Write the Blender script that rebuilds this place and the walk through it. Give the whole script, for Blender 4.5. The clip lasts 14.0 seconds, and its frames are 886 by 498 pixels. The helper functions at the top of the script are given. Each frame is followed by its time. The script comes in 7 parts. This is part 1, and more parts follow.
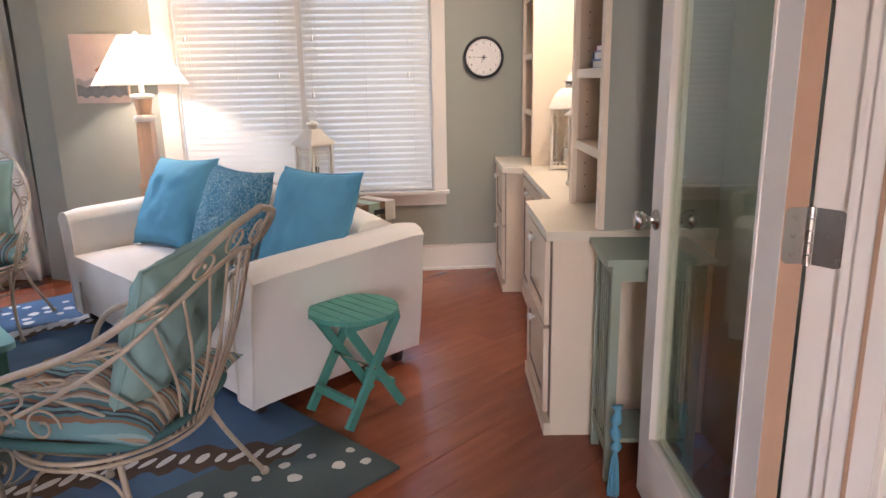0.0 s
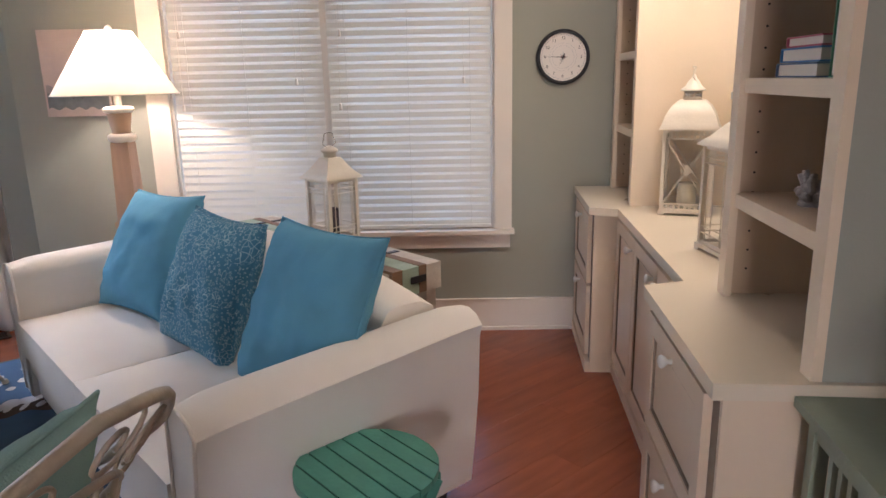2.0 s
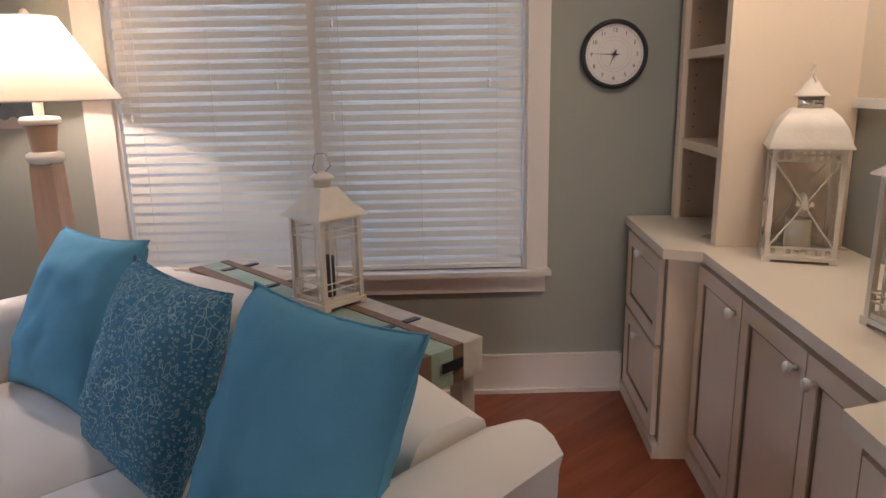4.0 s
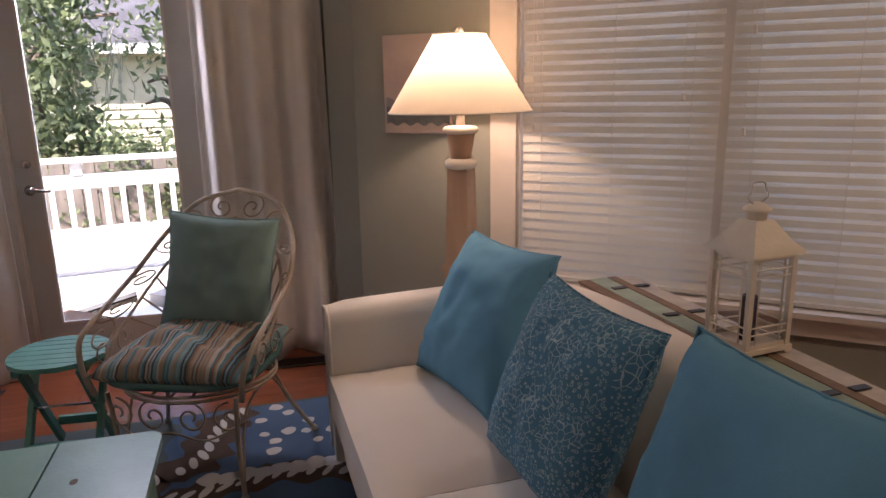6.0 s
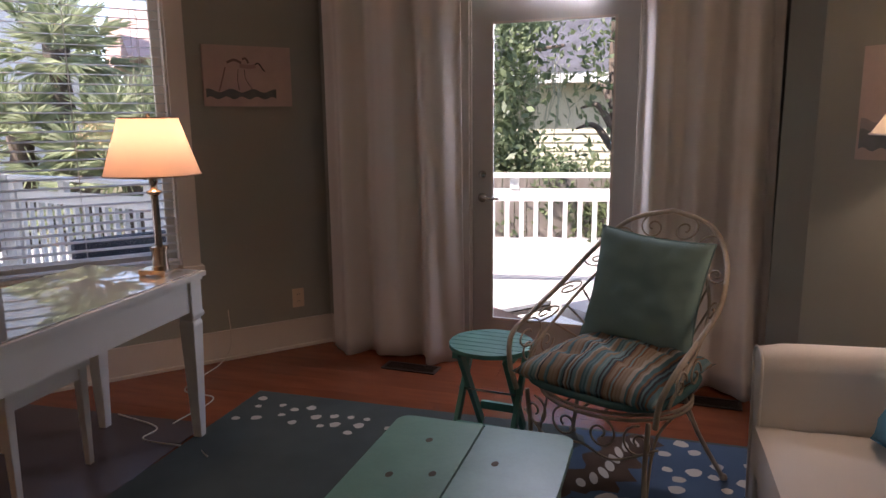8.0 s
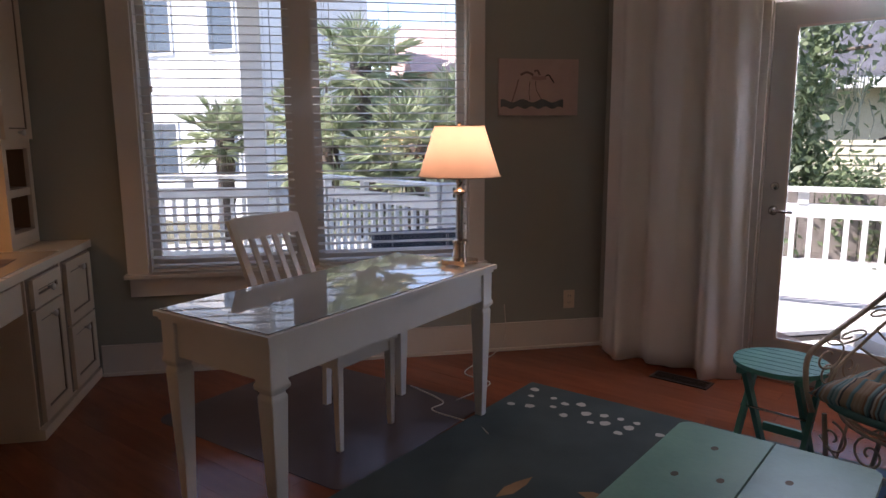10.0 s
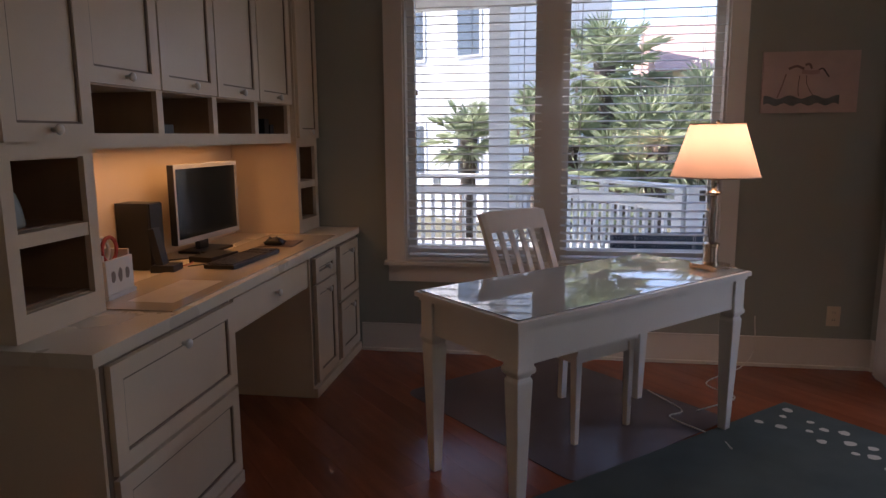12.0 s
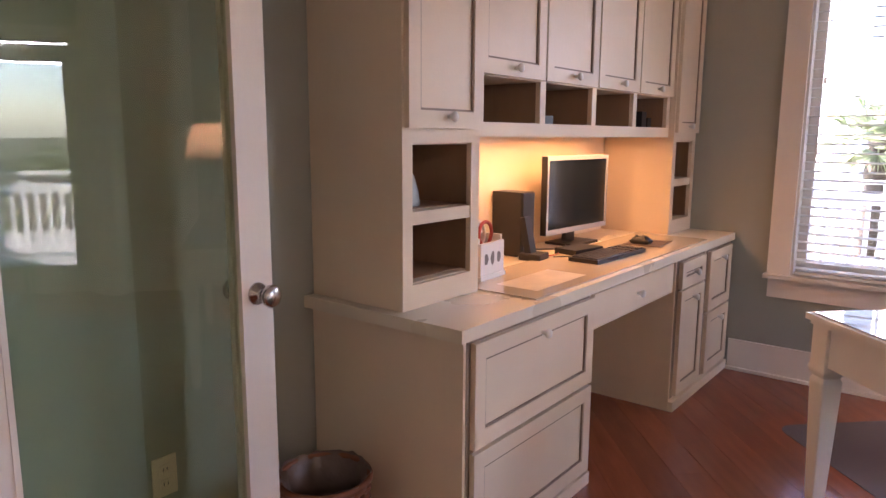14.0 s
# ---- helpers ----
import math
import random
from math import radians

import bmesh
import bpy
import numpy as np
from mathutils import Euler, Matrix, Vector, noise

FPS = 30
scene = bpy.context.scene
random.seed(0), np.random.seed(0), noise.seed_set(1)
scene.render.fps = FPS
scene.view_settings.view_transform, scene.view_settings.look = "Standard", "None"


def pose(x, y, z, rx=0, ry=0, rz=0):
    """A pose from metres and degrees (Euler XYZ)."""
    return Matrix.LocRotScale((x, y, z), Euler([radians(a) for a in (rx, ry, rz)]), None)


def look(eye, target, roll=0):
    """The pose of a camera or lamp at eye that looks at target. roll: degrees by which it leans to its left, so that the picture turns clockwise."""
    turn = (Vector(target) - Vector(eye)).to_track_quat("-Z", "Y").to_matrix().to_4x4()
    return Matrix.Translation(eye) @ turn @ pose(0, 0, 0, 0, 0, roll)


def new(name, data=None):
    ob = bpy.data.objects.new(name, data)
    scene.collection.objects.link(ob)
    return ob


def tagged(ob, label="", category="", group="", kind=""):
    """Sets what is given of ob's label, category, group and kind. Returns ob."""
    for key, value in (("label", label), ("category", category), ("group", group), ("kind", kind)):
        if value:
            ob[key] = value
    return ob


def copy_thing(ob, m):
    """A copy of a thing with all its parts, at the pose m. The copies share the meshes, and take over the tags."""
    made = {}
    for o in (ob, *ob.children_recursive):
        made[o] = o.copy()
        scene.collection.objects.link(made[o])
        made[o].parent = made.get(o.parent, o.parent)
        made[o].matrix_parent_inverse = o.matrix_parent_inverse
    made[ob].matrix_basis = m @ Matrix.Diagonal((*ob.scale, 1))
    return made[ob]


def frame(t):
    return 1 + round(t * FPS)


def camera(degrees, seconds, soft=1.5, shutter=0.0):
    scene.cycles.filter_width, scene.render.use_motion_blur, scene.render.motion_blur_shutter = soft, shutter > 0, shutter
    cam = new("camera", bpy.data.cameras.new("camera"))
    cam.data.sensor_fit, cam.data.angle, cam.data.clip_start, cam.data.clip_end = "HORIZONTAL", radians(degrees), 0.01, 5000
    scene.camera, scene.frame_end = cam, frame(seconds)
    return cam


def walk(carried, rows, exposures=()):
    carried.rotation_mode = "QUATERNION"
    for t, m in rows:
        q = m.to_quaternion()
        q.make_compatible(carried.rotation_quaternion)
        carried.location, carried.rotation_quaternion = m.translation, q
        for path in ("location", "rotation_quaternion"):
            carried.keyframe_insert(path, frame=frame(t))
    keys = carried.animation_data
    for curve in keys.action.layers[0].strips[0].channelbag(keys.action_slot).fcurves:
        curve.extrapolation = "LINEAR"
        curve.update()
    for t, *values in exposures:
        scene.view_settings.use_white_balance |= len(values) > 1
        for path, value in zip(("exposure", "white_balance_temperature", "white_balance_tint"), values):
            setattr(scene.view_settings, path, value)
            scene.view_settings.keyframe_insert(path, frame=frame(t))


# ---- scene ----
cam = camera(65.8, 14.0)
PATH = [
    (0, (-0.312, 0.566, 1.311), (-0.18, 2.503, 0.83), -1.1),
    (0.5, (-0.265, 0.863, 1.335), (-0.218, 2.803, 0.853), -1.1),
    (1, (-0.312, 1.152, 1.351), (-0.328, 3.093, 0.869), -1.1),
    (1.5, (-0.291, 1.4, 1.358), (-0.322, 3.34, 0.875), -1.2),
    (2, (-0.278, 1.671, 1.354), (-0.302, 3.612, 0.871), -1.2),
    (4.5, (-0.507, 2.488, 1.335), (-0.475, 4.435, 0.876), -1.1),
    (5, (-0.563, 2.507, 1.338), (-0.805, 4.44, 0.888), -1.2),
    (5.5, (-0.576, 2.533, 1.35), (-1.197, 4.381, 0.906), -1.5),
    (6, (-0.733, 2.481, 1.411), (-1.575, 4.235, 0.946), -1.1),
    (6.5, (-0.753, 2.499, 1.392), (-1.823, 4.133, 0.963), -0.9),
    (7, (-0.799, 2.506, 1.392), (-2.089, 3.979, 0.985), -0.8),
    (7.5, (-0.856, 2.506, 1.375), (-2.374, 3.751, 0.994), -0.7),
    (8, (-0.864, 2.462, 1.368), (-2.546, 3.479, 1.0), -0.6),
    (8.5, (-0.827, 2.365, 1.378), (-2.588, 3.242, 1.013), -0.6),
    (9, (-0.81, 2.304, 1.365), (-2.648, 3.009, 1.011), -0.5),
    (11.5, (-0.719, 2.218, 1.363), (-2.688, 2.083, 1.036), -0.4),
    (12, (-0.703, 2.185, 1.35), (-2.653, 1.881, 1.023), -0.4),
    (12.5, (-0.696, 2.165, 1.353), (-2.609, 1.685, 1.021), -0.3),
    (13, (-0.734, 2.145, 1.342), (-2.596, 1.494, 1.011), -0.2),
    (13.5, (-0.789, 2.12, 1.314), (-2.529, 1.188, 0.996), 0.0),
    (14, (-0.81, 2.097, 1.317), (-2.355, 0.87, 0.991), 0.3),
]
walk(cam, [(t, look(eye, target, roll)) for t, eye, target, roll in PATH],
     [(0, 3.95, 5650, 23), (2, 3.45, 5650, 23), (4.5, 2.85, 5750, 25), (5, 2.8, 5800, 26), (5.5, 2.62, 6100, 30), (6, 2.4, 6750, 35), (6.5, 2.3, 7150, 38), (7, 2.08, 7000, 37), (8, 1.92, 6700, 34), (9, 1.85, 6450, 32), (11.5, 1.82, 6250, 31), (12.5, 1.95, 6250, 33), (13, 2.15, 6350, 37), (13.5, 2.95, 6350, 39), (14, 4.0, 6300, 39)])

# ---- world and light ----
world = bpy.data.worlds.new("sky")
scene.world = world
world.use_nodes = True
wn = world.node_tree.nodes
sky = wn.new("ShaderNodeTexSky")
sky.sky_type, sky.sun_disc = "NISHITA", False
SUN_EL, SUN_AZ = radians(52), radians(184)   # azimuth clockwise from +y
sky.sun_elevation, sky.sun_rotation = SUN_EL, SUN_AZ
world.node_tree.links.new(sky.outputs[0], wn["Background"].inputs[0])
wn["Background"].inputs[1].default_value = 0.15
sun = new("sun", bpy.data.lights.new("sun", "SUN"))
sun.data.energy, sun.data.angle, sun.data.color = 5.0, radians(0.5), (1, 0.95, 0.87)
sd = Vector((math.sin(SUN_AZ) * math.cos(SUN_EL), math.cos(SUN_AZ) * math.cos(SUN_EL), math.sin(SUN_EL)))
sun.matrix_world = look(sd * 30, (0, 0, 0))


def lamp(name, where, watts, colour, radius=0.05):
    ob = new(name, bpy.data.lights.new(name, "POINT"))
    ob.data.energy, ob.data.color, ob.data.shadow_soft_size = watts, colour, radius
    ob.location = where
    return ob


def panel(name, m, w, h, watts, colour):
    ob = new(name, bpy.data.lights.new(name, "AREA"))
    ob.data.shape, ob.data.size, ob.data.size_y = "RECTANGLE", w, h
    ob.data.energy, ob.data.color = watts, colour
    ob.matrix_world = m
    return ob


WARM = (1.0, 0.80, 0.58)
lamp("floor_lamp_bulb", (-1.81, 4.90, 1.515), 1.95, WARM, 0.04)
lamp("desk_lamp_bulb", (-3.86, 2.90, 1.30), 1.1, WARM, 0.04)
panel("hutch_light", look((-3.6, 0.55, 1.30), (-3.6, 0.56, 0)), 1.2, 0.08, 0.60, (1.0, 0.52, 0.17))
panel("bookcase_light", look((0.66, 4.1, 2.3), (0.62, 4.1, 0)), 0.1, 0.8, 2.2, (1.0, 0.83, 0.58))
# added fill lamp at the unseen hall end, brightens sofa and curtains
panel("hall_fill_light", look((-0.6, -2.46, 1.15), (-0.7, 0.0, 1.15)), 0.7, 1.6, 5.2, (1.0, 0.85, 0.70))
panel("door_daylight", look((-3.85, 4.92, 1.95), (-3.3, 4.1, 0.6)), 0.60, 0.25, 6.0, (0.80, 0.90, 1.0))
panel("window_daylight", look((-4.775, 2.22, 1.75), (-3.6, 2.60, 1.2)), 1.75, 0.5, 0.7, (0.80, 0.90, 1.0))


# ---- materials ----
def surf(name, col, rough=0.5, metal=0.0, var=0.12, scale=2.5, fine=45.0, bump=0.08, col2=None, spec=0.5, stretch=(1, 1, 1), rvar=0.1):
    m = bpy.data.materials.new(name)
    m.use_nodes = True
    nt = m.node_tree
    n, link = nt.nodes, nt.links.new
    b = n["Principled BSDF"]
    co = n.new("ShaderNodeTexCoord")
    mp = n.new("ShaderNodeMapping")
    mp.inputs["Scale"].default_value = stretch
    link(co.outputs["Object"], mp.inputs[0])
    n1, n2 = n.new("ShaderNodeTexNoise"), n.new("ShaderNodeTexNoise")
    n1.inputs["Scale"].default_value, n2.inputs["Scale"].default_value = scale, fine
    n1.inputs["Detail"].default_value, n2.inputs["Detail"].default_value = 4, 3
    for k in (n1, n2):
        link(mp.outputs[0], k.inputs["Vector"])
    mix = n.new("ShaderNodeMix")
    mix.data_type = "RGBA"
    c2 = col2 or tuple(c * (1 - 2 * var) for c in col)
    mix.inputs["A"].default_value, mix.inputs["B"].default_value = (*col, 1), (*c2, 1)
    add = n.new("ShaderNodeMath")
    add.operation = "MULTIPLY_ADD"
    add.inputs[1].default_value, add.inputs[2].default_value = 0.45, 0.0
    link(n2.outputs[0], add.inputs[0])
    ramp = n.new("ShaderNodeMapRange")
    ramp.inputs[1].default_value, ramp.inputs[2].default_value = 0.35, 0.75
    link(n1.outputs[0], ramp.inputs[0])
    link(ramp.outputs[0], add.inputs[2])
    half = n.new("ShaderNodeMath")
    half.operation, half.inputs[1].default_value = "MULTIPLY", 0.65
    link(add.outputs[0], half.inputs[0])
    link(half.outputs[0], mix.inputs["Factor"])
    link(mix.outputs["Result"], b.inputs["Base Color"])
    rr = n.new("ShaderNodeMapRange")
    rr.inputs[3].default_value, rr.inputs[4].default_value = max(0.02, rough - rvar), min(1, rough + rvar)
    link(n1.outputs[0], rr.inputs[0])
    link(rr.outputs[0], b.inputs["Roughness"])
    b.inputs["Metallic"].default_value = metal
    b.inputs["Specular IOR Level"].default_value = spec
    if bump:
        bp = n.new("ShaderNodeBump")
        bp.inputs["Strength"].default_value, bp.inputs["Distance"].default_value = bump, 0.01
        link(n2.outputs[0], bp.inputs["Height"])
        link(bp.outputs[0], b.inputs["Normal"])
    return m


def glow(name, col, strength):
    m = surf(name, col, 0.8)
    b = m.node_tree.nodes["Principled BSDF"]
    b.inputs["Emission Color"].default_value = (*col, 1)
    b.inputs["Emission Strength"].default_value = strength
    return m


def glass(name, tint=(1, 1, 1), rough=0.0):
    m = bpy.data.materials.new(name)
    m.use_nodes = True
    nt = m.node_tree
    n, link = nt.nodes, nt.links.new
    n.remove(n["Principled BSDF"])
    tr, gl, mx, fr = n.new("ShaderNodeBsdfTransparent"), n.new("ShaderNodeBsdfGlossy"), n.new("ShaderNodeMixShader"), n.new("ShaderNodeMath")
    lw, pw = n.new("ShaderNodeLayerWeight"), n.new("ShaderNodeMath")
    lw.inputs["Blend"].default_value = 0.5
    pw.operation, pw.inputs[1].default_value = "POWER", 5.0
    fr.operation, fr.inputs[1].default_value, fr.inputs[2].default_value = "MULTIPLY_ADD", 0.95, 0.045
    link(lw.outputs["Facing"], pw.inputs[0])
    link(pw.outputs[0], fr.inputs[0])
    tr.inputs[0].default_value = (*tint, 1)
    gl.inputs["Roughness"].default_value = rough
    link(fr.outputs[0], mx.inputs[0])
    link(tr.outputs[0], mx.inputs[1])
    link(gl.outputs[0], mx.inputs[2])
    link(mx.outputs[0], n["Material Output"].inputs[0])
    return m


SAGE = surf("sage wall paint", (0.35, 0.352, 0.295), 0.75, var=0.04, scale=1.2, fine=160, bump=0.06, spec=0.25)
CREAM = surf("cream cabinet paint", (0.75, 0.61, 0.445), 0.42, var=0.05, scale=3, fine=90, bump=0.04)
TRIM = surf("warm white trim paint", (0.76, 0.69, 0.60), 0.45, var=0.04, scale=2, fine=70, bump=0.03)
CEIL = surf("white ceiling paint", (0.80, 0.78, 0.72), 0.85, var=0.03, fine=150, bump=0.08)
TOP = surf("cream solid countertop", (0.72, 0.63, 0.49), 0.3, var=0.015, scale=3, fine=220, bump=0.02)
WHITE = surf("white furniture paint", (0.78, 0.75, 0.69), 0.35, var=0.05, scale=4, fine=80, bump=0.04)
BLIND = surf("white blind slat", (0.70, 0.67, 0.61), 0.45, var=0.03, bump=0.02)
SOFA = surf("cream twill upholstery", (0.84, 0.78, 0.70), 0.9, var=0.05, scale=3, fine=420, bump=0.25, spec=0.2)
BLUE = surf("blue woven cushion cloth", (0.13, 0.35, 0.49), 0.9, var=0.12, scale=6, fine=380, bump=0.3, spec=0.2)
SEAFOAM = surf("sage green cushion cloth", (0.25, 0.39, 0.36), 0.9, var=0.12, scale=5, fine=350, bump=0.3, spec=0.2)
CURTAIN = surf("off-white curtain cloth", (0.90, 0.86, 0.80), 0.9, var=0.04, scale=2, fine=300, bump=0.2, spec=0.15)
nt = CURTAIN.node_tree
tl_, mx_ = nt.nodes.new("ShaderNodeBsdfTranslucent"), nt.nodes.new("ShaderNodeMixShader")
tl_.inputs[0].default_value, mx_.inputs[0].default_value = (0.86, 0.82, 0.76, 1), 0.16
nt.links.new(nt.nodes["Principled BSDF"].outputs[0], mx_.inputs[1])
nt.links.new(tl_.outputs[0], mx_.inputs[2])
nt.links.new(mx_.outputs[0], nt.nodes["Material Output"].inputs[0])
TEAL = surf("sea green stool paint", (0.085, 0.32, 0.25), 0.5, var=0.15, scale=9, fine=70, bump=0.1)
MINT = surf("worn mint bench paint", (0.20, 0.42, 0.33), 0.4, var=0.14, scale=5, fine=60, bump=0.1)
SAGETABLE = surf("sage green table paint", (0.255, 0.30, 0.225), 0.45, var=0.06, scale=4, fine=70, bump=0.05)
IRON = surf("antique cream wrought iron", (0.52, 0.43, 0.32), 0.45, metal=0.1, var=0.25, scale=12, fine=90, bump=0.2)
BLACK = surf("black plastic", (0.015, 0.015, 0.017), 0.4, var=0.1, bump=0.03)
GREY = surf("silver grey plastic", (0.45, 0.46, 0.48), 0.35, var=0.05, bump=0.02)
NICKEL = surf("brushed nickel", (0.58, 0.55, 0.50), 0.24, metal=1.0, var=0.06, bump=0.02)
DARKWOOD = surf("dark stained wood", (0.03, 0.018, 0.012), 0.45, var=0.2, bump=0.1)
GLASS = glass("clear glass")
DOORGLASS = glass("green-tinted door glass", (0.85, 0.91, 0.81))
PANE = glass("window glass", (0.93, 0.96, 0.95))


# ---- mesh helpers ----
def box(bm, x0, y0, z0, x1, y1, z1, m=None):
    vs = [bm.verts.new((x, y, z)) for z in (z0, z1) for y in (y0, y1) for x in (x0, x1)]
    for f in ((0, 2, 3, 1), (4, 5, 7, 6), (0, 1, 5, 4), (2, 6, 7, 3), (0, 4, 6, 2), (1, 3, 7, 5)):
        bm.faces.new([vs[i] for i in f])
    if m:
        bmesh.ops.transform(bm, matrix=m, verts=vs)
    return vs


def ring(bm, x0, z0, x1, z1, l, r, b, t, y0, y1):
    """A rectangular frame in x, z as one closed mesh; l, r, b, t: the widths of its sides."""
    q = []
    for y in (y0, y1):
        q.append([bm.verts.new((x, y, z)) for x, z in ((x0, z0), (x1, z0), (x1, z1), (x0, z1), (x0 + l, z0 + b), (x1 - r, z0 + b), (x1 - r, z1 - t), (x0 + l, z1 - t))])
    for i in range(4):
        j = (i + 1) % 4
        bm.faces.new((q[0][i], q[0][j], q[0][4 + j], q[0][4 + i]))
        bm.faces.new((q[1][j], q[1][i], q[1][4 + i], q[1][4 + j]))
        bm.faces.new((q[0][j], q[0][i], q[1][i], q[1][j]))
        bm.faces.new((q[0][4 + i], q[0][4 + j], q[1][4 + j], q[1][4 + i]))


def lathe(bm, prof, seg=24, m=None, cap=True, sq=False):
    """prof: (radius, z) pairs from bottom to top."""
    rings = []
    for r, z in prof:
        rings.append([bm.verts.new((r * math.cos(2 * math.pi * i / seg + (math.pi / 4 if sq else 0)), r * math.sin(2 * math.pi * i / seg + (math.pi / 4 if sq else 0)), z)) for i in range(seg)])
    for a, b in zip(rings, rings[1:]):
        for i in range(seg):
            bm.faces.new((a[i], a[(i + 1) % seg], b[(i + 1) % seg], b[i]))
    if cap:
        bm.faces.new(rings[0][::-1])
        bm.faces.new(rings[-1])
    if m:
        bmesh.ops.transform(bm, matrix=m, verts=[v for r in rings for v in r])
    return rings


def tube(bm, pts, r, seg=8, closed=False):
    pts = [Vector(p) for p in pts]
    n = len(pts)
    up = None
    rings = []
    for i, p in enumerate(pts):
        a = pts[(i - 1) % n] if closed or i else pts[0]
        b = pts[(i + 1) % n] if closed or i < n - 1 else pts[-1]
        t = (b - a).normalized()
        if up is None:
            up = t.orthogonal().normalized()
        up = (up - t * up.dot(t)).normalized()
        s = t.cross(up)
        rr = r(i / max(1, n - 1)) if callable(r) else r
        rings.append([bm.verts.new(p + (up * math.cos(2 * math.pi * k / seg) + s * math.sin(2 * math.pi * k / seg)) * rr) for k in range(seg)])
    pairs = list(zip(rings, rings[1:])) + ([(rings[-1], rings[0])] if closed else [])
    for a, b in pairs:
        for k in range(seg):
            bm.faces.new((a[k], a[(k + 1) % seg], b[(k + 1) % seg], b[k]))
    if not closed:
        bm.faces.new(rings[0][::-1])
        bm.faces.new(rings[-1])


def part(name, bm, material, parent=None, label="", bevel=0.0, smooth=False, m=None, seg=2):
    if bevel:
        es = [e for e in bm.edges if len(e.link_faces) == 2 and e.calc_face_angle(0) > 0.6]
        bmesh.ops.bevel(bm, geom=es, offset=bevel, segments=seg, affect="EDGES", clamp_overlap=True)
    bmesh.ops.recalc_face_normals(bm, faces=bm.faces)
    me = bpy.data.meshes.new(name)
    bm.to_mesh(me)
    bm.free()
    for p in me.polygons:
        p.use_smooth = smooth or bool(bevel)
    if bevel and not smooth:
        me.set_sharp_from_angle(angle=radians(50))
    me.materials.append(material)
    ob = new(name, me)
    if parent:
        ob.parent = parent
    if m:
        ob.matrix_basis = m
    if label:
        ob["label"] = label
    return ob


def bx(name, dims, material, parent=None, label="", bevel=0.0, m=None):
    bm = bmesh.new()
    box(bm, *dims)
    return part(name, bm, material, parent, label, bevel, m=m)


def thing(name, m, label, category, group="", kind=""):
    ob = new(name)
    ob.empty_display_size = 0.1
    ob.matrix_basis = m
    return tagged(ob, label, category, group, kind)


def struct(name, bm, material, label="", category="", bevel=0.0, m=None):
    return tagged(part(name, bm, material, None, label, bevel, m=m), label, category or name.split("_")[0], kind="structure")


# ---- plan ----
NY, WX, SY = 5.266, -4.822, 0.35           # inner faces of the north, west and south walls
H = 2.75                                   # ceiling
T = 0.14                                   # wall thickness
EAST = Matrix.Translation((0.378, 5.262, 0)) @ Matrix.Rotation(radians(-4.06), 4, "Z")    # local -y runs south along the bookcase, +x into it
DOORM = Matrix.Translation((-4.822, 4.02, 0)) @ Matrix.Rotation(radians(38.5), 4, "Z")    # local x along the deck-door wall, -y into the room
ENT = Matrix.Translation((-1.17, 0.685, 0)) @ Matrix.Rotation(math.atan2(1.725 - 0.685, 0.45 + 1.17), 4, "Z")  # along the entrance wall
EVB = 0.60                                 # depth of the bookcase to the east wall


def wall(name, m, length, holes=(), h=H, t=T, material=None, x0=0.0):
    """A wall along local x, room side at local y 0, thickness towards +y; holes (x0, x1, z0, z1)."""
    xs = sorted({x0, length, *[v for o in holes for v in o[:2]]})
    bm = bmesh.new()
    for a, b in zip(xs, xs[1:]):
        o = [q for q in holes if q[0] <= a + 1e-6 and q[1] >= b - 1e-6]
        if not o:
            box(bm, a, 0, 0, b, t, h)
        else:
            if o[0][2] > 0:
                box(bm, a, 0, 0, b, t, o[0][2])
            if o[0][3] < h:
                box(bm, a, 0, o[0][3], b, t, h)
    return struct(name, bm, material or SAGE, "sage green painted plaster wall", "wall", m=m)


wall("wall_north", Matrix.Translation((-2.515, NY, 0)), 3.75, [(0.806, 2.472, 0.56, 2.22)])
wall("wall_west", Matrix.Translation((WX, SY, 0)) @ Matrix.Rotation(radians(90), 4, "Z"), 3.69, [(0.95, 2.81, 0.56, 2.22)])
bm = bmesh.new()
foot = [bm.verts.new((x, y, 0)) for x, y in ((-2.513, 5.2655), (-2.742, 5.380), (-2.83, 5.640), (-2.513, 5.70))]
bm.faces.new(foot)
for f in bmesh.ops.extrude_face_region(bm, geom=list(bm.faces))["geom"]:
    if isinstance(f, bmesh.types.BMVert):
        f.co.z = 2.6
bmesh.ops.recalc_face_normals(bm, faces=list(bm.faces))
struct("wall_corner", bm, SAGE, "sage green wall corner behind the curtain", "wall")
wall("wall_northwest", DOORM, 2.60, [(0.915, 1.845, 0.0, 2.03)], x0=-0.05)
wall("wall_return", Matrix.Translation((-2.515, NY, 0)) @ Matrix.Rotation(radians(38.5 + 90), 4, "Z"), 0.459, t=-0.14)
wall("wall_south", Matrix.Translation((-1.4, SY, 0)) @ Matrix.Rotation(radians(180), 4, "Z"), 3.6)
EW = EAST @ Matrix.Translation((EVB, 0, 0)) @ Matrix.Rotation(radians(-90), 4, "Z")
wall("wall_east", EW, 3.62)
LEN = math.hypot(1.62, 1.04)
wall("wall_entrance", ENT, LEN + 0.40, [(-0.02, LEN + 0.02, 0, 2.06)], t=-0.14, x0=-0.62)

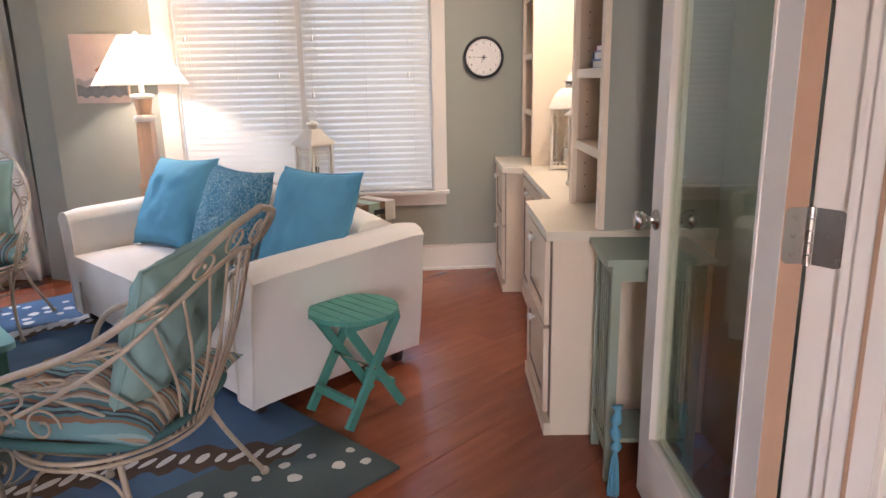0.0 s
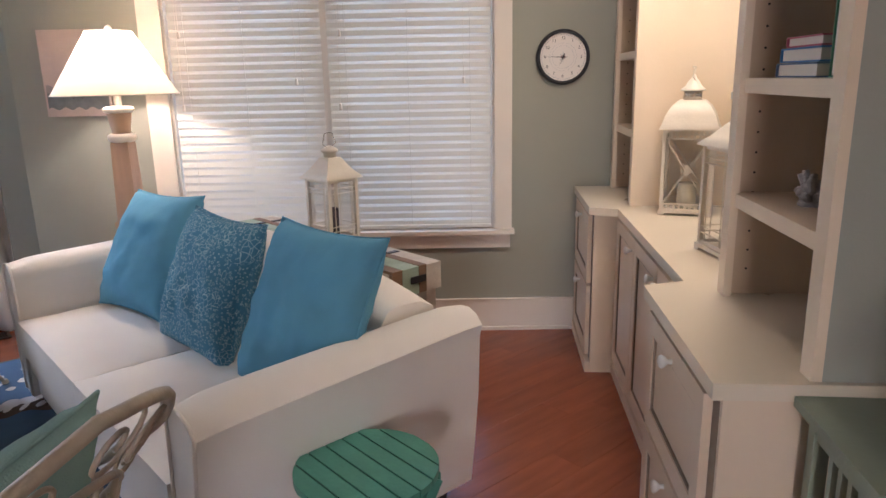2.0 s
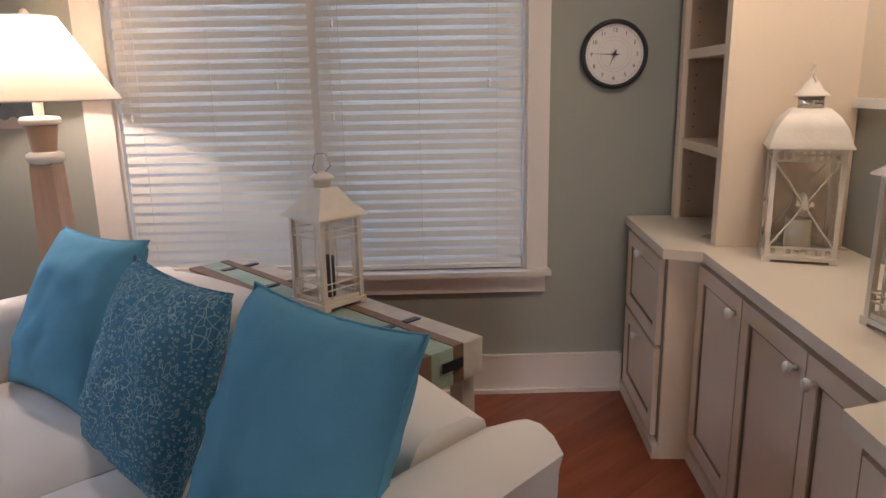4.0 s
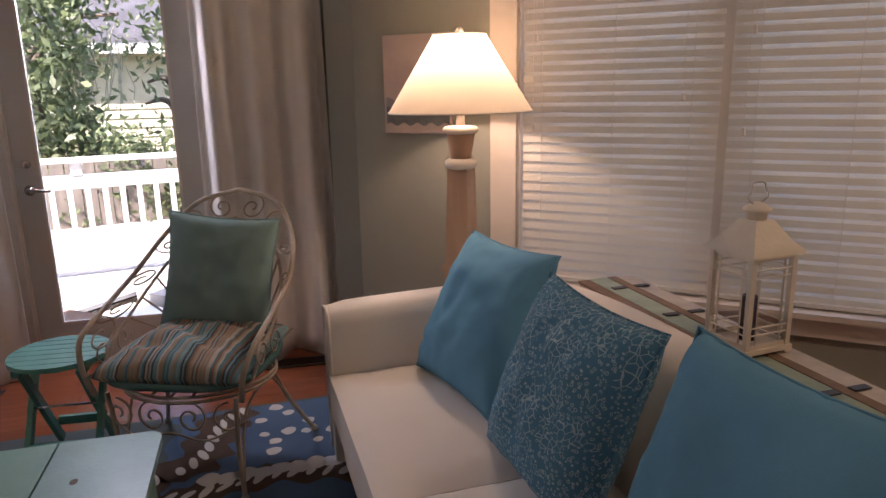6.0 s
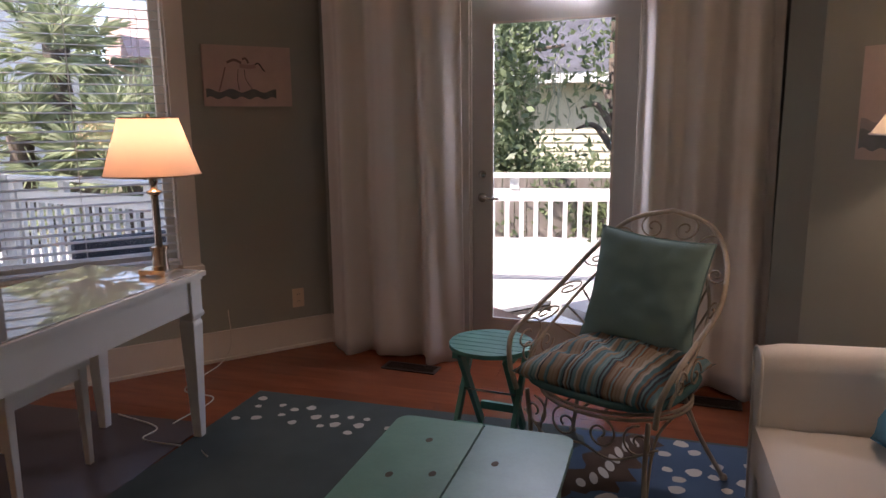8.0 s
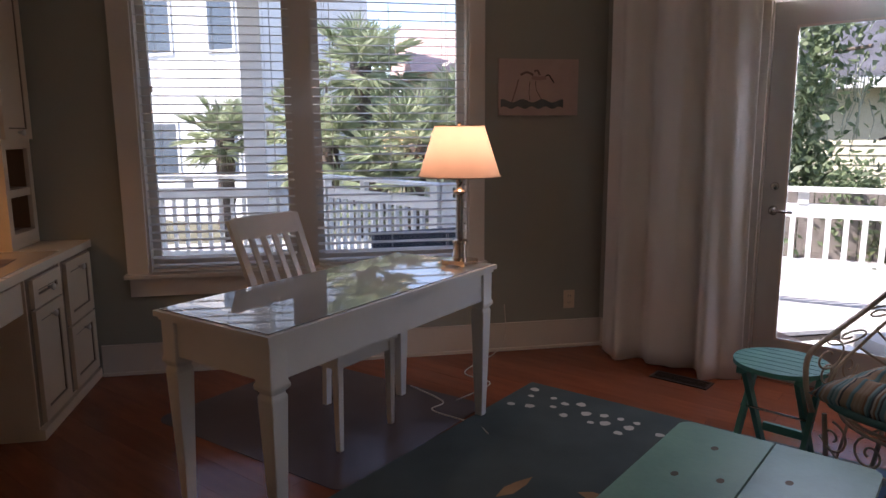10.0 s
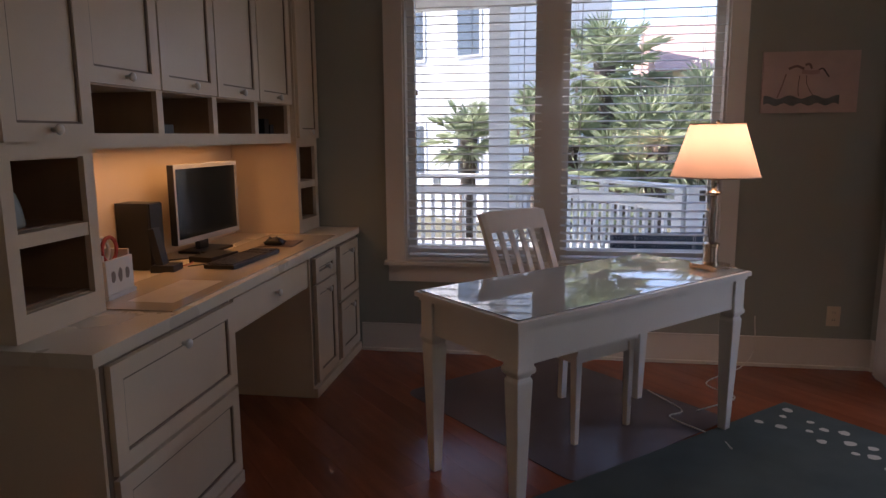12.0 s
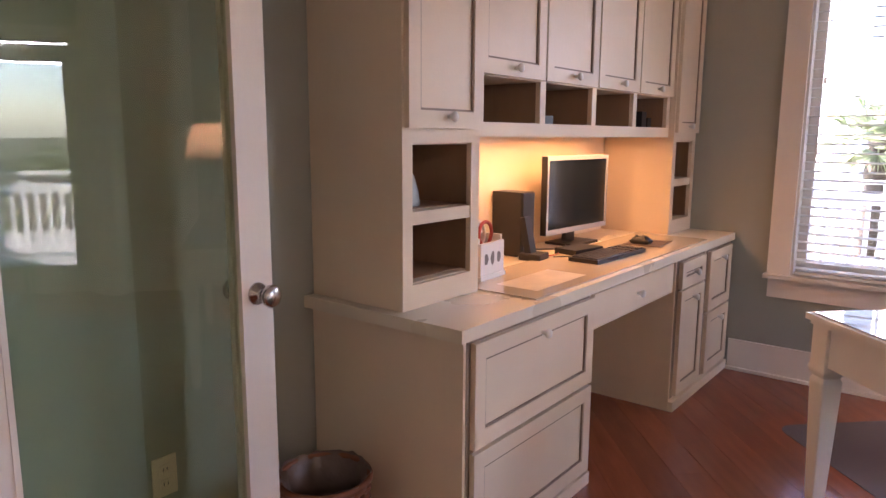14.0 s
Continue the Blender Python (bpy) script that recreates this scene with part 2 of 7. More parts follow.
bm = bmesh.new()
box(bm, -4.9, -2.6, -0.12, 1.45, 5.35, -0.005)
FLOORSUB = surf("dark floor joints", (0.10, 0.030, 0.014), 0.5, bump=0)
floor = struct("floor", bm, FLOORSUB, "red-brown glossy stained plank floor", "floor")
bm = bmesh.new()
box(bm, -5.0, -2.7, H, 1.5, 6.1, H + 0.12)
struct("ceiling", bm, CEIL, "white painted ceiling", "ceiling")
# the hall behind the entrance
wall("wall_hall_south", Matrix.Translation((1.5, -2.5, 0)) @ Matrix.Rotation(radians(180), 4, "Z"), 3.7, [(1.63, 2.57, 0.0, 2.06)])
for nm, dims in (("wall_hall_west", (-2.24, -2.5, 0, -2.1, 0.21, H)), ("wall_hall_east", (1.2, -2.5, 0, 1.34, 1.9, H))):
    bm = bmesh.new()
    box(bm, *dims)
    struct(nm, bm, SAGE, "sage green painted plaster wall", "wall")


# ---- trim, windows and doors ----
def board(bm, m, *dims):
    box(bm, *dims, m=m)


def skirting(name, m, x0, x1):
    bm = bmesh.new()
    box(bm, x0, -0.016, 0, x1, -0.001, 0.172)
    box(bm, x0, -0.020, 0.170, x1, -0.001, 0.178)
    box(bm, x0, -0.030, 0, x1, -0.016, 0.018)
    return struct(name, bm, TRIM, "warm white painted skirting board", "baseboard", 0.003, m)


NM = Matrix.Translation((-2.515, NY, 0))
WM = Matrix.Translation((WX, SY, 0)) @ Matrix.Rotation(radians(90), 4, "Z")
SM = Matrix.Translation((-1.4, SY, 0)) @ Matrix.Rotation(radians(180), 4, "Z")
skirting("baseboard_north", NM, 0.0, 2.90)
skirting("baseboard_west", WM, 0.67, 3.68)
skirting("baseboard_northwest", DOORM, 0.02, 0.86)
skirting("baseboard_northwest_b", DOORM, 1.90, 2.56)
skirting("baseboard_south", SM, -0.2, 0.86)


def blinds(name, m, x0, x1, z0, z1, y, tilt, pitch, label):
    """Slatted blind over local x, its slats turned by tilt degrees."""
    th = thing(name, m @ Matrix.Translation((0, y, 0)), label, "blind", "window blinds")
    n = int((z1 - z0 - 0.06) / pitch)
    sl = bmesh.new()
    w = x1 - x0 - 0.01
    prof = [(-0.025, -0.0014), (0, 0.0018), (0.025, -0.0014), (0.025, -0.0034), (0, -0.0002), (-0.025, -0.0034)]
    ends = [[sl.verts.new((sx, a, b)) for a, b in prof] for sx in (-w / 2, w / 2)]
    for i in range(6):
        sl.faces.new((ends[0][i], ends[0][(i + 1) % 6], ends[1][(i + 1) % 6], ends[1][i]))
    first = None
    for i in range(n):
        dz = random.uniform(-0.0012, 0.0012)
        mm = pose((x0 + x1) / 2, 0, z0 + 0.035 + i * pitch + dz, tilt + random.uniform(-0.5, 0.5), 0, random.uniform(-0.06, 0.06))
        if first is None:
            first = part("slat", sl, BLIND, th, m=mm)
        else:
            ob = new("slat", first.data)
            ob.parent, ob.matrix_basis = th, mm
    bx("bottom_rail", (x0 + 0.005, -0.026, z0, x1 - 0.005, 0.026, z0 + 0.016), BLIND, th, bevel=0.003)
    bx("head_rail", (x0, -0.03, z1 - 0.05, x1, 0.03, z1), BLIND, th, bevel=0.003)
    for k in (0.12, 0.5, 0.88):
        for dy in (-0.027, 0.027):
            bm = bmesh.new()
            tube(bm, [(x0 + k * w, dy, z0 + 0.01), (x0 + k * w, dy, z1 - 0.02)], 0.0012, 5)
            part("ladder_cord", bm, BLIND, th)
    for k, zz in ((0.09, z0 + 1.02), (0.075, z0 + 0.66), (0.84, z0 + 0.78)):
        bm = bmesh.new()
        tube(bm, [(x0 + k * w, -0.036, zz), (x0 + k * w, -0.036, z1 - 0.05)], 0.001, 5)
        lathe(bm, [(0.003, -0.03), (0.008, -0.026), (0.006, 0.0), (0.002, 0.004)], 10, Matrix.Translation((x0 + k * w, -0.036, zz)))
        part("pull_cord", bm, TRIM, th, "blind cord with a small tassel")
    return th


def window(name, m, o0, o1, i0, i1, zs, mull, za, label):
    """Casing o0..o1 outside, i0..i1 inside; stool top zs, apron bottom za; mull (centre, half width)."""
    w = thing(name, m, label, "window", kind="structure")
    top = 2.20
    for a, b, nm in ((o0, i0, "side_casing"), (i1, o1, "side_casing")):
        bx(nm, (a, -0.022, zs, b, -0.002, top + 0.11), TRIM, w, bevel=0.003)
    bx("head_casing", (o0 - 0.02, -0.026, top + 0.0, o1 + 0.02, -0.002, top + 0.13), TRIM, w, bevel=0.003)
    bx("window_sill", (o0 - 0.012, -0.06, zs - 0.022, o1 + 0.012, 0.10, zs), TRIM, w, bevel=0.005)
    bx("apron", (o0 + 0.008, -0.02, za, o1 - 0.008, -0.002, zs - 0.022), TRIM, w, bevel=0.003)
    for a, b in ((i0 - 0.008, i0 + 0.012), (i1 - 0.012, i1 + 0.008)):
        bx("jamb", (a, 0.0, zs, b, 0.135, top + 0.01), TRIM, w)
    bx("mullion", (mull[0] - mull[1], 0.03, zs, mull[0] + mull[1], 0.12, top), TRIM, w, bevel=0.003)
    for a, b in ((i0 + 0.012, mull[0] - mull[1]), (mull[0] + mull[1], i1 - 0.012)):
        bm = bmesh.new()
        f = 0.045
        ring(bm, a, zs, b, top, f, f, f + 0.02, f, 0.07, 0.11)
        fr = part("sash", bm, TRIM, w, bevel=0.003)
        p = bx("pane", (a + f, 0.088, zs + f, b - f, 0.094, top - f), PANE, fr, "clear window glass")
        p.visible_shadow = False
    return w


window("window_1", NM, 0.69, 2.561, 0.806, 2.472, 0.570, (1.611, 0.02), 0.469, "double window with warm white casing, sill and apron")
window("window_2", WM, 0.845, 2.90, 0.958, 2.805, 0.585, (1.842, 0.055), 0.455, "double window with warm white casing over the deck")
blinds("window_blind", NM, 0.820, 1.600, 0.585, 2.19, 0.02, 66, 0.041, "closed white slatted blind in the window")
blinds("window_blind", NM, 1.622, 2.458, 0.578, 2.19, 0.02, 66, 0.041, "closed white slatted blind in the window")
blinds("window_blind", WM, 0.975, 1.785, 0.595, 2.19, 0.0, 6, 0.047, "open white slatted blind over the bright deck")
blinds("window_blind", WM, 1.899, 2.79, 0.595, 2.19, 0.0, 6, 0.047, "open white slatted blind over the bright deck")

DOORPAINT = surf("grey-white door paint", (0.62, 0.60, 0.55), 0.4, var=0.05, scale=3, fine=80, bump=0.03)


def leaf(bm, w, h, st, top, bot, t=0.044):
    ring(bm, 0, 0.008, w, h, st, st, bot - 0.008, top, 0, t)


# deck door
d1 = thing("door_1", DOORM, "tall glazed deck door with off-white frame, closed", "door", kind="structure")
for a, b in ((0.835, 0.93), (1.84, 1.935)):
    bx("side_casing", (a, -0.022, 0, b, -0.002, 2.10), TRIM, d1, bevel=0.003)
bx("head_casing", (0.815, -0.026, 2.02, 1.955, -0.002, 2.15), TRIM, d1, bevel=0.003)
for a, b in ((0.915, 0.938), (1.826, 1.845)):
    bx("jamb", (a, -0.002, 0, b, 0.139, 2.03), TRIM, d1)
bx("threshold", (0.938, -0.01, 0.001, 1.826, 0.15, 0.016), NICKEL, d1, bevel=0.003)
bm = bmesh.new()
leaf(bm, 0.884, 2.0, 0.112, 0.125, 0.225)
lf = part("door_leaf", bm, DOORPAINT, d1, bevel=0.004, m=Matrix.Translation((0.940, 0.012, 0.01)))
p = bx("pane", (0.108, 0.018, 0.221, 0.776, 0.026, 1.879), PANE, lf, "clear door glass")
p.visible_shadow = False
bm = bmesh.new()
ring(bm, 0.110, 0.223, 0.774, 1.877, 0.012, 0.012, 0.012, 0.012, -0.004, 0.002)
part("glazing_bead", bm, TRIM, lf)
bm = bmesh.new()
lathe(bm, [(0.026, 0), (0.026, 0.006), (0.012, 0.012), (0.010, 0.045)], 16, pose(0.06, 0.0, 0.93, 90))
tube(bm, [(0.06, -0.042, 0.93), (0.10, -0.046, 0.932), (0.165, -0.044, 0.928)], 0.008, 8)
part("lever_handle", bm, NICKEL, lf, "brushed nickel lever handle", smooth=True)
bm = bmesh.new()
lathe(bm, [(0.022, 0), (0.022, 0.008), (0.015, 0.014)], 16, pose(0.06, 0.0, 1.06, 90))
part("deadbolt", bm, NICKEL, lf, "round nickel deadbolt", smooth=True)


# unseen glazed door at the hall's far end, added for fill light
d4 = thing("door_4", Matrix.Translation((-0.13, -2.5, 0)) @ Matrix.Rotation(radians(180), 4, "Z"), "unseen glazed white hall door, added for fill light, closed", "door", kind="structure")
bm = bmesh.new()
leaf(bm, 0.92, 2.04, 0.11, 0.12, 0.24)
part("door_leaf", bm, TRIM, d4, bevel=0.004, m=Matrix.Translation((0.01, 0.05, 0.005)))
p = bx("pane", (0.118, 0.068, 0.24, 0.822, 0.076, 1.928), PANE, d4, "clear door glass")
p.visible_shadow = False
for a, b in ((-0.09, 0.0), (0.94, 1.03)):
    bx("side_casing", (a, -0.022, 0, b, -0.002, 2.15), TRIM, d4, bevel=0.003)
bx("head_casing", (-0.11, -0.026, 2.06, 1.05, -0.0225, 2.19), TRIM, d4)


# entrance: two glazed leaves standing open
TANWOOD = surf("bare tan door edge", (0.42, 0.26, 0.16), 0.6, var=0.1, scale=2, fine=50, stretch=(8, 8, 1))


def round_plate(bm, x0, x1, y0, y1, z0, z1, r, side):
    """A hinge leaf: a plate in y, z whose two outer corners are round; side 1 rounds the y1 edge."""
    o = [(y0, z0), (y0, z1)] if side > 0 else [(y1, z1), (y1, z0)]
    for k in range(6):
        a = radians(90 - 18 * k)
        o.append((y1 - r + r * math.cos(a), z1 - r + r * math.sin(a)) if side > 0 else (y0 + r - r * math.cos(a), z0 + r - r * math.sin(a)))
    for k in range(6):
        a = radians(-18 * k)
        o.append((y1 - r + r * math.cos(a), z0 + r + r * math.sin(a)) if side > 0 else (y0 + r - r * math.cos(a), z1 - r - r * math.sin(a)))
    p, q = [[bm.verts.new((x, y, z)) for y, z in o] for x in (x0, x1)]
    bm.faces.new(p)
    bm.faces.new(q[::-1])
    for i in range(len(o)):
        bm.faces.new((p[i], q[i], q[(i + 1) % len(o)], p[(i + 1) % len(o)]))


def french_leaf(name, m, flip, label):
    th = thing(name, m, label, "door", "entrance french doors", kind="structure")
    bm = bmesh.new()
    leaf(bm, 0.76, 2.03, 0.095, 0.11, 0.23)
    part("leaf_frame", bm, TRIM, th, bevel=0.004)
    p = bx("pane", (0.090, 0.019, 0.225, 0.670, 0.025, 1.925), DOORGLASS, th, "faintly green door glass")
    p.visible_shadow = False
    bm = bmesh.new()
    for y0, y1 in ((-0.003, 0.012), (0.032, 0.047)):
        ring(bm, 0.092, 0.227, 0.668, 1.923, 0.012, 0.012, 0.012, 0.012, y0, y1)
    part("glazing_bead", bm, TRIM, th)
    bx("bare_edge", (-0.0012, 0.001, 0.01, 0.0, 0.043, 2.028), TANWOOD, th, "bare tan wood edge of the leaf")
    for s, rx in ((0.0, 90), (0.044, -90)):
        bm = bmesh.new()
        lathe(bm, [(0.030, 0), (0.029, 0.005), (0.013, 0.009), (0.011, 0.026), (0.018, 0.034), (0.0285, 0.046), (0.030, 0.056), (0.025, 0.064), (0.008, 0.067)], 24, pose(0.708, s, 0.908, rx))
        part("door_knob", bm, NICKEL, th, "round satin nickel knob", smooth=True)
    for z in (0.28, 1.022, 1.75):
        bm = bmesh.new()
        round_plate(bm, -0.0034, -0.0012, 0.0, 0.042, z - 0.053, z + 0.053, 0.013, 1)
        round_plate(bm, -0.0034, -0.0016, -0.046, -0.008, z - 0.053, z + 0.053, 0.013, -1)
        for k in range(5):
            lathe(bm, [(0.0075, z - 0.056 + k * 0.0225), (0.0075, z - 0.036 + k * 0.0225)], 12, Matrix.Translation((-0.004, -0.004, 0)))
        for dz in (-0.035, 0, 0.035):
            for yy in (0.024, -0.026):
                lathe(bm, [(0.0045, 0.0), (0.003, 0.0014)], 10, pose(-0.0032, yy, z + dz, 0, -90))
        part("hinge", bm, NICKEL, th, "satin nickel butt hinge", smooth=False)
    return th


RL = Matrix.Translation((0.433, 1.737, 0)) @ Matrix.Rotation(radians(86.4), 4, "Z")
french_leaf("door_2", RL, 1, "open glazed french door leaf with nickel knobs")
LL = Matrix.Translation((-1.17, 0.69, 0)) @ Matrix.Rotation(radians(180 + 4.7), 4, "Z")
french_leaf("door_3", LL, -1, "open glazed french door leaf standing before the wall")
# frame round the entrance
ef = thing("door_frame", ENT, "warm white door frame with stepped stops", "door frame", kind="structure")
for s, a in ((1, LEN + 0.022), (-1, -0.022)):
    bx("jamb", tuple(sorted((a, a - 0.028 * s))[:1]) + (-0.150, 0) + tuple(sorted((a, a - 0.028 * s))[1:]) + (0.012, 2.06), TRIM, ef, bevel=0.003)
    q = sorted((a - 0.028 * s, a - 0.042 * s))
    bx("door_stop", (q[0], -0.150, 0, q[1], -0.052, 2.06), TRIM, ef, bevel=0.002)
    q = sorted((a - 0.042 * s, a - 0.050 * s))
    bx("stop_step", (q[0], -0.149, 0, q[1], -0.076, 2.055), TRIM, ef, bevel=0.003)
    q = sorted((a - 0.050 * s, a - 0.053 * s))
    bx("weather_strip", (q[0], -0.112, 0, q[1], -0.104, 2.05), TANWOOD, ef, "tan weather strip along the stop")
    q = sorted((a - 0.012 * s, a + 0.085 * s))
    for y0, y1 in ((0.002, 0.020), (-0.162, -0.142)):
        bx("side_casing", (q[0], y0, 0, q[1], y1, 2.12), TRIM, ef, bevel=0.004)
for z in (0.28, 1.022, 1.75):
    bm = bmesh.new()
    round_plate(bm, LEN - 0.0078, LEN - 0.0055, -0.050, 0.004, z - 0.053, z + 0.053, 0.014, -1)
    hp = part("hinge_plate", bm, NICKEL, ef, "satin nickel hinge plate")
    for dz, yy in ((-0.04, -0.036), (0, -0.020), (0.04, -0.036)):
        bm = bmesh.new()
        lathe(bm, [(0.0045, 0.0), (0.003, 0.0014)], 10, pose(LEN - 0.0078, yy, z + dz, 0, -90))
        part("screw_head", bm, NICKEL, hp)
bx("head", (0.0, -0.150, 2.03, LEN, 0.012, 2.06), TRIM, ef)

# ---- curtains ----
def curtain(name, s0, s1, label, seed):
    rnd = random.Random(seed)
    th = thing(name, DOORM @ Matrix.Translation((0, -0.16, 0)), label, "curtain", "deck door curtains")
    bm = bmesh.new()
    nu, nv = 120, 26
    ph = [rnd.uniform(0, 6) for _ in range(4)]
    rows = []
    for j in range(nv + 1):
        v = j / nv
        z = 0.006 + v * 2.44
        row = []
        for i in range(nu + 1):
            u = i / nu
            flare = (1 - v) ** 2 * 0.05 * (u - 0.5)
            x = s0 + (s1 - s0) * (u + 0.02 * math.sin(9 * u + ph[2] + v)) + flare
            a = 0.046 * math.sin(2 * math.pi * 3.2 * u + ph[0] + 0.5 * math.sin(3 * v + ph[1])) + 0.020 * math.sin(2 * math.pi * 5.6 * u + ph[1] + 0.8 * v)
            a *= 0.8 + 0.35 * (1 - v)
            a += 0.006 * noise.noise(Vector((u * 14, v * 9, ph[3])))
            row.append(bm.verts.new((x, a, z + 0.012 * (1 - v) ** 8 * math.sin(11 * u + ph[2]))))
        rows.append(row)
    for a, b in zip(rows, rows[1:]):
        for i in range(nu):
            bm.faces.new((a[i], a[i + 1], b[i + 1], b[i]))
    ob = part("cloth", bm, CURTAIN, th, smooth=True)
    so = ob.modifiers.new("thick", "SOLIDIFY")
    so.thickness = 0.003
    return th


curtain("curtain", 0.10, 0.925, "floor-length off-white curtain beside the deck door", 3)
curtain("curtain", 1.83, 2.475, "floor-length off-white curtain beside the deck door", 8)
rod = thing("curtain_rod", DOORM @ Matrix.Translation((0, -0.16, 2.47)), "bronze curtain rod over the deck door", "curtain rod")
bm = bmesh.new()
tube(bm, [(0.03, 0, 0), (2.55, 0, 0)], 0.012, 10)
part("rod", bm, DARKWOOD, rod, smooth=True)
for s in (0.05, 1.38, 2.53):
    bx("bracket", (s - 0.01, -0.01, -0.02, s + 0.01, 0.159, 0.0), DARKWOOD, rod)


def vent(x, y, turn):
    th = thing("floor_vent", Matrix.Translation((x, y, 0.001)) @ Matrix.Rotation(radians(turn), 4, "Z"), "dark metal floor vent beneath the curtain", "vent", "floor vents")
    bm = bmesh.new()
    for d in ((-0.16, -0.06, 0, 0.16, -0.045, 0.006), (-0.16, 0.045, 0, 0.16, 0.06, 0.006), (-0.16, -0.045, 0, -0.145, 0.045, 0.006), (0.145, -0.045, 0, 0.16, 0.045, 0.006)):
        box(bm, *d)
    part("frame", bm, DARKWOOD, th)
    for k in range(9):
        bx("slat", (-0.145, -0.042 + k * 0.0095, 0.001, 0.145, -0.038 + k * 0.0095, 0.005), DARKWOOD, th)


vent(-4.10, 4.20, 38.5)
vent(-2.90, 5.19, 38.5)
o = thing("wall_outlet", Matrix.Translation((WX, 3.81, 0.31)) @ Matrix.Rotation(radians(90), 4, "Z"), "almond duplex outlet plate on the wall", "outlet", "wall outlets")
bx("plate", (-0.036, -0.007, -0.058, 0.036, -0.001, 0.058), CREAM, o, bevel=0.003)
for z in (-0.022, 0.022):
    bx("socket", (-0.016, -0.010, z - 0.014, 0.016, -0.007, z + 0.014), CREAM, o, bevel=0.002)
    for x in (-0.006, 0.006):
        bx("slot", (x - 0.0012, -0.0105, z - 0.004, x + 0.0012, -0.010, z + 0.006), BLACK, o)
copy_thing(o, Matrix.Translation((-1.74, SY, 0.36)) @ Matrix.Rotation(radians(180), 4, "Z"))

# ---- cabinetry ----
def knob(parent, m):
    bm = bmesh.new()
    lathe(bm, [(0.007, 0), (0.006, 0.010), (0.013, 0.017), (0.0165, 0.023), (0.014, 0.029), (0.004, 0.032)], 16, m)
    return part("knob", bm, WHITE, parent, "small cream round knob", smooth=True)


# glaze of the panel beads, and the shade painted between cabinet fronts
GLAZE_SHADE = surf("dark bead glaze and gap shade", (0.25, 0.18, 0.12), 0.6, bump=0)


def front(name, parent, m, w, h, knob_at=None, t=0.019, rail=0.052):
    """A framed door or drawer front in local x (width), z (height), face towards -y."""
    bm = bmesh.new()
    ring(bm, 0, 0, w, h, rail, rail, rail, rail, -t, 0)
    fr = part(name, bm, CREAM, parent, bevel=0.003, m=m)
    bx("panel", (rail - 0.001, -t + 0.010, rail - 0.001, w - rail + 0.001, -0.001, h - rail + 0.001), CREAM, fr)
    bm = bmesh.new()
    e = 0.007
    ring(bm, rail, rail, w - rail, h - rail, e, e, e, e, -t + 0.004, -t + 0.0095)
    part("panel_bead", bm, GLAZE_SHADE, fr, "dark glazed bead line")
    if knob_at:
        knob(fr, pose(knob_at[0], -t, knob_at[1], 90))
    return fr


def carcass(name, m, w, d, h, label, fronts, holes=(), base=True):
    """Cabinet unit: local x width, face at y 0 towards -y, depth +y. fronts: (name, x, z, w, h, knob)."""
    th = thing(name, m, label, "cabinet", "built-in cabinets")
    bm = bmesh.new()
    box(bm, 0, 0.001, 0.0, w, d, h)
    part("body", bm, CREAM, th, bevel=0.002)
    # dark sheet behind the fronts paints shade into their gaps
    bx("gap_shade", (0.012, -0.001, 0.06, w - 0.012, 0.0005, h - 0.008), GLAZE_SHADE, th)
    if base:
        bx("base_moulding", (0.0, -0.022, 0.0, w, 0.0, 0.05), CREAM, th, bevel=0.006)
    for nm, x, z, fw, fh, kn in fronts:
        front(nm, th, Matrix.Translation((x, -0.002, z)), fw, fh, kn)
    return th


# east side: local frame E faces west: local x runs south
EF = EAST @ Matrix.Rotation(radians(-90), 4, "Z")       # x south, +y into the wall (east)
D = EVB
UN, UM = 0.60, 1.80                                       # where the counter steps back and forward again
carcass("base_cabinet", EF @ Matrix.Translation((0.004, 0.025, 0)), UN - 0.006, D - 0.03, 0.755, "cream painted base cabinet with two panelled drawers",
        [("drawer", 0.055, 0.425, 0.50, 0.315, (0.25, 0.275)), ("drawer", 0.055, 0.075, 0.50, 0.335, (0.25, 0.295))])
wd = (UM - UN - 0.02) / 3
carcass("base_cabinet", EF @ Matrix.Translation((UN, 0.145, 0)), UM - UN, D - 0.15, 0.755, "cream painted base cabinet with tall panelled doors",
        [("door", 0.008 + k * (wd + 0.002), 0.075, wd - 0.004, 0.66, (0.05 if k == 2 else wd - 0.045, 0.605)) for k in range(3)])
carcass("base_cabinet", EF @ Matrix.Translation((UM, 0.025, 0)), 2.395 - UM, D - 0.03, 0.755, "cream painted base cabinet with two deep drawers beside the sage table",
        [("drawer", 0.05, 0.425, 0.50, 0.315, (0.25, 0.275)), ("drawer", 0.05, 0.075, 0.50, 0.335, (0.25, 0.295))])


def slab(name, m, outline, z0, z1, material, label, category, bevel=0.006):
    bm = bmesh.new()
    a = [bm.verts.new((x, y, z0)) for x, y in outline]
    b = [bm.verts.new((x, y, z1)) for x, y in outline]
    bm.faces.new(a[::-1])
    bm.faces.new(b)
    n = len(a)
    for i in range(n):
        bm.faces.new((a[i], a[(i + 1) % n], b[(i + 1) % n], b[i]))
    return tagged(part(name, bm, material, None, label, bevel, m=m), label, category)


slab("countertop", EF, [(0.004, D - 0.004), (0.004, 0), (UN + 0.015, 0), (UN + 0.06, 0.118), (UM - 0.06, 0.118), (UM - 0.015, 0), (2.412, 0), (2.412, D - 0.004)], 0.756, 0.79, TOP,
     "cream stepped countertop along the built-in cabinets", "countertop")


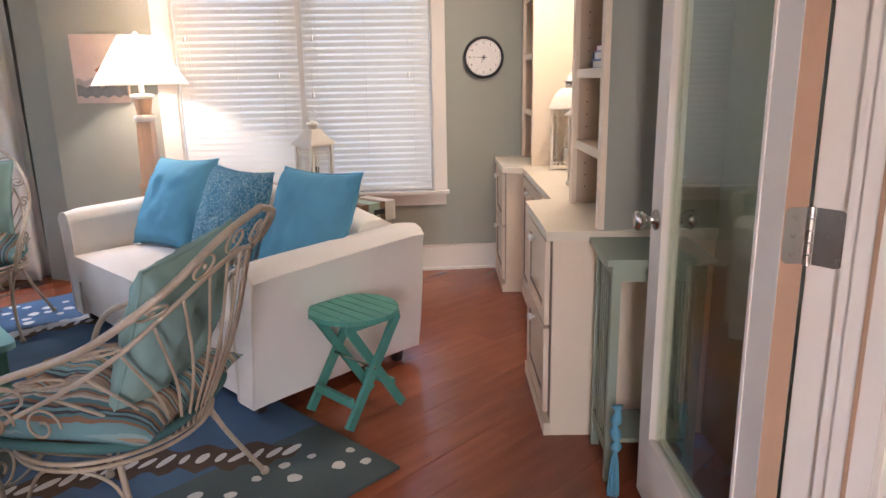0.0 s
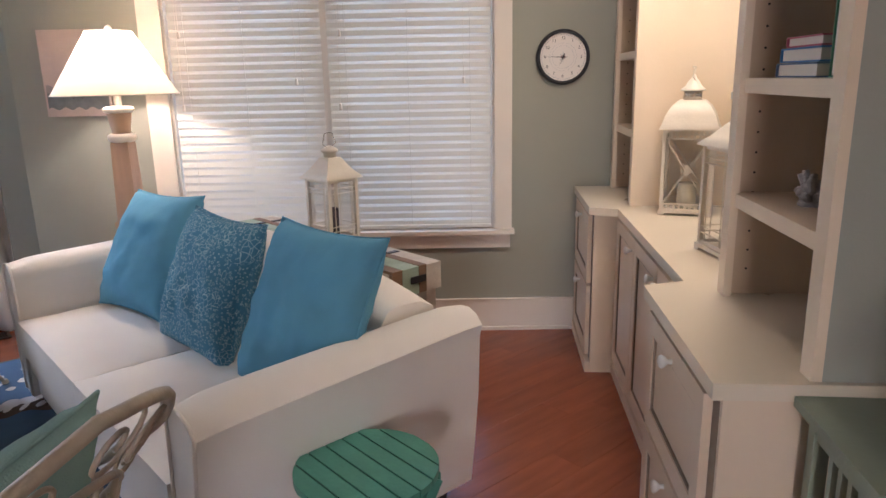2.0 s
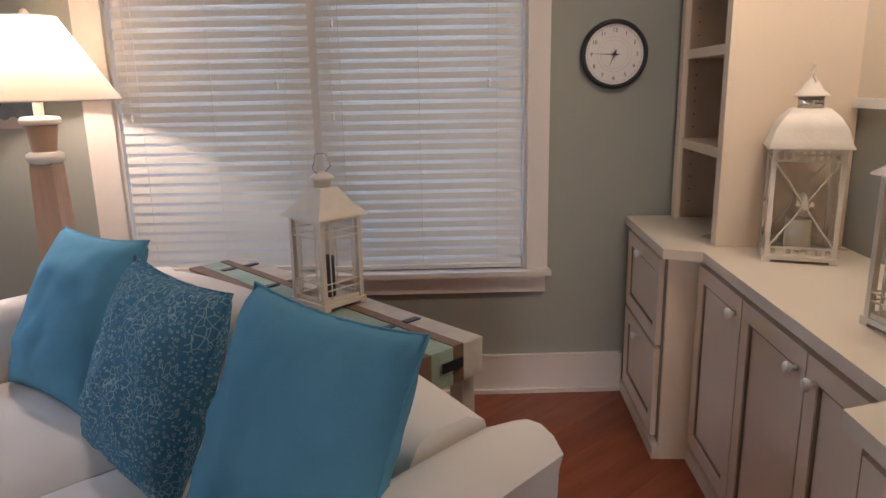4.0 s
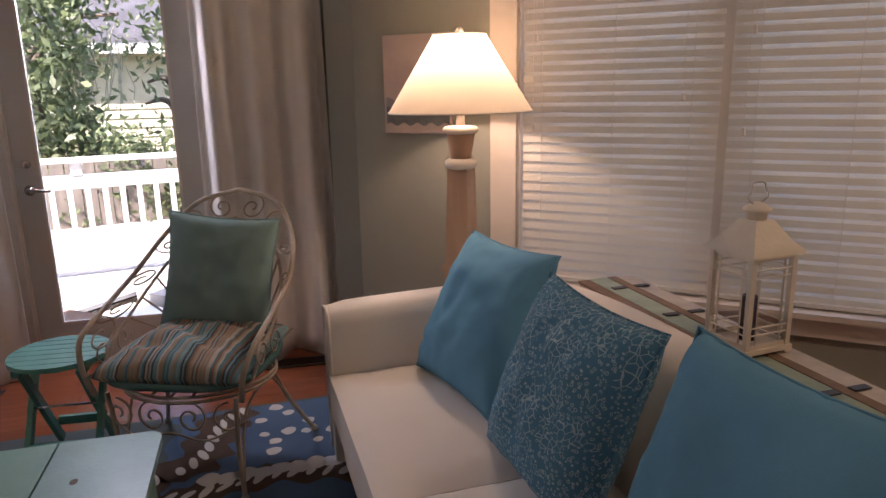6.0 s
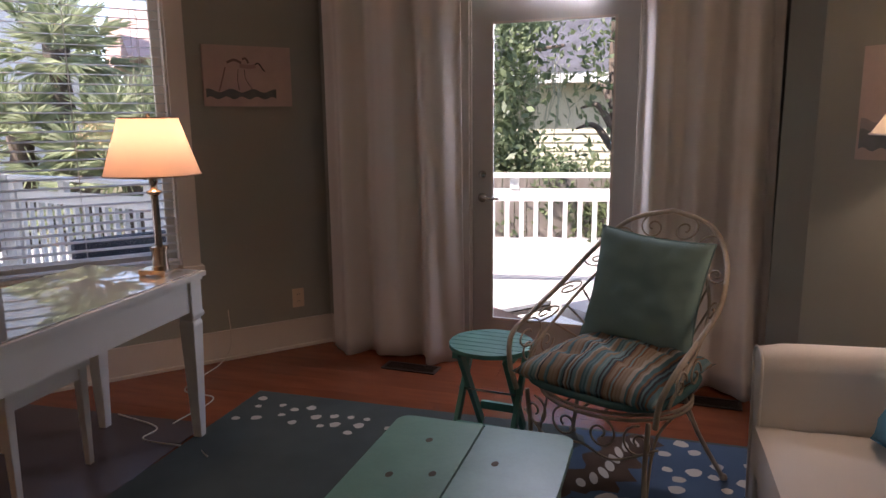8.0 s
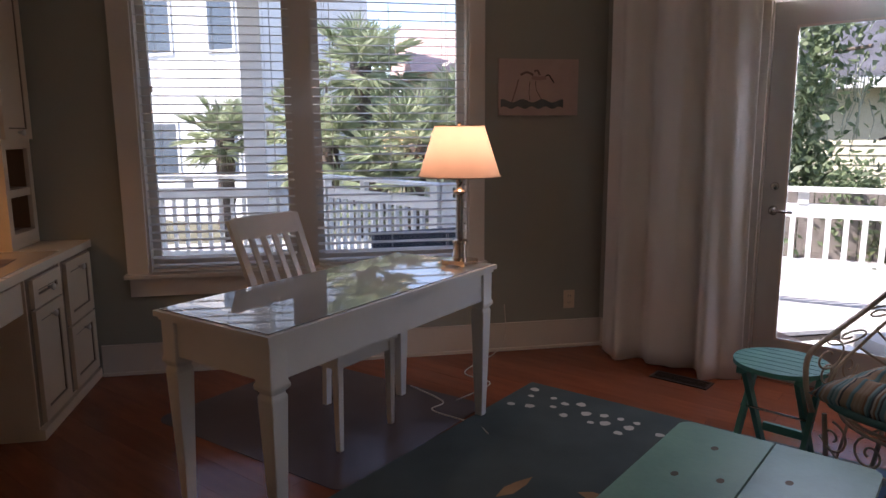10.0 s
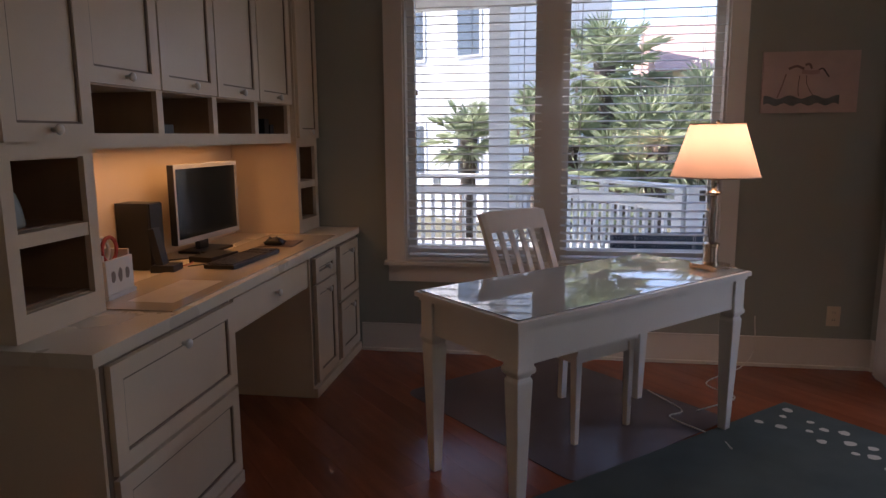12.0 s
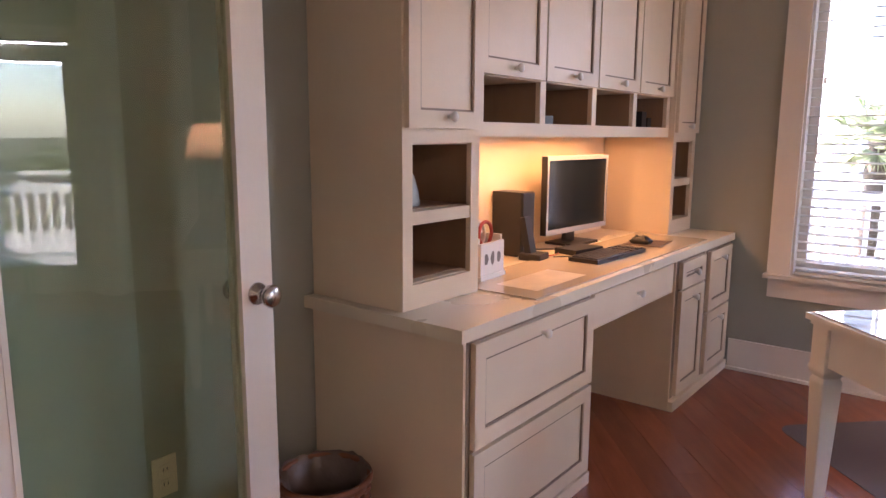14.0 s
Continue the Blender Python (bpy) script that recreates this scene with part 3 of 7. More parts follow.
def bookcase(m, w, label, shelves, endmat, h=H - 0.004):
    th = thing("bookcase", m, label, "bookcase", "built-in bookcases")
    dp = D - 0.18 - 0.004
    z0 = 0.791
    for x0 in (0.0, w - 0.022):
        bx("side_panel", (x0, 0.02, z0, x0 + 0.022, dp, h), endmat if (x0 > 0 and endmat) else CREAM, th)
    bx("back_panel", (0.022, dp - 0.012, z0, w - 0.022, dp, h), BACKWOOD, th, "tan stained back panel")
    for x0 in (0.0, w - 0.048):
        bx("face_stile", (x0, 0.0, z0, x0 + 0.048, 0.02, h), CREAM, th, bevel=0.002)
    bx("face_rail", (0.048, 0.0, 2.45, w - 0.048, 0.02, h), CREAM, th)
    for x0 in (0.0222, w - 0.0242):
        bx("lining", (x0, 0.021, z0 + 0.001, x0 + 0.002, dp - 0.013, h - 0.001), LINING, th, "tan inner lining")
    for z in shelves:
        bx("shelf", (0.023, 0.012, z - 0.034, w - 0.023, dp - 0.013, z), CREAM, th, bevel=0.003)
    hole = bmesh.new()
    lathe(hole, [(0.003, 0), (0.003, 0.001)], 8, pose(0, 0, 0, 0, 90))
    first = None
    for side, xx in ((0, 0.0242), (1, w - 0.0252)):
        for yy in (0.06, dp - 0.07):
            for k in range(34):
                mm = Matrix.Translation((xx, yy, 0.86 + k * 0.05))
                if first is None:
                    first = part("pin_hole", hole, BLACK, th, m=mm)
                else:
                    ob = new("pin_hole", first.data)
                    ob.parent, ob.matrix_basis = th, mm
    return th


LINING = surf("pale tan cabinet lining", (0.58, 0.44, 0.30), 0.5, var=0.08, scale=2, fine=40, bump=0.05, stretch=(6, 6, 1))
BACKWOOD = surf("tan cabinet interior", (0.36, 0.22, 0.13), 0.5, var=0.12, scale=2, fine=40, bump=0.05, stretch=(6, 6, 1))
bookcase(EF @ Matrix.Translation((0.03, 0.18, 0)), 0.555, "cream built-in bookcase with adjustable shelves, mostly empty", (1.115, 1.455, 1.80, 2.14), None)
bookcase(EF @ Matrix.Translation((1.835, 0.18, 0)), 0.565, "cream built-in bookcase with sage end panel, holding books and coral", (1.06, 1.34, 1.72, 2.1), SAGE)

# south side: x runs west, face towards north
SF = Matrix.Translation((-2.30, 0.99, 0)) @ Matrix.Rotation(radians(180), 4, "Z")   # local x west, +y towards the south wall
SD = 0.99 - SY - 0.004
carcass("file_cabinet", SF, 0.785, SD, 0.75, "cream built-in file cabinet with two deep drawers",
        [("drawer", 0.03, 0.412, 0.745, 0.322, (0.372, 0.275)), ("drawer", 0.03, 0.06, 0.745, 0.338, None)])
carcass("desk_cabinet", SF @ Matrix.Translation((1.665, 0, 0)), 0.42, SD, 0.75, "cream built-in cabinet with drawer and door beside knee space",
        [("drawer", 0.04, 0.60, 0.335, 0.13, (0.167, 0.066)), ("door", 0.04, 0.07, 0.335, 0.52, (0.167, 0.47))])
carcass("desk_cabinet", SF @ Matrix.Translation((2.087, 0.0, 0)), 0.43, SD, 0.75, "cream built-in cabinet with two drawers under the desk counter",
        [("drawer", 0.03, 0.41, 0.37, 0.32, (0.185, 0.27)), ("drawer", 0.03, 0.07, 0.37, 0.33, (0.185, 0.28))])
kd = thing("pencil_drawer", SF @ Matrix.Translation((0.787, 0, 0)), "cream pencil drawer under the desk counter", "drawer")
bx("box", (0.01, 0.02, 0.60, 0.866, 0.5, 0.748), CREAM, kd)
bx("drawer_front", (0.03, 0.0, 0.60, 0.846, 0.019, 0.735), CREAM, kd, bevel=0.004)
knob(kd, pose(0.438, 0.0, 0.668, 90))
kb = thing("knee_panel", SF @ Matrix.Translation((0.787, SD - 0.03, 0)), "cream back panel inside the knee space", "panel")
bx("panel", (0.0, 0.0, 0.001, 0.876, 0.02, 0.598), CREAM, kb)
tagged(bx("countertop", (-4.818, SY + 0.004, 0.751, -2.262, 1.012, 0.79), TOP, None, "", 0.005), "cream laminate desk countertop along the wall", "countertop")


def hutch_tower(m, w, d, label):
    """Open cubbies below, framed door above."""
    th = thing("hutch_tower", m, label, "cabinet", "desk hutch")
    z0, h = 0.791, H - 0.004
    for x0 in (0.0, w - 0.02):
        bx("side_panel", (x0, 0.02, z0, x0 + 0.02, d, h), CREAM, th)
    bx("back_panel", (0.02, d - 0.012, z0, w - 0.02, d, h), BACKWOOD, th, "tan stained back panel")
    for x0 in (0.0, w - 0.045):
        bx("face_stile", (x0, 0, z0, x0 + 0.045, 0.02, h), CREAM, th, bevel=0.002)
    for z, t in ((0.791, 0.075), (1.295, 0.05)):
        bx("face_rail", (0.045, 0, z, w - 0.045, 0.02, z + t), CREAM, th)
    for z in (0.868, 1.09, 1.31):
        bx("shelf", (0.021, 0.004 if z == 1.09 else 0.02, z - (0.04 if z == 1.09 else 0.02), w - 0.021, d - 0.013, z), CREAM, th)
    for x0 in (0.0202, w - 0.0222):
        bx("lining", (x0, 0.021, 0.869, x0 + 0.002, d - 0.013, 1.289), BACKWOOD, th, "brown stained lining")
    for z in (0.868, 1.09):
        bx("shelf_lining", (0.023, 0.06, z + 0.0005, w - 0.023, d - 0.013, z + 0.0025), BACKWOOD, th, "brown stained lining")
    front("door", th, Matrix.Translation((0.008, -0.001, 1.34)), w - 0.016, 1.10, ((w - 0.016) / 2, 0.035))
    bx("top_rail", (0.0, 0, 2.46, w, 0.02, h), CREAM, th)
    return th


TF = Matrix.Translation((-2.305, 0.757, 0)) @ Matrix.Rotation(radians(180), 4, "Z")
TD = 0.757 - SY - 0.004
hutch_tower(TF, 0.385, TD, "cream hutch tower with cubbies and panelled door")
hutch_tower(TF @ Matrix.Translation((2.165, 0, 0)), 0.345, TD, "cream hutch tower with cubbies by the window wall")
up = thing("upper_cabinet", TF @ Matrix.Translation((0.387, 0.03, 0)), "cream upper cabinet with four panelled doors over pigeonholes", "cabinet", "desk hutch")
UW, UD = 1.776, TD - 0.034
bx("body", (0, 0.002, 1.52, UW, UD, H - 0.004), CREAM, up)
bx("bottom_panel", (0, 0.0, 1.315, UW, UD, 1.365), CREAM, up, bevel=0.003)
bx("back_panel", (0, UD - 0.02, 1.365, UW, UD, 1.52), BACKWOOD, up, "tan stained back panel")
for k in range(5):
    x = k * (UW - 0.04) / 4
    bx("divider", (x, 0.0, 1.365, x + 0.04, UD - 0.02, 1.52), CREAM, up)
    for xx in ((x + 0.0405,) if k < 4 else ()) + ((x - 0.0025,) if k else ()):
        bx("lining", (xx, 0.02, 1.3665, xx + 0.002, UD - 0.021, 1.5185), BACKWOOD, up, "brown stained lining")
for k in range(4):
    wdt = UW / 4
    front("door", up, Matrix.Translation((0.006 + k * wdt, 0.0, 1.525)), wdt - 0.012, 0.92, (wdt / 2, 0.03))
bk = thing("hutch_back_panel", Matrix.Translation((-4.46, SY + 0.002, 0)), "cream painted back panel behind the monitor", "panel")
bx("panel", (0.0, 0.0, 0.792, 1.768, 0.012, 1.314), CREAM, bk)


# ---- soft furnishings ----
def ramp_stripes(name, cols, scale, axis=0, rough=0.9):
    m = surf(name, cols[0], rough, fine=320, bump=0.25, spec=0.2)
    nt = m.node_tree
    n, link = nt.nodes, nt.links.new
    co, sp, mul, no, cr = n.new("ShaderNodeTexCoord"), n.new("ShaderNodeSeparateXYZ"), n.new("ShaderNodeMath"), n.new("ShaderNodeTexWhiteNoise"), n.new("ShaderNodeValToRGB")
    no.noise_dimensions = "1D"
    fl = n.new("ShaderNodeMath")
    fl.operation = "FLOOR"
    mul.operation, mul.inputs[1].default_value = "MULTIPLY", scale
    link(co.outputs["Object"], sp.inputs[0])
    link(sp.outputs[axis], mul.inputs[0])
    link(mul.outputs[0], fl.inputs[0])
    link(fl.outputs[0], no.inputs["W"])
    link(no.outputs["Value"], cr.inputs[0])
    cr.color_ramp.interpolation = "CONSTANT"
    e = cr.color_ramp.elements
    e[0].color, e[0].position = (*cols[0], 1), 0
    e[1].color, e[1].position = (*cols[1], 1), 1 / len(cols)
    for i, c in enumerate(cols[2:], 2):
        q = e.new(i / len(cols))
        q.color = (*c, 1)
    link(cr.outputs[0], n["Principled BSDF"].inputs["Base Color"])
    return m


STRIPE = ramp_stripes("striped seat cushion cloth", [(0.32, 0.24, 0.17), (0.10, 0.20, 0.22), (0.46, 0.42, 0.36), (0.24, 0.14, 0.09), (0.16, 0.29, 0.31), (0.07, 0.08, 0.09), (0.36, 0.29, 0.22), (0.24, 0.36, 0.37)], 150, 1)
PRINT = surf("blue cloth with pale print", (0.12, 0.29, 0.39), 0.9, var=0.1, fine=380, bump=0.3, spec=0.2)
nt = PRINT.node_tree
n_, link_ = nt.nodes, nt.links.new
co_, vo_, vo2_, cr_, cr2_, mx_, mx2_ = n_.new("ShaderNodeTexCoord"), n_.new("ShaderNodeTexVoronoi"), n_.new("ShaderNodeTexVoronoi"), n_.new("ShaderNodeValToRGB"), n_.new("ShaderNodeValToRGB"), n_.new("ShaderNodeMix"), n_.new("ShaderNodeMix")
ns_ = n_.new("ShaderNodeTexNoise")
ns_.inputs["Scale"].default_value = 9
ad_ = n_.new("ShaderNodeMix")
ad_.data_type = "RGBA"
ad_.inputs["Factor"].default_value = 0.06
link_(co_.outputs["Object"], ns_.inputs["Vector"])
link_(co_.outputs["Object"], ad_.inputs["A"])
link_(ns_.outputs["Color"], ad_.inputs["B"])
vo_.feature, vo_.inputs["Scale"].default_value = "DISTANCE_TO_EDGE", 58
vo2_.feature, vo2_.inputs["Scale"].default_value = "F1", 95
for v_ in (vo_, vo2_):
    link_(ad_.outputs["Result"], v_.inputs["Vector"])
cr_.color_ramp.elements[0].position, cr_.color_ramp.elements[1].position = 0.035, 0.06
cr_.color_ramp.elements[0].color, cr_.color_ramp.elements[1].color = (1, 1, 1, 1), (0, 0, 0, 1)
e_ = cr2_.color_ramp.elements
e_[0].position, e_[0].color, e_[1].position, e_[1].color = 0.22, (0, 0, 0, 1), 0.26, (1, 1, 1, 1)
q_ = e_.new(0.36)
q_.color = (1, 1, 1, 1)
q_ = e_.new(0.40)
q_.color = (0, 0, 0, 1)
link_(vo_.outputs["Distance"], cr_.inputs[0])
link_(vo2_.outputs["Distance"], cr2_.inputs[0])
msk_ = n_.new("ShaderNodeTexNoise")
msk_.inputs["Scale"].default_value = 11
link_(co_.outputs["Object"], msk_.inputs["Vector"])
gt_ = n_.new("ShaderNodeMath")
gt_.operation, gt_.inputs[1].default_value = "GREATER_THAN", 0.5
link_(msk_.outputs[0], gt_.inputs[0])
mu_ = n_.new("ShaderNodeMath")
mu_.operation = "MULTIPLY"
sel_ = n_.new("ShaderNodeMix")
sel_.data_type = "RGBA"
link_(gt_.outputs[0], sel_.inputs["Factor"])
link_(cr_.outputs[0], sel_.inputs["A"])
link_(cr2_.outputs[0], sel_.inputs["B"])
mu_.inputs[1].default_value = 0.8
link_(sel_.outputs["Result"], mu_.inputs[0])
mx_.data_type = "RGBA"
mx_.inputs["A"].default_value, mx_.inputs["B"].default_value = (0.075, 0.215, 0.31, 1), (0.42, 0.55, 0.58, 1)
link_(mu_.outputs[0], mx_.inputs["Factor"])
link_(mx_.outputs["Result"], n_["Principled BSDF"].inputs["Base Color"])


def pillow(bm, w, h, t, seed=0, n=26, m=None, tuft=False):
    """Cushion in local x, z (standing), thickness in y."""
    vs = {}
    for s in (1, -1):
        for i in range(n + 1):
            for j in range(n + 1):
                u, v = 2 * i / n - 1, 2 * j / n - 1
                if (i in (0, n) or j in (0, n)) and s == -1:
                    vs[s, i, j] = vs[1, i, j]
                    continue
                d = ((1 - abs(u) ** 2.6) * (1 - abs(v) ** 2.6))
                y = t / 2 * max(d, 0) ** 0.48
                y += 0.024 * noise.noise(Vector((u * 3 + seed, v * 3, s))) * d + 0.007 * noise.noise(Vector((u * 9 + seed, v * 7, s * 3)))
                if tuft:
                    for cx, cy in ((-0.42, -0.42), (0.42, -0.42), (-0.42, 0.42), (0.42, 0.42), (0, 0)):
                        y -= 0.032 * math.exp(-((u - cx) ** 2 + (v - cy) ** 2) / 0.02)
                x = u * w / 2 * (1 - 0.075 * (1 - v * v))
                z = v * h / 2 * (1 - 0.075 * (1 - u * u))
                vs[s, i, j] = bm.verts.new((x, s * y, z))
        for i in range(n):
            for j in range(n):
                f = (vs[s, i, j], vs[s, i + 1, j], vs[s, i + 1, j + 1], vs[s, i, j + 1])
                bm.faces.new(f if s < 0 else f[::-1])
    if m:
        bmesh.ops.transform(bm, matrix=m, verts=list(set(vs.values())))


def loft(bm, sections, close=True):
    rings = [[bm.verts.new(p) for p in s] for s in sections]
    k = len(rings[0])
    for a, b in zip(rings, rings[1:]):
        for i in range(k):
            bm.faces.new((a[i], a[(i + 1) % k], b[(i + 1) % k], b[i]))
    bm.faces.new(rings[0][::-1])
    bm.faces.new(rings[-1])


SOFAM = Matrix.Translation((-0.89, 3.085, 0)) @ Matrix.Rotation(radians(42.6), 4, "Z")   # local x to the back, local y along the front
sofa = thing("sofa", SOFAM, "cream upholstered two-seat sofa with flared arms, set at an angle", "sofa")
SW = 1.86


def arm(side):
    bm = bmesh.new()
    secs = []
    for k in range(13):
        u = k / 12
        x = -0.012 + 0.915 * u
        top = 0.645 + 0.03 * u
        fl = 0.092 - 0.02 * u
        pr = [(0.118, 0.07), (0.112, 0.35), (0.100, top - 0.06), (0.085, top - 0.018), (0.050, top - 0.002), (-0.01, top), (-fl + 0.030, top - 0.014), (-fl + 0.004, top - 0.045), (-fl + 0.014, top - 0.085), (-0.050, 0.40), (-0.03, 0.20), (-0.012, 0.07)]
        r = 0.012 * (1 - min(1, min(u, 1 - u) * 8)) ** 2
        secs.append([(x, (y if side > 0 else SW - y) + (r if y < 0.05 else -r) * side, z - r) for y, z in pr])
    loft(bm, secs)
    part("arm", bm, SOFA, sofa, bevel=0.012, seg=2)
    for x in (-0.012, 0.855):
        bm = bmesh.new()
        top = 0.645
        pts = [(-0.012, 0.08), (-0.03, 0.20), (-0.050, 0.40), (-0.078, 0.56), (-0.088, 0.60), (-0.062, 0.631), (-0.01, 0.645), (0.05, 0.643), (0.085, 0.627), (0.100, 0.585), (0.112, 0.35), (0.116, 0.08)]
        if x < 0.5:
            tube(bm, [(x - 0.002, (y + 0.012 if y < 0.05 else y - 0.012) if side > 0 else SW - (y + 0.012 if y < 0.05 else y - 0.012), z - 0.012) for y, z in pts], 0.0055, 6)
            part("piping", bm, SOFA, sofa, smooth=True)


arm(1)
arm(-1)
bm = bmesh.new()
secs = []
for k in range(17):
    u = k / 16
    y = 0.10 + (SW - 0.20) * u
    top = 0.775 - 0.085 * abs(2 * u - 1) ** 2.2
    secs.append([(x, y, z) for x, z in ((0.56, 0.10), (0.57, 0.43), (0.635, top - 0.05), (0.66, top - 0.012), (0.70, top), (0.79, top - 0.004), (0.84, top - 0.03), (0.86, top - 0.09), (0.855, 0.40), (0.85, 0.07))])
loft(bm, secs)
part("back", bm, SOFA, sofa, bevel=0.01)
bx("seat_rail", (-0.004, 0.10, 0.172, 0.58, SW - 0.10, 0.262), SOFA, sofa, bevel=0.014)
bx("front_panel", (0.012, 0.10, 0.07, 0.57, SW - 0.10, 0.171), SOFA, sofa, bevel=0.014)
for k, (a, b) in enumerate(((0.110, 0.928), (0.932, SW - 0.110))):
    bm = bmesh.new()
    nx, ny = 16, 18
    g = {}
    for s in (0, 1):
        for i in range(nx + 1):
            for j in range(ny + 1):
                u, v = i / nx, j / ny
                du, dv = min(u, 1 - u) * 2, min(v, 1 - v) * 2
                cr = 0.022 * min(1, du * 3) ** 0.5 * min(1, dv * 3) ** 0.5
                z = (0.262 if s == 0 else 0.405 + cr + 0.012 * math.sin(math.pi * u) * math.sin(math.pi * v)) + (0.004 * noise.noise(Vector((u * 6, v * 6 + k * 9, 1))) if s else 0)
                x = -0.025 + 0.61 * u
                g[s, i, j] = bm.verts.new((x, a + (b - a) * v, z))
    for i in range(nx):
        for j in range(ny):
            bm.faces.new((g[1, i, j], g[1, i + 1, j], g[1, i + 1, j + 1], g[1, i, j + 1]))
            bm.faces.new((g[0, i, j], g[0, i, j + 1], g[0, i + 1, j + 1], g[0, i + 1, j]))
    for i in range(nx):
        for j, fl in ((0, 1), (ny, -1)):
            bm.faces.new((g[0, i, j], g[0, i + 1, j], g[1, i + 1, j], g[1, i, j])[::fl])
    for j in range(ny):
        for i, fl in ((0, -1), (nx, 1)):
            bm.faces.new((g[0, i, j], g[0, i, j + 1], g[1, i, j + 1], g[1, i, j])[::fl])
    part("seat_cushion", bm, SOFA, sofa, bevel=0.014, seg=3)
for x, y in ((0.05, 0.06), (0.05, SW - 0.06), (0.80, 0.05), (0.80, SW - 0.05)):
    bm = bmesh.new()
    lathe(bm, [(0.026, 0.0125 if x < 0.5 else 0.0), (0.034, 0.075)], 4, Matrix.Translation((x, y, 0)), sq=True)
    part("foot", bm, DARKWOOD, sofa, "dark block foot")


def loose_pillow(name, m, w, t, mat, label, seed, group="sofa pillows"):
    bm = bmesh.new()
    pillow(bm, w, w, t, seed)
    th = thing(name, m, label, "pillow", group)
    part("cover", bm, mat, th, smooth=True)
    bm = bmesh.new()
    e = []
    n = 14
    for a, b in (((-1, -1), (1, -1)), ((1, -1), (1, 1)), ((1, 1), (-1, 1)), ((-1, 1), (-1, -1))):
        for i in range(n):
            q = i / n
            u, v = a[0] + (b[0] - a[0]) * q, a[1] + (b[1] - a[1]) * q
            e.append((u * w / 2 * (1 - 0.075 * (1 - v * v)), 0, v * w / 2 * (1 - 0.075 * (1 - u * u))))
    tube(bm, e, 0.0035, 6, closed=True)
    part("seam", bm, mat, th, smooth=True)
    return th


def on_sofa(x, y, z, lean, turn, spin=0):
    """Pillow pose on the sofa: turned about z, leaning back, spun in its own plane."""
    return SOFAM @ Matrix.Translation((x, y, z)) @ Matrix.Rotation(radians(90 + turn), 4, "Z") @ Matrix.Rotation(radians(lean), 4, "X") @ Matrix.Rotation(radians(spin), 4, "Y")


loose_pillow("throw_pillow", on_sofa(0.445, 1.455, 0.672, 28, 8, 2), 0.53, 0.19, BLUE, "plain blue throw pillow leaning on the sofa back", 2)
loose_pillow("throw_pillow", on_sofa(0.45, 0.872, 0.652, 22, 3, -1), 0.52, 0.20, PRINT, "blue throw pillow with a pale embroidered print", 5)
loose_pillow("throw_pillow", on_sofa(0.495, 0.285, 0.672, 24, 2, 1), 0.55, 0.19, BLUE, "plain blue throw pillow near the sofa arm", 9)


# ---- wrought iron chairs ----
def scroll(cx, cz, r, turns, start, sgn):
    pts = []
    for i in range(22):
        q = i / 21
        a = start + sgn * q * turns * 2 * math.pi
        rr = r * (1 - 0.82 * q)
        pts.append((cx + rr * math.cos(a), cz + rr * math.sin(a)))
    return pts


def bez(p, n=12):
    p = [Vector(q) for q in p]
    out = []
    q = [p[0] * 2 - p[1]] + p + [p[-1] * 2 - p[-2]]
    for i in range(len(p) - 1):
        a, b, c, d = q[i:i + 4]
        for k in range(n):
            t = k / n
            out.append(0.5 * ((2 * b) + (c - a) * t + (2 * a - 5 * b + 4 * c - d) * t * t + (3 * b - a - 3 * c + d) * t ** 3))
    out.append(p[-1])
    return out


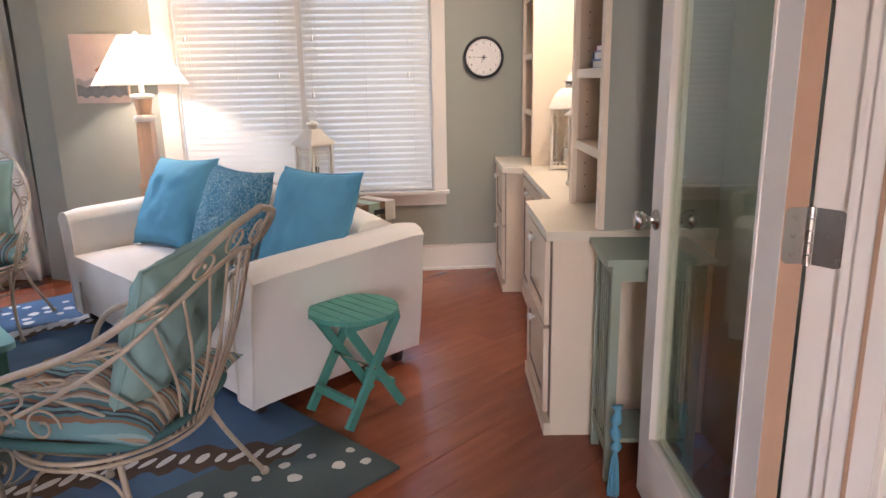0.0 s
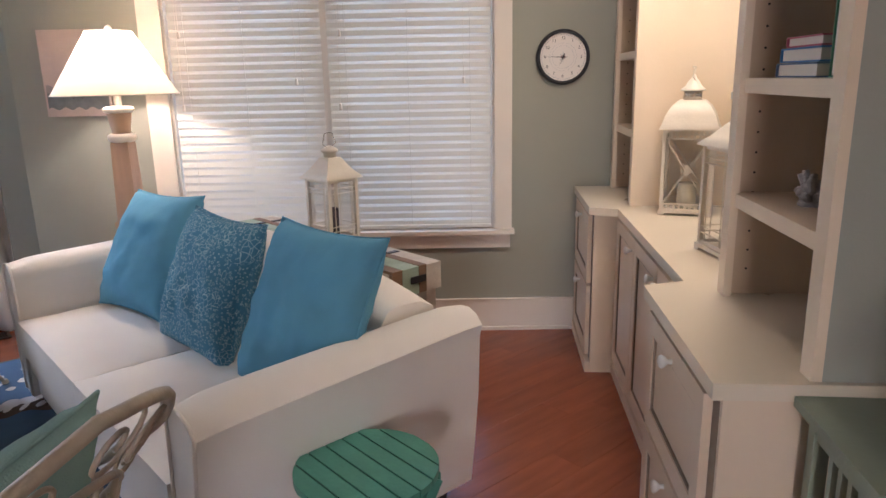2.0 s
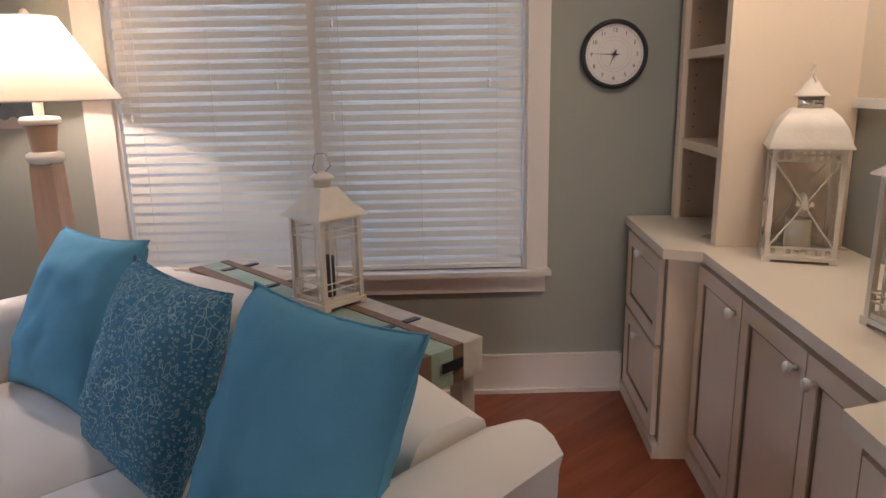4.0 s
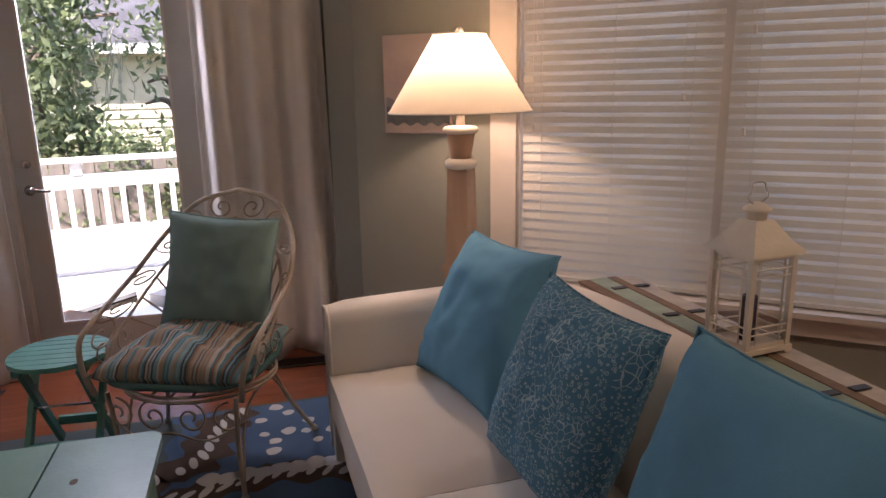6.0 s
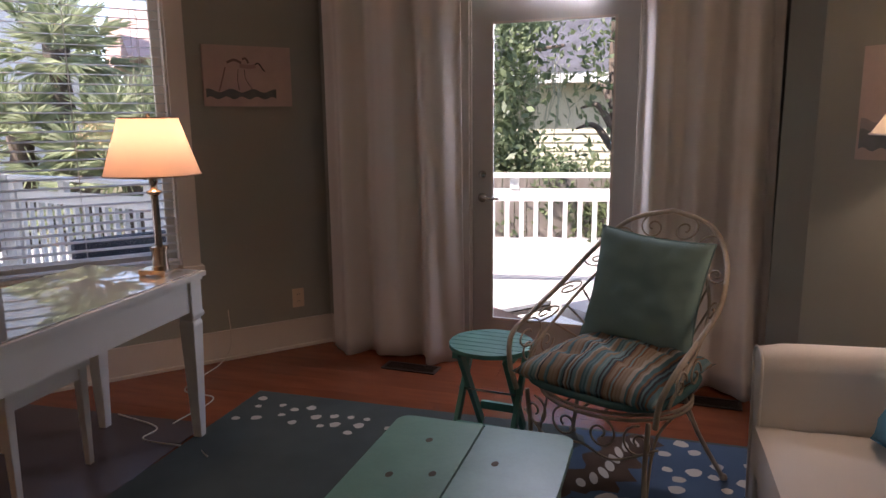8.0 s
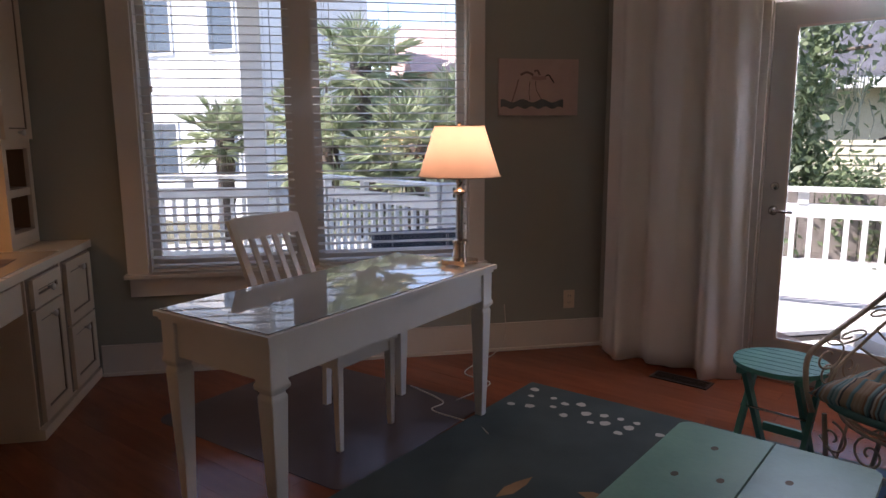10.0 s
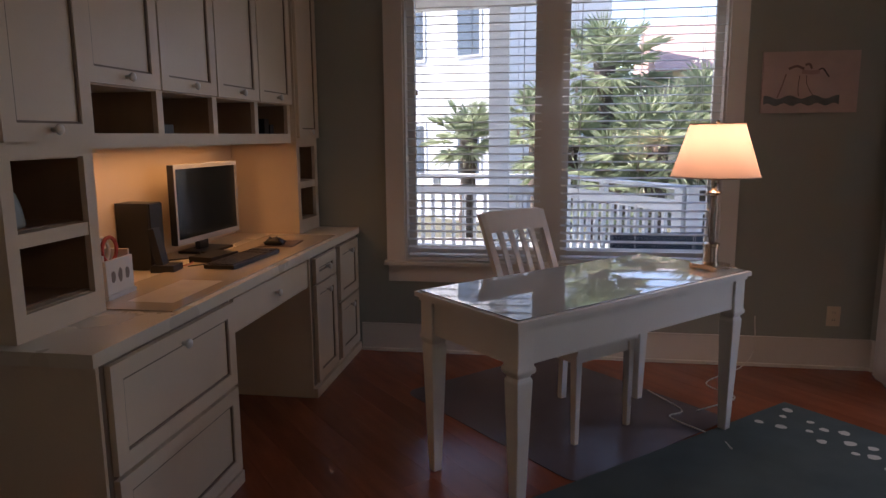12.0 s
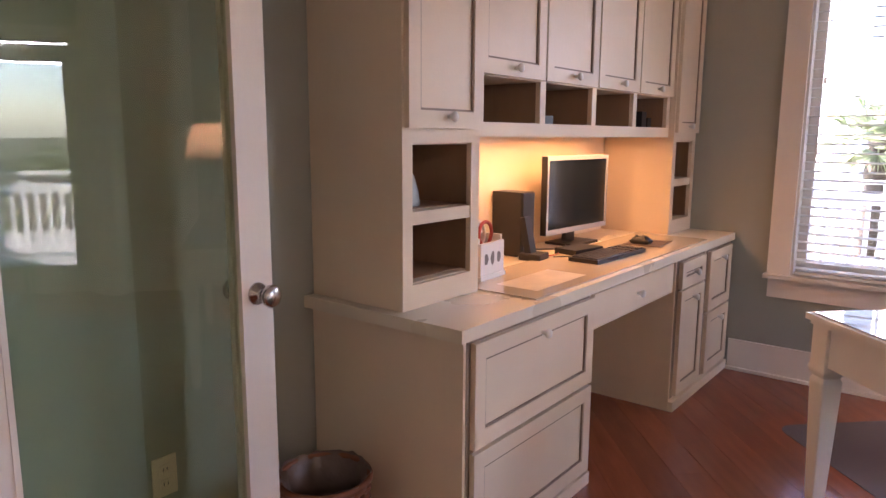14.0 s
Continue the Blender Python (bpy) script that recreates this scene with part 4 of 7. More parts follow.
def garden_chair(m, label):
    """Faces local +x."""
    th = thing("garden_chair", m, label, "chair", "wrought iron armchairs")

    def wire(name, pts, r, closed=False, mat=IRON):
        bm = bmesh.new()
        tube(bm, pts, r, 7, closed)
        return part(name, bm, mat, th, smooth=True)

    def seat(a, k=1.0):
        # a: angle from the front; rounded D shape
        c, s = math.cos(a), math.sin(a)
        return Vector((0.24 * k * c if c > 0 else 0.235 * k * c, 0.265 * k * s, 0))
    for z, k in ((0.345, 1.0), (0.362, 1.0)):
        wire("seat_ring", [seat(2 * math.pi * i / 48, k) + Vector((0, 0, z)) for i in range(48)], 0.006, True)
    for k in range(7):
        y = -0.21 + k * 0.07
        x = 0.23 * math.sqrt(max(0, 1 - (y / 0.265) ** 2))
        wire("seat_bar", [(-x, y, 0.356), (x, y, 0.356)], 0.004)
    half = [(0.235, 0.255, 0.36), (0.25, 0.275, 0.46), (0.20, 0.30, 0.545), (0.05, 0.305, 0.60), (-0.15, 0.30, 0.675), (-0.32, 0.255, 0.79), (-0.42, 0.16, 0.895), (-0.455, 0.0, 0.94)]
    loop = bez(half)
    full = loop + [Vector((p.x, -p.y, p.z)) for p in loop[-2::-1]]
    wire("back_hoop", full, 0.0095)
    inner = [(0.16, 0.262, 0.40), (0.10, 0.275, 0.47), (-0.04, 0.272, 0.545), (-0.185, 0.25, 0.635), (-0.30, 0.19, 0.735), (-0.375, 0.10, 0.81), (-0.395, 0.0, 0.835)]
    inn = bez(inner)
    fulli = inn + [Vector((p.x, -p.y, p.z)) for p in inn[-2::-1]]
    wire("inner_hoop", fulli, 0.006)
    L = len(fulli) - 1
    for k in range(15):
        q = 0.16 + 0.68 * k / 14
        top = fulli[round(q * L)]
        a = math.pi * (0.84 + 0.32 * k / 14)
        base = seat(a) + Vector((0, 0, 0.36))
        mid = (top + base) / 2 + Vector((-0.02, 0, 0))
        wire("back_rib", bez([base, mid, top], 6), 0.0042)
    # scrolls between the hoops
    LO = len(full) - 1
    for k in range(12):
        q = 0.13 + 0.74 * k / 11
        po, pi = full[round(q * LO)], fulli[round(q * L)]
        c = (po + pi) / 2
        tan = (full[min(LO, round(q * LO) + 2)] - full[max(0, round(q * LO) - 2)]).normalized()
        rad = (po - pi)
        r = rad.length * 0.47
        rad.normalize()
        sg = 1 if k % 2 else -1
        wire("scroll", [c + tan * x * 0.95 + rad * y for x, y in scroll(0, 0, r, 1.4, math.pi / 2, sg)], 0.0036)
    for s in (1, -1):
        for cx in (0.12, 0.0):
            wire("arm_scroll", [(cx + x, s * 0.283, 0.47 + z) for x, z in scroll(0, 0, 0.05, 1.3, math.pi, -s)], 0.0036)
    for k in range(4):
        y0 = -0.195 + k * 0.13
        wire("apron_scroll", [(0.225 - 0.35 * (y0 + y) ** 2, y0 + y, 0.285 + z) for y, z in scroll(0, 0, 0.058, 1.4, math.pi / 2, 1 if k % 2 else -1)], 0.004)
    wire("apron_bar", bez([(0.19, -0.25, 0.27), (0.235, -0.12, 0.215), (0.235, 0, 0.235), (0.235, 0.12, 0.215), (0.19, 0.25, 0.27)], 8), 0.004)
    for s in (1, -1):
        wire("front_leg", bez([(0.215, s * 0.225, 0.36), (0.205, s * 0.215, 0.18), (0.235, s * 0.235, 0.006)], 8), 0.0085)
        wire("leg_brace", bez([(0.20, s * 0.22, 0.05), (0.12, s * 0.21, 0.26), (0.02, s * 0.25, 0.35)], 8), 0.005)
        wire("back_leg", bez([(-0.12, s * 0.20, 0.355), (-0.17, s * 0.24, 0.20), (-0.26, s * 0.31, 0.008)], 8), 0.0085)
        wire("leg_brace", bez([(-0.20, s * 0.265, 0.13), (-0.12, s * 0.22, 0.28), (0.0, s * 0.25, 0.35)], 8), 0.005)
    for x, y in ((0.235, 0.235), (0.235, -0.235), (-0.262, 0.312), (-0.262, -0.312)):
        bm = bmesh.new()
        lathe(bm, [(0.013, 0), (0.015, 0.008), (0.010, 0.02)], 10, Matrix.Translation((x, y, 0)))
        part("foot", bm, IRON, th, smooth=True)
    return th


def dress_chair(m, seed, px, pz, lean):
    c = thing("seat_cushion", m @ Matrix.Translation((0.005, 0, 0.432)), "tufted striped seat cushion in brown, teal and cream", "cushion", "chair cushions")
    bm = bmesh.new()
    pillow(bm, 0.51, 0.53, 0.165, seed, m=Matrix.Rotation(radians(90), 4, "X"), tuft=True)
    part("cover", bm, STRIPE, c, smooth=True)
    bm = bmesh.new()
    tube(bm, [(0.245 * math.copysign(abs(math.cos(a)) ** 0.55, math.cos(a)), 0.255 * math.copysign(abs(math.sin(a)) ** 0.55, math.sin(a)), -0.030) for a in [2 * math.pi * i / 60 for i in range(60)]], 0.013, 8, closed=True)
    part("border", bm, surf("teal cushion border", (0.06, 0.16, 0.16), 0.9, bump=0.2), c, "dark teal cushion border", smooth=True)
    loose_pillow("chair_pillow", m @ Matrix.Translation((px, 0.0, pz)) @ Matrix.Rotation(radians(90), 4, "Z") @ Matrix.Rotation(radians(lean), 4, "X") @ Matrix.Rotation(radians(4), 4, "Y"), 0.44, 0.15, SEAFOAM, "soft sage green pillow leaning in the chair", seed, "chair pillows")


RUGZ = 0.0125
CW = Matrix.Translation((-2.60, 4.25, RUGZ)) @ Matrix.Rotation(radians(-72), 4, "Z") @ Matrix.Scale(1.05, 4)
CE = Matrix.Translation((-1.13, 2.44, RUGZ)) @ Matrix.Rotation(radians(168), 4, "Z") @ Matrix.Scale(1.05, 4)
garden_chair(CW, "antique cream wrought iron armchair with scrolled back, on the rug")
garden_chair(CE, "antique cream wrought iron armchair with scrolled back, beside the sofa")
dress_chair(CW, 3, -0.215, 0.660, -14)
dress_chair(CE, 7, -0.195, 0.645, -21)


# ---- folding stools ----
def stool(m, label):
    th = thing("folding_stool", m, label, "stool", "folding slat stools")
    R, zt = 0.178, 0.44
    n = 7
    w = 2 * R / n
    for k in range(n):
        a, b = -R + k * w + 0.0025, -R + (k + 1) * w - 0.0025
        bm = bmesh.new()
        pts = []
        for i in range(9):
            y = a + (b - a) * i / 8
            pts.append((math.sqrt(max(R * R - y * y, 0.0003)), y))
        out = pts + [(-x, y) for x, y in pts[::-1]]
        v0 = [bm.verts.new((x, y, zt - 0.018)) for x, y in out]
        v1 = [bm.verts.new((x, y, zt)) for x, y in out]
        bm.faces.new(v0[::-1])
        bm.faces.new(v1)
        for i in range(len(out)):
            bm.faces.new((v0[i], v0[(i + 1) % len(out)], v1[(i + 1) % len(out)], v1[i]))
        part("top_slat", bm, TEAL, th, bevel=0.0025)
    for x in (-0.115, 0.115):
        bx("cleat", (x - 0.012, -0.13, zt - 0.045, x + 0.012, 0.13, zt - 0.019), TEAL, th, bevel=0.002)

    def stick(name, a, b, w1, w2):
        a, b = Vector(a), Vector(b)
        d = (b - a).normalized()
        s = Vector((1, 0, 0))
        u = d.cross(s)
        bm = bmesh.new()
        q = [[bm.verts.new(p + s * i * w1 / 2 + u * j * w2 / 2) for i, j in ((-1, -1), (1, -1), (1, 1), (-1, 1))] for p in (a, b)]
        bm.faces.new(q[0][::-1])
        bm.faces.new(q[1])
        for i in range(4):
            bm.faces.new((q[0][i], q[0][(i + 1) % 4], q[1][(i + 1) % 4], q[1][i]))
        part(name, bm, TEAL, th, bevel=0.003)
    for x, s in ((-0.125, 1), (0.125, 1), (-0.098, -1), (0.098, -1)):
        stick("leg", (x, -0.15 * s, 0.008), (x, 0.115 * s, zt - 0.03), 0.020, 0.034)
    for s, w in ((1, 0.114), (-1, 0.087)):
        bx("stretcher", (-w, -0.118 * s - 0.009, 0.085, w, -0.118 * s + 0.009, 0.12), TEAL, th, bevel=0.003)
    bm = bmesh.new()
    tube(bm, [(-0.14, -0.018, 0.225), (0.14, -0.018, 0.225)], 0.005, 8)
    part("pivot_bolt", bm, NICKEL, th, smooth=True)
    return th


stool(Matrix.Translation((-0.495, 3.17, 0)) @ Matrix.Rotation(radians(-48), 4, "Z"), "round sea green folding stool with slatted top beside the sofa")
stool(Matrix.Translation((-3.12, 4.06, RUGZ)) @ Matrix.Rotation(radians(36), 4, "Z"), "round sea green folding stool with slatted top by the deck door")

# ---- bench, trunk, side table ----
BM_ = Matrix.Translation((-2.875, 3.500, RUGZ)) @ Matrix.Rotation(radians(40.5), 4, "Z")   # x across, -y along
be = thing("coffee_table", BM_, "low mint green plank coffee table with worn paint", "table")
BL, BW, BZ = 0.97, 0.605, 0.345


def rounded(x0, y0, x1, y1, r, corners):
    out = []
    for (cx, cy, a0, on) in ((x1 - r, y1 - r, 0, corners[0]), (x0 + r, y1 - r, 90, corners[1]), (x0 + r, y0 + r, 180, corners[2]), (x1 - r, y0 + r, 270, corners[3])):
        for k in range(6 if on else 1):
            a = radians(a0 + (k * 18 if on else 45))
            rr = r if on else r * math.sqrt(2)
            out.append((cx + rr * math.cos(a), cy + rr * math.sin(a)))
    return out


def plank(name, outline, z0, z1, mat, parent, label="", bevel=0.006):
    bm = bmesh.new()
    a = [bm.verts.new((x, y, z0)) for x, y in outline]
    b = [bm.verts.new((x, y, z1)) for x, y in outline]
    bm.faces.new(a[::-1])
    bm.faces.new(b)
    for i in range(len(a)):
        bm.faces.new((a[i], a[(i + 1) % len(a)], b[(i + 1) % len(a)], b[i]))
    return part(name, bm, mat, parent, label, bevel)


plank("top_board", rounded(0, -BL, BW / 2 - 0.003, 0, 0.045, (0, 1, 1, 0)), BZ - 0.026, BZ, MINT, be)
# paler, bluer mint: the deck door's reflection put into this board's colour
plank("top_board", rounded(BW / 2 + 0.003, -BL, BW, 0, 0.045, (1, 0, 0, 1)), BZ - 0.026, BZ, surf("worn mint bench paint with painted reflection", (0.24, 0.47, 0.43), 0.34, var=0.16, scale=6, fine=60, bump=0.1), be)
for d in ((0.035, -0.07, 0.17, BW - 0.035, -0.045, BZ - 0.026), (0.035, -BL + 0.045, 0.17, BW - 0.035, -BL + 0.07, BZ - 0.026), (0.035, -BL + 0.07, 0.17, 0.058, -0.07, BZ - 0.026), (BW - 0.058, -BL + 0.07, 0.17, BW - 0.035, -0.07, BZ - 0.026)):
    bx("apron", d, MINT, be, bevel=0.003)
for x in (0.035, BW - 0.095):
    for y in (-0.105, -BL + 0.045):
        bx("leg", (x, y, 0, x + 0.06, y + 0.06, BZ - 0.027), MINT, be, bevel=0.004)
for x, y in ((0.16, -0.16), (0.24, -0.36), (0.12, -0.40), (0.40, -0.25), (0.50, -0.5)):
    bm = bmesh.new()
    lathe(bm, [(0.011, BZ + 0.0002), (0.010, BZ + 0.0008)], 14, Matrix.Translation((x, y, 0)) @ Matrix.Diagonal((1, 1.5, 1, 1)))
    part("knot", bm, surf("bare wood knot", (0.10, 0.09, 0.05), 0.6), be, "bare wood knot showing through")

TRM = SOFAM @ Matrix.Translation((0.872, 0.345, 0))
tr = thing("sofa_table", TRM, "narrow reclaimed plank table with iron straps behind the sofa", "table")
TZ, TL, TWD = 0.712, 1.25, 0.225
WORNW = surf("distressed white plank paint", (0.62, 0.55, 0.45), 0.6, var=0.25, scale=7, fine=50, bump=0.25)
WORNM = surf("distressed pale green plank paint", (0.34, 0.43, 0.32), 0.6, var=0.25, scale=7, fine=50, bump=0.25)
WORNB = surf("distressed brown plank", (0.24, 0.14, 0.075), 0.6, var=0.3, scale=8, fine=50, bump=0.25)
x = 0
for w, mt in ((0.045, WORNB), (0.075, WORNM), (0.035, WORNB), (0.07, WORNW)):
    bx("top_plank", (x + 0.001, 0, TZ - 0.012, x + w - 0.001, TL, TZ + random.uniform(-0.002, 0.001)), mt, tr, bevel=0.002)
    bx("end_block", (x + 0.001, 0.001, TZ - 0.10, x + w - 0.001, 0.02, TZ - 0.013), mt, tr, bevel=0.002)
    x += w
bx("frame", (0.004, 0.021, TZ - 0.09, TWD - 0.004, TL - 0.004, TZ - 0.013), WORNW, tr, bevel=0.003)
for yy in (0.21, 0.80, 1.10):
    for x0 in (0.06, 0.15):
        bx("iron_strap", (x0, yy, TZ + 0.001, x0 + 0.05, yy + 0.022, TZ + 0.004), BLACK, tr, "black iron strap")
bx("iron_strap", (0.08, -0.004, TZ - 0.06, 0.15, 0.0, TZ - 0.035), BLACK, tr, "black iron strap")
for x0 in (0.01, TWD - 0.055):
    for y0 in (0.022, TL - 0.07):
        bx("leg", (x0, y0, 0, x0 + 0.045, y0 + 0.045, TZ - 0.091), WORNW, tr, bevel=0.003)

GT = thing("side_table", Matrix.Translation((0.345, 2.551, 0)) @ Matrix.Rotation(radians(-6), 4, "Z"), "tall sage green side table with slatted sides by the cabinet", "table")
GW, GD, GZ = 0.31, 0.285, 0.768
bx("tabletop", (-0.02, -0.02, GZ - 0.02, GW, GD + 0.01, GZ), SAGETABLE, GT, bevel=0.003)
for x0 in (0.0, GW - 0.05):
    for y0 in (0.0, GD - 0.045):
        bx("leg", (x0, y0, 0, x0 + 0.028, y0 + 0.028, GZ - 0.021), SAGETABLE, GT, bevel=0.002)
for x0 in (0.003, GW - 0.047):
    for y0 in (0.065, 0.10, 0.135, 0.17):
        bx("slat", (x0, y0, 0.12, x0 + 0.012, y0 + 0.014, GZ - 0.06), SAGETABLE, GT)
    for z0 in (0.09, GZ - 0.06):
        bx("side_rail", (x0, 0.028, z0, x0 + 0.018, GD - 0.045, z0 + 0.038), SAGETABLE, GT)
bx("front_rail", (0.028, 0.004, GZ - 0.075, GW - 0.05, 0.02, GZ - 0.021), SAGETABLE, GT)
bx("shelf", (0.0, 0.03, 0.128, GW - 0.022, GD - 0.046, 0.143), SAGETABLE, GT)

# blue tassel on the knob side of the leaf
TASSEL = surf("light blue tassel yarn", (0.13, 0.36, 0.48), 0.9, var=0.2, fine=200, bump=0.4)
ta = thing("tassel", Matrix.Translation((0.352, 2.475, 0)), "light blue yarn tassel hanging beside the table", "tassel")
bm = bmesh.new()
tube(bm, [(0.004 * math.sin(k), 0.004 * math.cos(1.3 * k), 0.16 + 0.017 * k) for k in range(10)], lambda q: 0.014 + 0.006 * math.sin(q * 20), 8)
part("cord", bm, TASSEL, ta, smooth=True)
for k in range(26):
    a = k * 2.4
    r = 0.007 + 0.011 * (k / 26)
    bm = bmesh.new()
    tube(bm, bez([(0, 0, 0.165), (r * 0.7 * math.cos(a), r * 0.7 * math.sin(a), 0.12), (r * 1.2 * math.cos(a), r * 1.2 * math.sin(a), 0.004)], 4), 0.0028, 5)
    part("strand", bm, TASSEL, ta, smooth=True)


# ---- rug ----
RGM = Matrix.Translation((-4.212, 3.377, 0)) @ Matrix.Rotation(radians(42), 4, "Z")
rug = thing("rug", RGM, "blue and grey area rug with white pebbles and brown bands", "rug")
RW, RL_ = 2.43, 3.10
RUGGREY = surf("grey-green rug wool", (0.090, 0.112, 0.106), 0.95, var=0.14, scale=4, fine=260, bump=0.35, spec=0.1)
RUGBLUE = surf("deep blue rug wool", (0.085, 0.14, 0.22), 0.95, var=0.18, scale=3, fine=260, bump=0.35, spec=0.1)
RUGWHITE = surf("white rug wool", (0.62, 0.58, 0.52), 0.95, var=0.1, scale=9, fine=240, bump=0.35, spec=0.1)
RUGBROWN = surf("brown rug wool", (0.10, 0.065, 0.045), 0.95, var=0.2, scale=9, fine=240, bump=0.35, spec=0.1)
RUGTAN = surf("tan rug wool", (0.42, 0.25, 0.13), 0.95, var=0.2, scale=9, fine=240, bump=0.35, spec=0.1)
bx("rug_field", (0, -RL_, 0.001, RW, 0, 0.0115), RUGGREY, rug, "grey-green rug field", bevel=0.004)


def flat(name, pts, z, mat, label=""):
    bm = bmesh.new()
    bm.faces.new([bm.verts.new((x, y, z)) for x, y in pts])
    return part(name, bm, mat, rug, label)


def blob(cx, cy, r, k, seed, ry=None):
    rnd = random.Random(seed)
    ph = rnd.uniform(0, 6)
    ry = ry or r
    return [(cx + r * (1 + 0.14 * math.sin(3 * a + ph)) * math.cos(a), cy + ry * (1 + 0.14 * math.sin(2 * a + ph)) * math.sin(a)) for a in [2 * math.pi * i / k for i in range(k)]]


# blue water, its edge wavering
N_ = 40
edge = [(1.55 + 0.10 * math.sin(i * 0.5) + 0.05 * math.sin(i * 1.3), -0.02 - 2.62 * i / N_) for i in range(N_ + 1)]
bm = bmesh.new()
va = [bm.verts.new((x, y, 0.0120)) for x, y in edge]
vb = [bm.verts.new((RW - 0.01, y, 0.0120)) for x, y in edge]
for i in range(N_):
    bm.faces.new((va[i], va[i + 1], vb[i + 1], vb[i]))
part("blue_field", bm, RUGBLUE, rug, "deep blue rug field")


def band(p0, p1, w, seed, z=0.0124):
    rnd = random.Random(seed)
    (x0, y0), (x1, y1) = p0, p1
    L = math.hypot(x1 - x0, y1 - y0)
    ux, uy = (x1 - x0) / L, (y1 - y0) / L
    n = int(L / 0.03)
    bm = bmesh.new()
    top, bot = [], []
    for i in range(n + 1):
        q = i / n
        cx, cy = x0 + ux * L * q + 0.03 * math.sin(q * 7 + seed) * -uy, y0 + uy * L * q + 0.03 * math.sin(q * 7 + seed) * ux
        e = min(1, min(q, 1 - q) * 8) ** 0.5 + 0.02
        a, b = w * e * (0.5 + 0.16 * math.sin(i * 1.7)), w * e * (0.5 + 0.16 * math.sin(i * 1.1 + 2))
        top.append(bm.verts.new((cx - uy * a, cy + ux * a, z)))
        bot.append(bm.verts.new((cx + uy * b, cy - ux * b, z)))
    for i in range(n):
        bm.faces.new((top[i], top[i + 1], bot[i + 1], bot[i]))
    part("brown_band", bm, RUGBROWN, rug, "brown woven branch band")
    for i in range(int(L / 0.062)):
        q = (i + 0.5) * 0.062 / L
        cx, cy = x0 + ux * L * q + 0.03 * math.sin(q * 7 + seed) * -uy, y0 + uy * L * q + 0.03 * math.sin(q * 7 + seed) * ux
        a = math.atan2(uy, ux) + 0.9 + rnd.uniform(-0.25, 0.25)
        l, h = rnd.uniform(0.032, 0.05), rnd.uniform(0.012, 0.019)
        flat("leaf_motif", [(cx + l * math.cos(t) * math.cos(a) - h * math.sin(t) * math.sin(a), cy + l * math.cos(t) * math.sin(a) + h * math.sin(t) * math.cos(a)) for t in [2 * math.pi * k / 12 for k in range(12)]], z + 0.0004, RUGWHITE)


band((2.28, -2.72), (1.40, -2.20), 0.15, 1)
band((1.40, -2.22), (0.55, -2.30), 0.13, 2)
band((1.93, -0.02), (1.62, -0.55), 0.20, 3)
band((1.62, -0.62), (2.40, -0.66), 0.14, 4)
band((1.62, -0.50), (1.35, -0.85), 0.16, 5)
for i in range(10):   # scalloped white edging
    flat("scallop", blob(1.78 + i * 0.065, -0.575 - 0.01 * (i % 2), 0.042, 14, i), 0.0126, RUGWHITE)
for i, (x, y) in enumerate(((2.38, -2.89), (2.37, -2.99), (2.29, -2.94), (2.26, -2.82), (2.16, -2.80), (2.14, -2.89), (2.05, -2.80), (1.94, -2.82), (1.86, -2.74), (1.99, -2.92), (1.80, -2.86),
                            (0.07, -0.09), (0.1, -0.18), (0.07, -0.33), (0.16, -0.3), (0.21, -0.14), (0.29, -0.17), (0.36, -0.13), (0.26, -0.24), (0.35, -0.3), (0.43, -0.22), (0.49, -0.3), (0.51, -0.19), (0.55, -0.27), (0.59, -0.18), (0.64, -0.33), (0.66, -0.25), (0.67, -0.18), (0.80, -0.24), (0.88, -0.16))):
    flat("pebble", blob(x, y, 0.017 + 0.004 * (i % 3), 12, i), 0.0128, RUGWHITE)
for i, (x, y) in enumerate(((1.99, -0.29), (2.03, -0.36), (2.09, -0.29), (2.16, -0.31), (2.18, -0.22), (2.02, -0.44), (2.2, -0.40), (2.10, -0.12), (2.27, -0.33), (2.30, -0.18), (1.98, -0.16), (2.05, -0.05), (2.33, -0.45))):
    flat("pebble", blob(x, y, 0.021 + 0.005 * (i % 3), 12, i + 50), 0.0128, RUGWHITE)
for (x, y, a, l) in ((0.52, -1.02, 80, 0.11), (0.80, -0.90, 10, 0.07), (1.86, -1.20, 55, 0.12), (1.94, -1.13, 15, 0.09), (1.80, -1.30, 100, 0.07)):
    ca, sa = math.cos(radians(a)), math.sin(radians(a))
    flat("tan_leaf", [(x + u * ca - v * sa, y + u * sa + v * ca) for u, v in ((-l, 0), (-l * 0.3, 0.028), (l * 0.3, 0.022), (l, 0.004), (l * 0.4, -0.02), (-l * 0.4, -0.03))], 0.0129, RUGTAN)

# ---- lamps ----
WOODLAMP = surf("limed pale wood", (0.50, 0.32, 0.20), 0.5, var=0.14, scale=3, fine=60, bump=0.1, stretch=(8, 8, 1))


def shade(parent, r0, r1, z0, z1, mat, trim, seg=40):
    bm = bmesh.new()
    lathe(bm, [(r0, z0), (r1, z1)], seg, cap=False)
    ob = part("shade", bm, mat, parent, "glowing fabric lampshade", smooth=True)
    for r, z in ((r0, z0), (r1, z1)):
        bm = bmesh.new()
        tube(bm, [((r + 0.001) * math.cos(2 * math.pi * i / seg), (r + 0.001) * math.sin(2 * math.pi * i / seg), z) for i in range(seg)], 0.003, 6, closed=True)
        part("shade_trim", bm, trim, parent, smooth=True)
    return ob


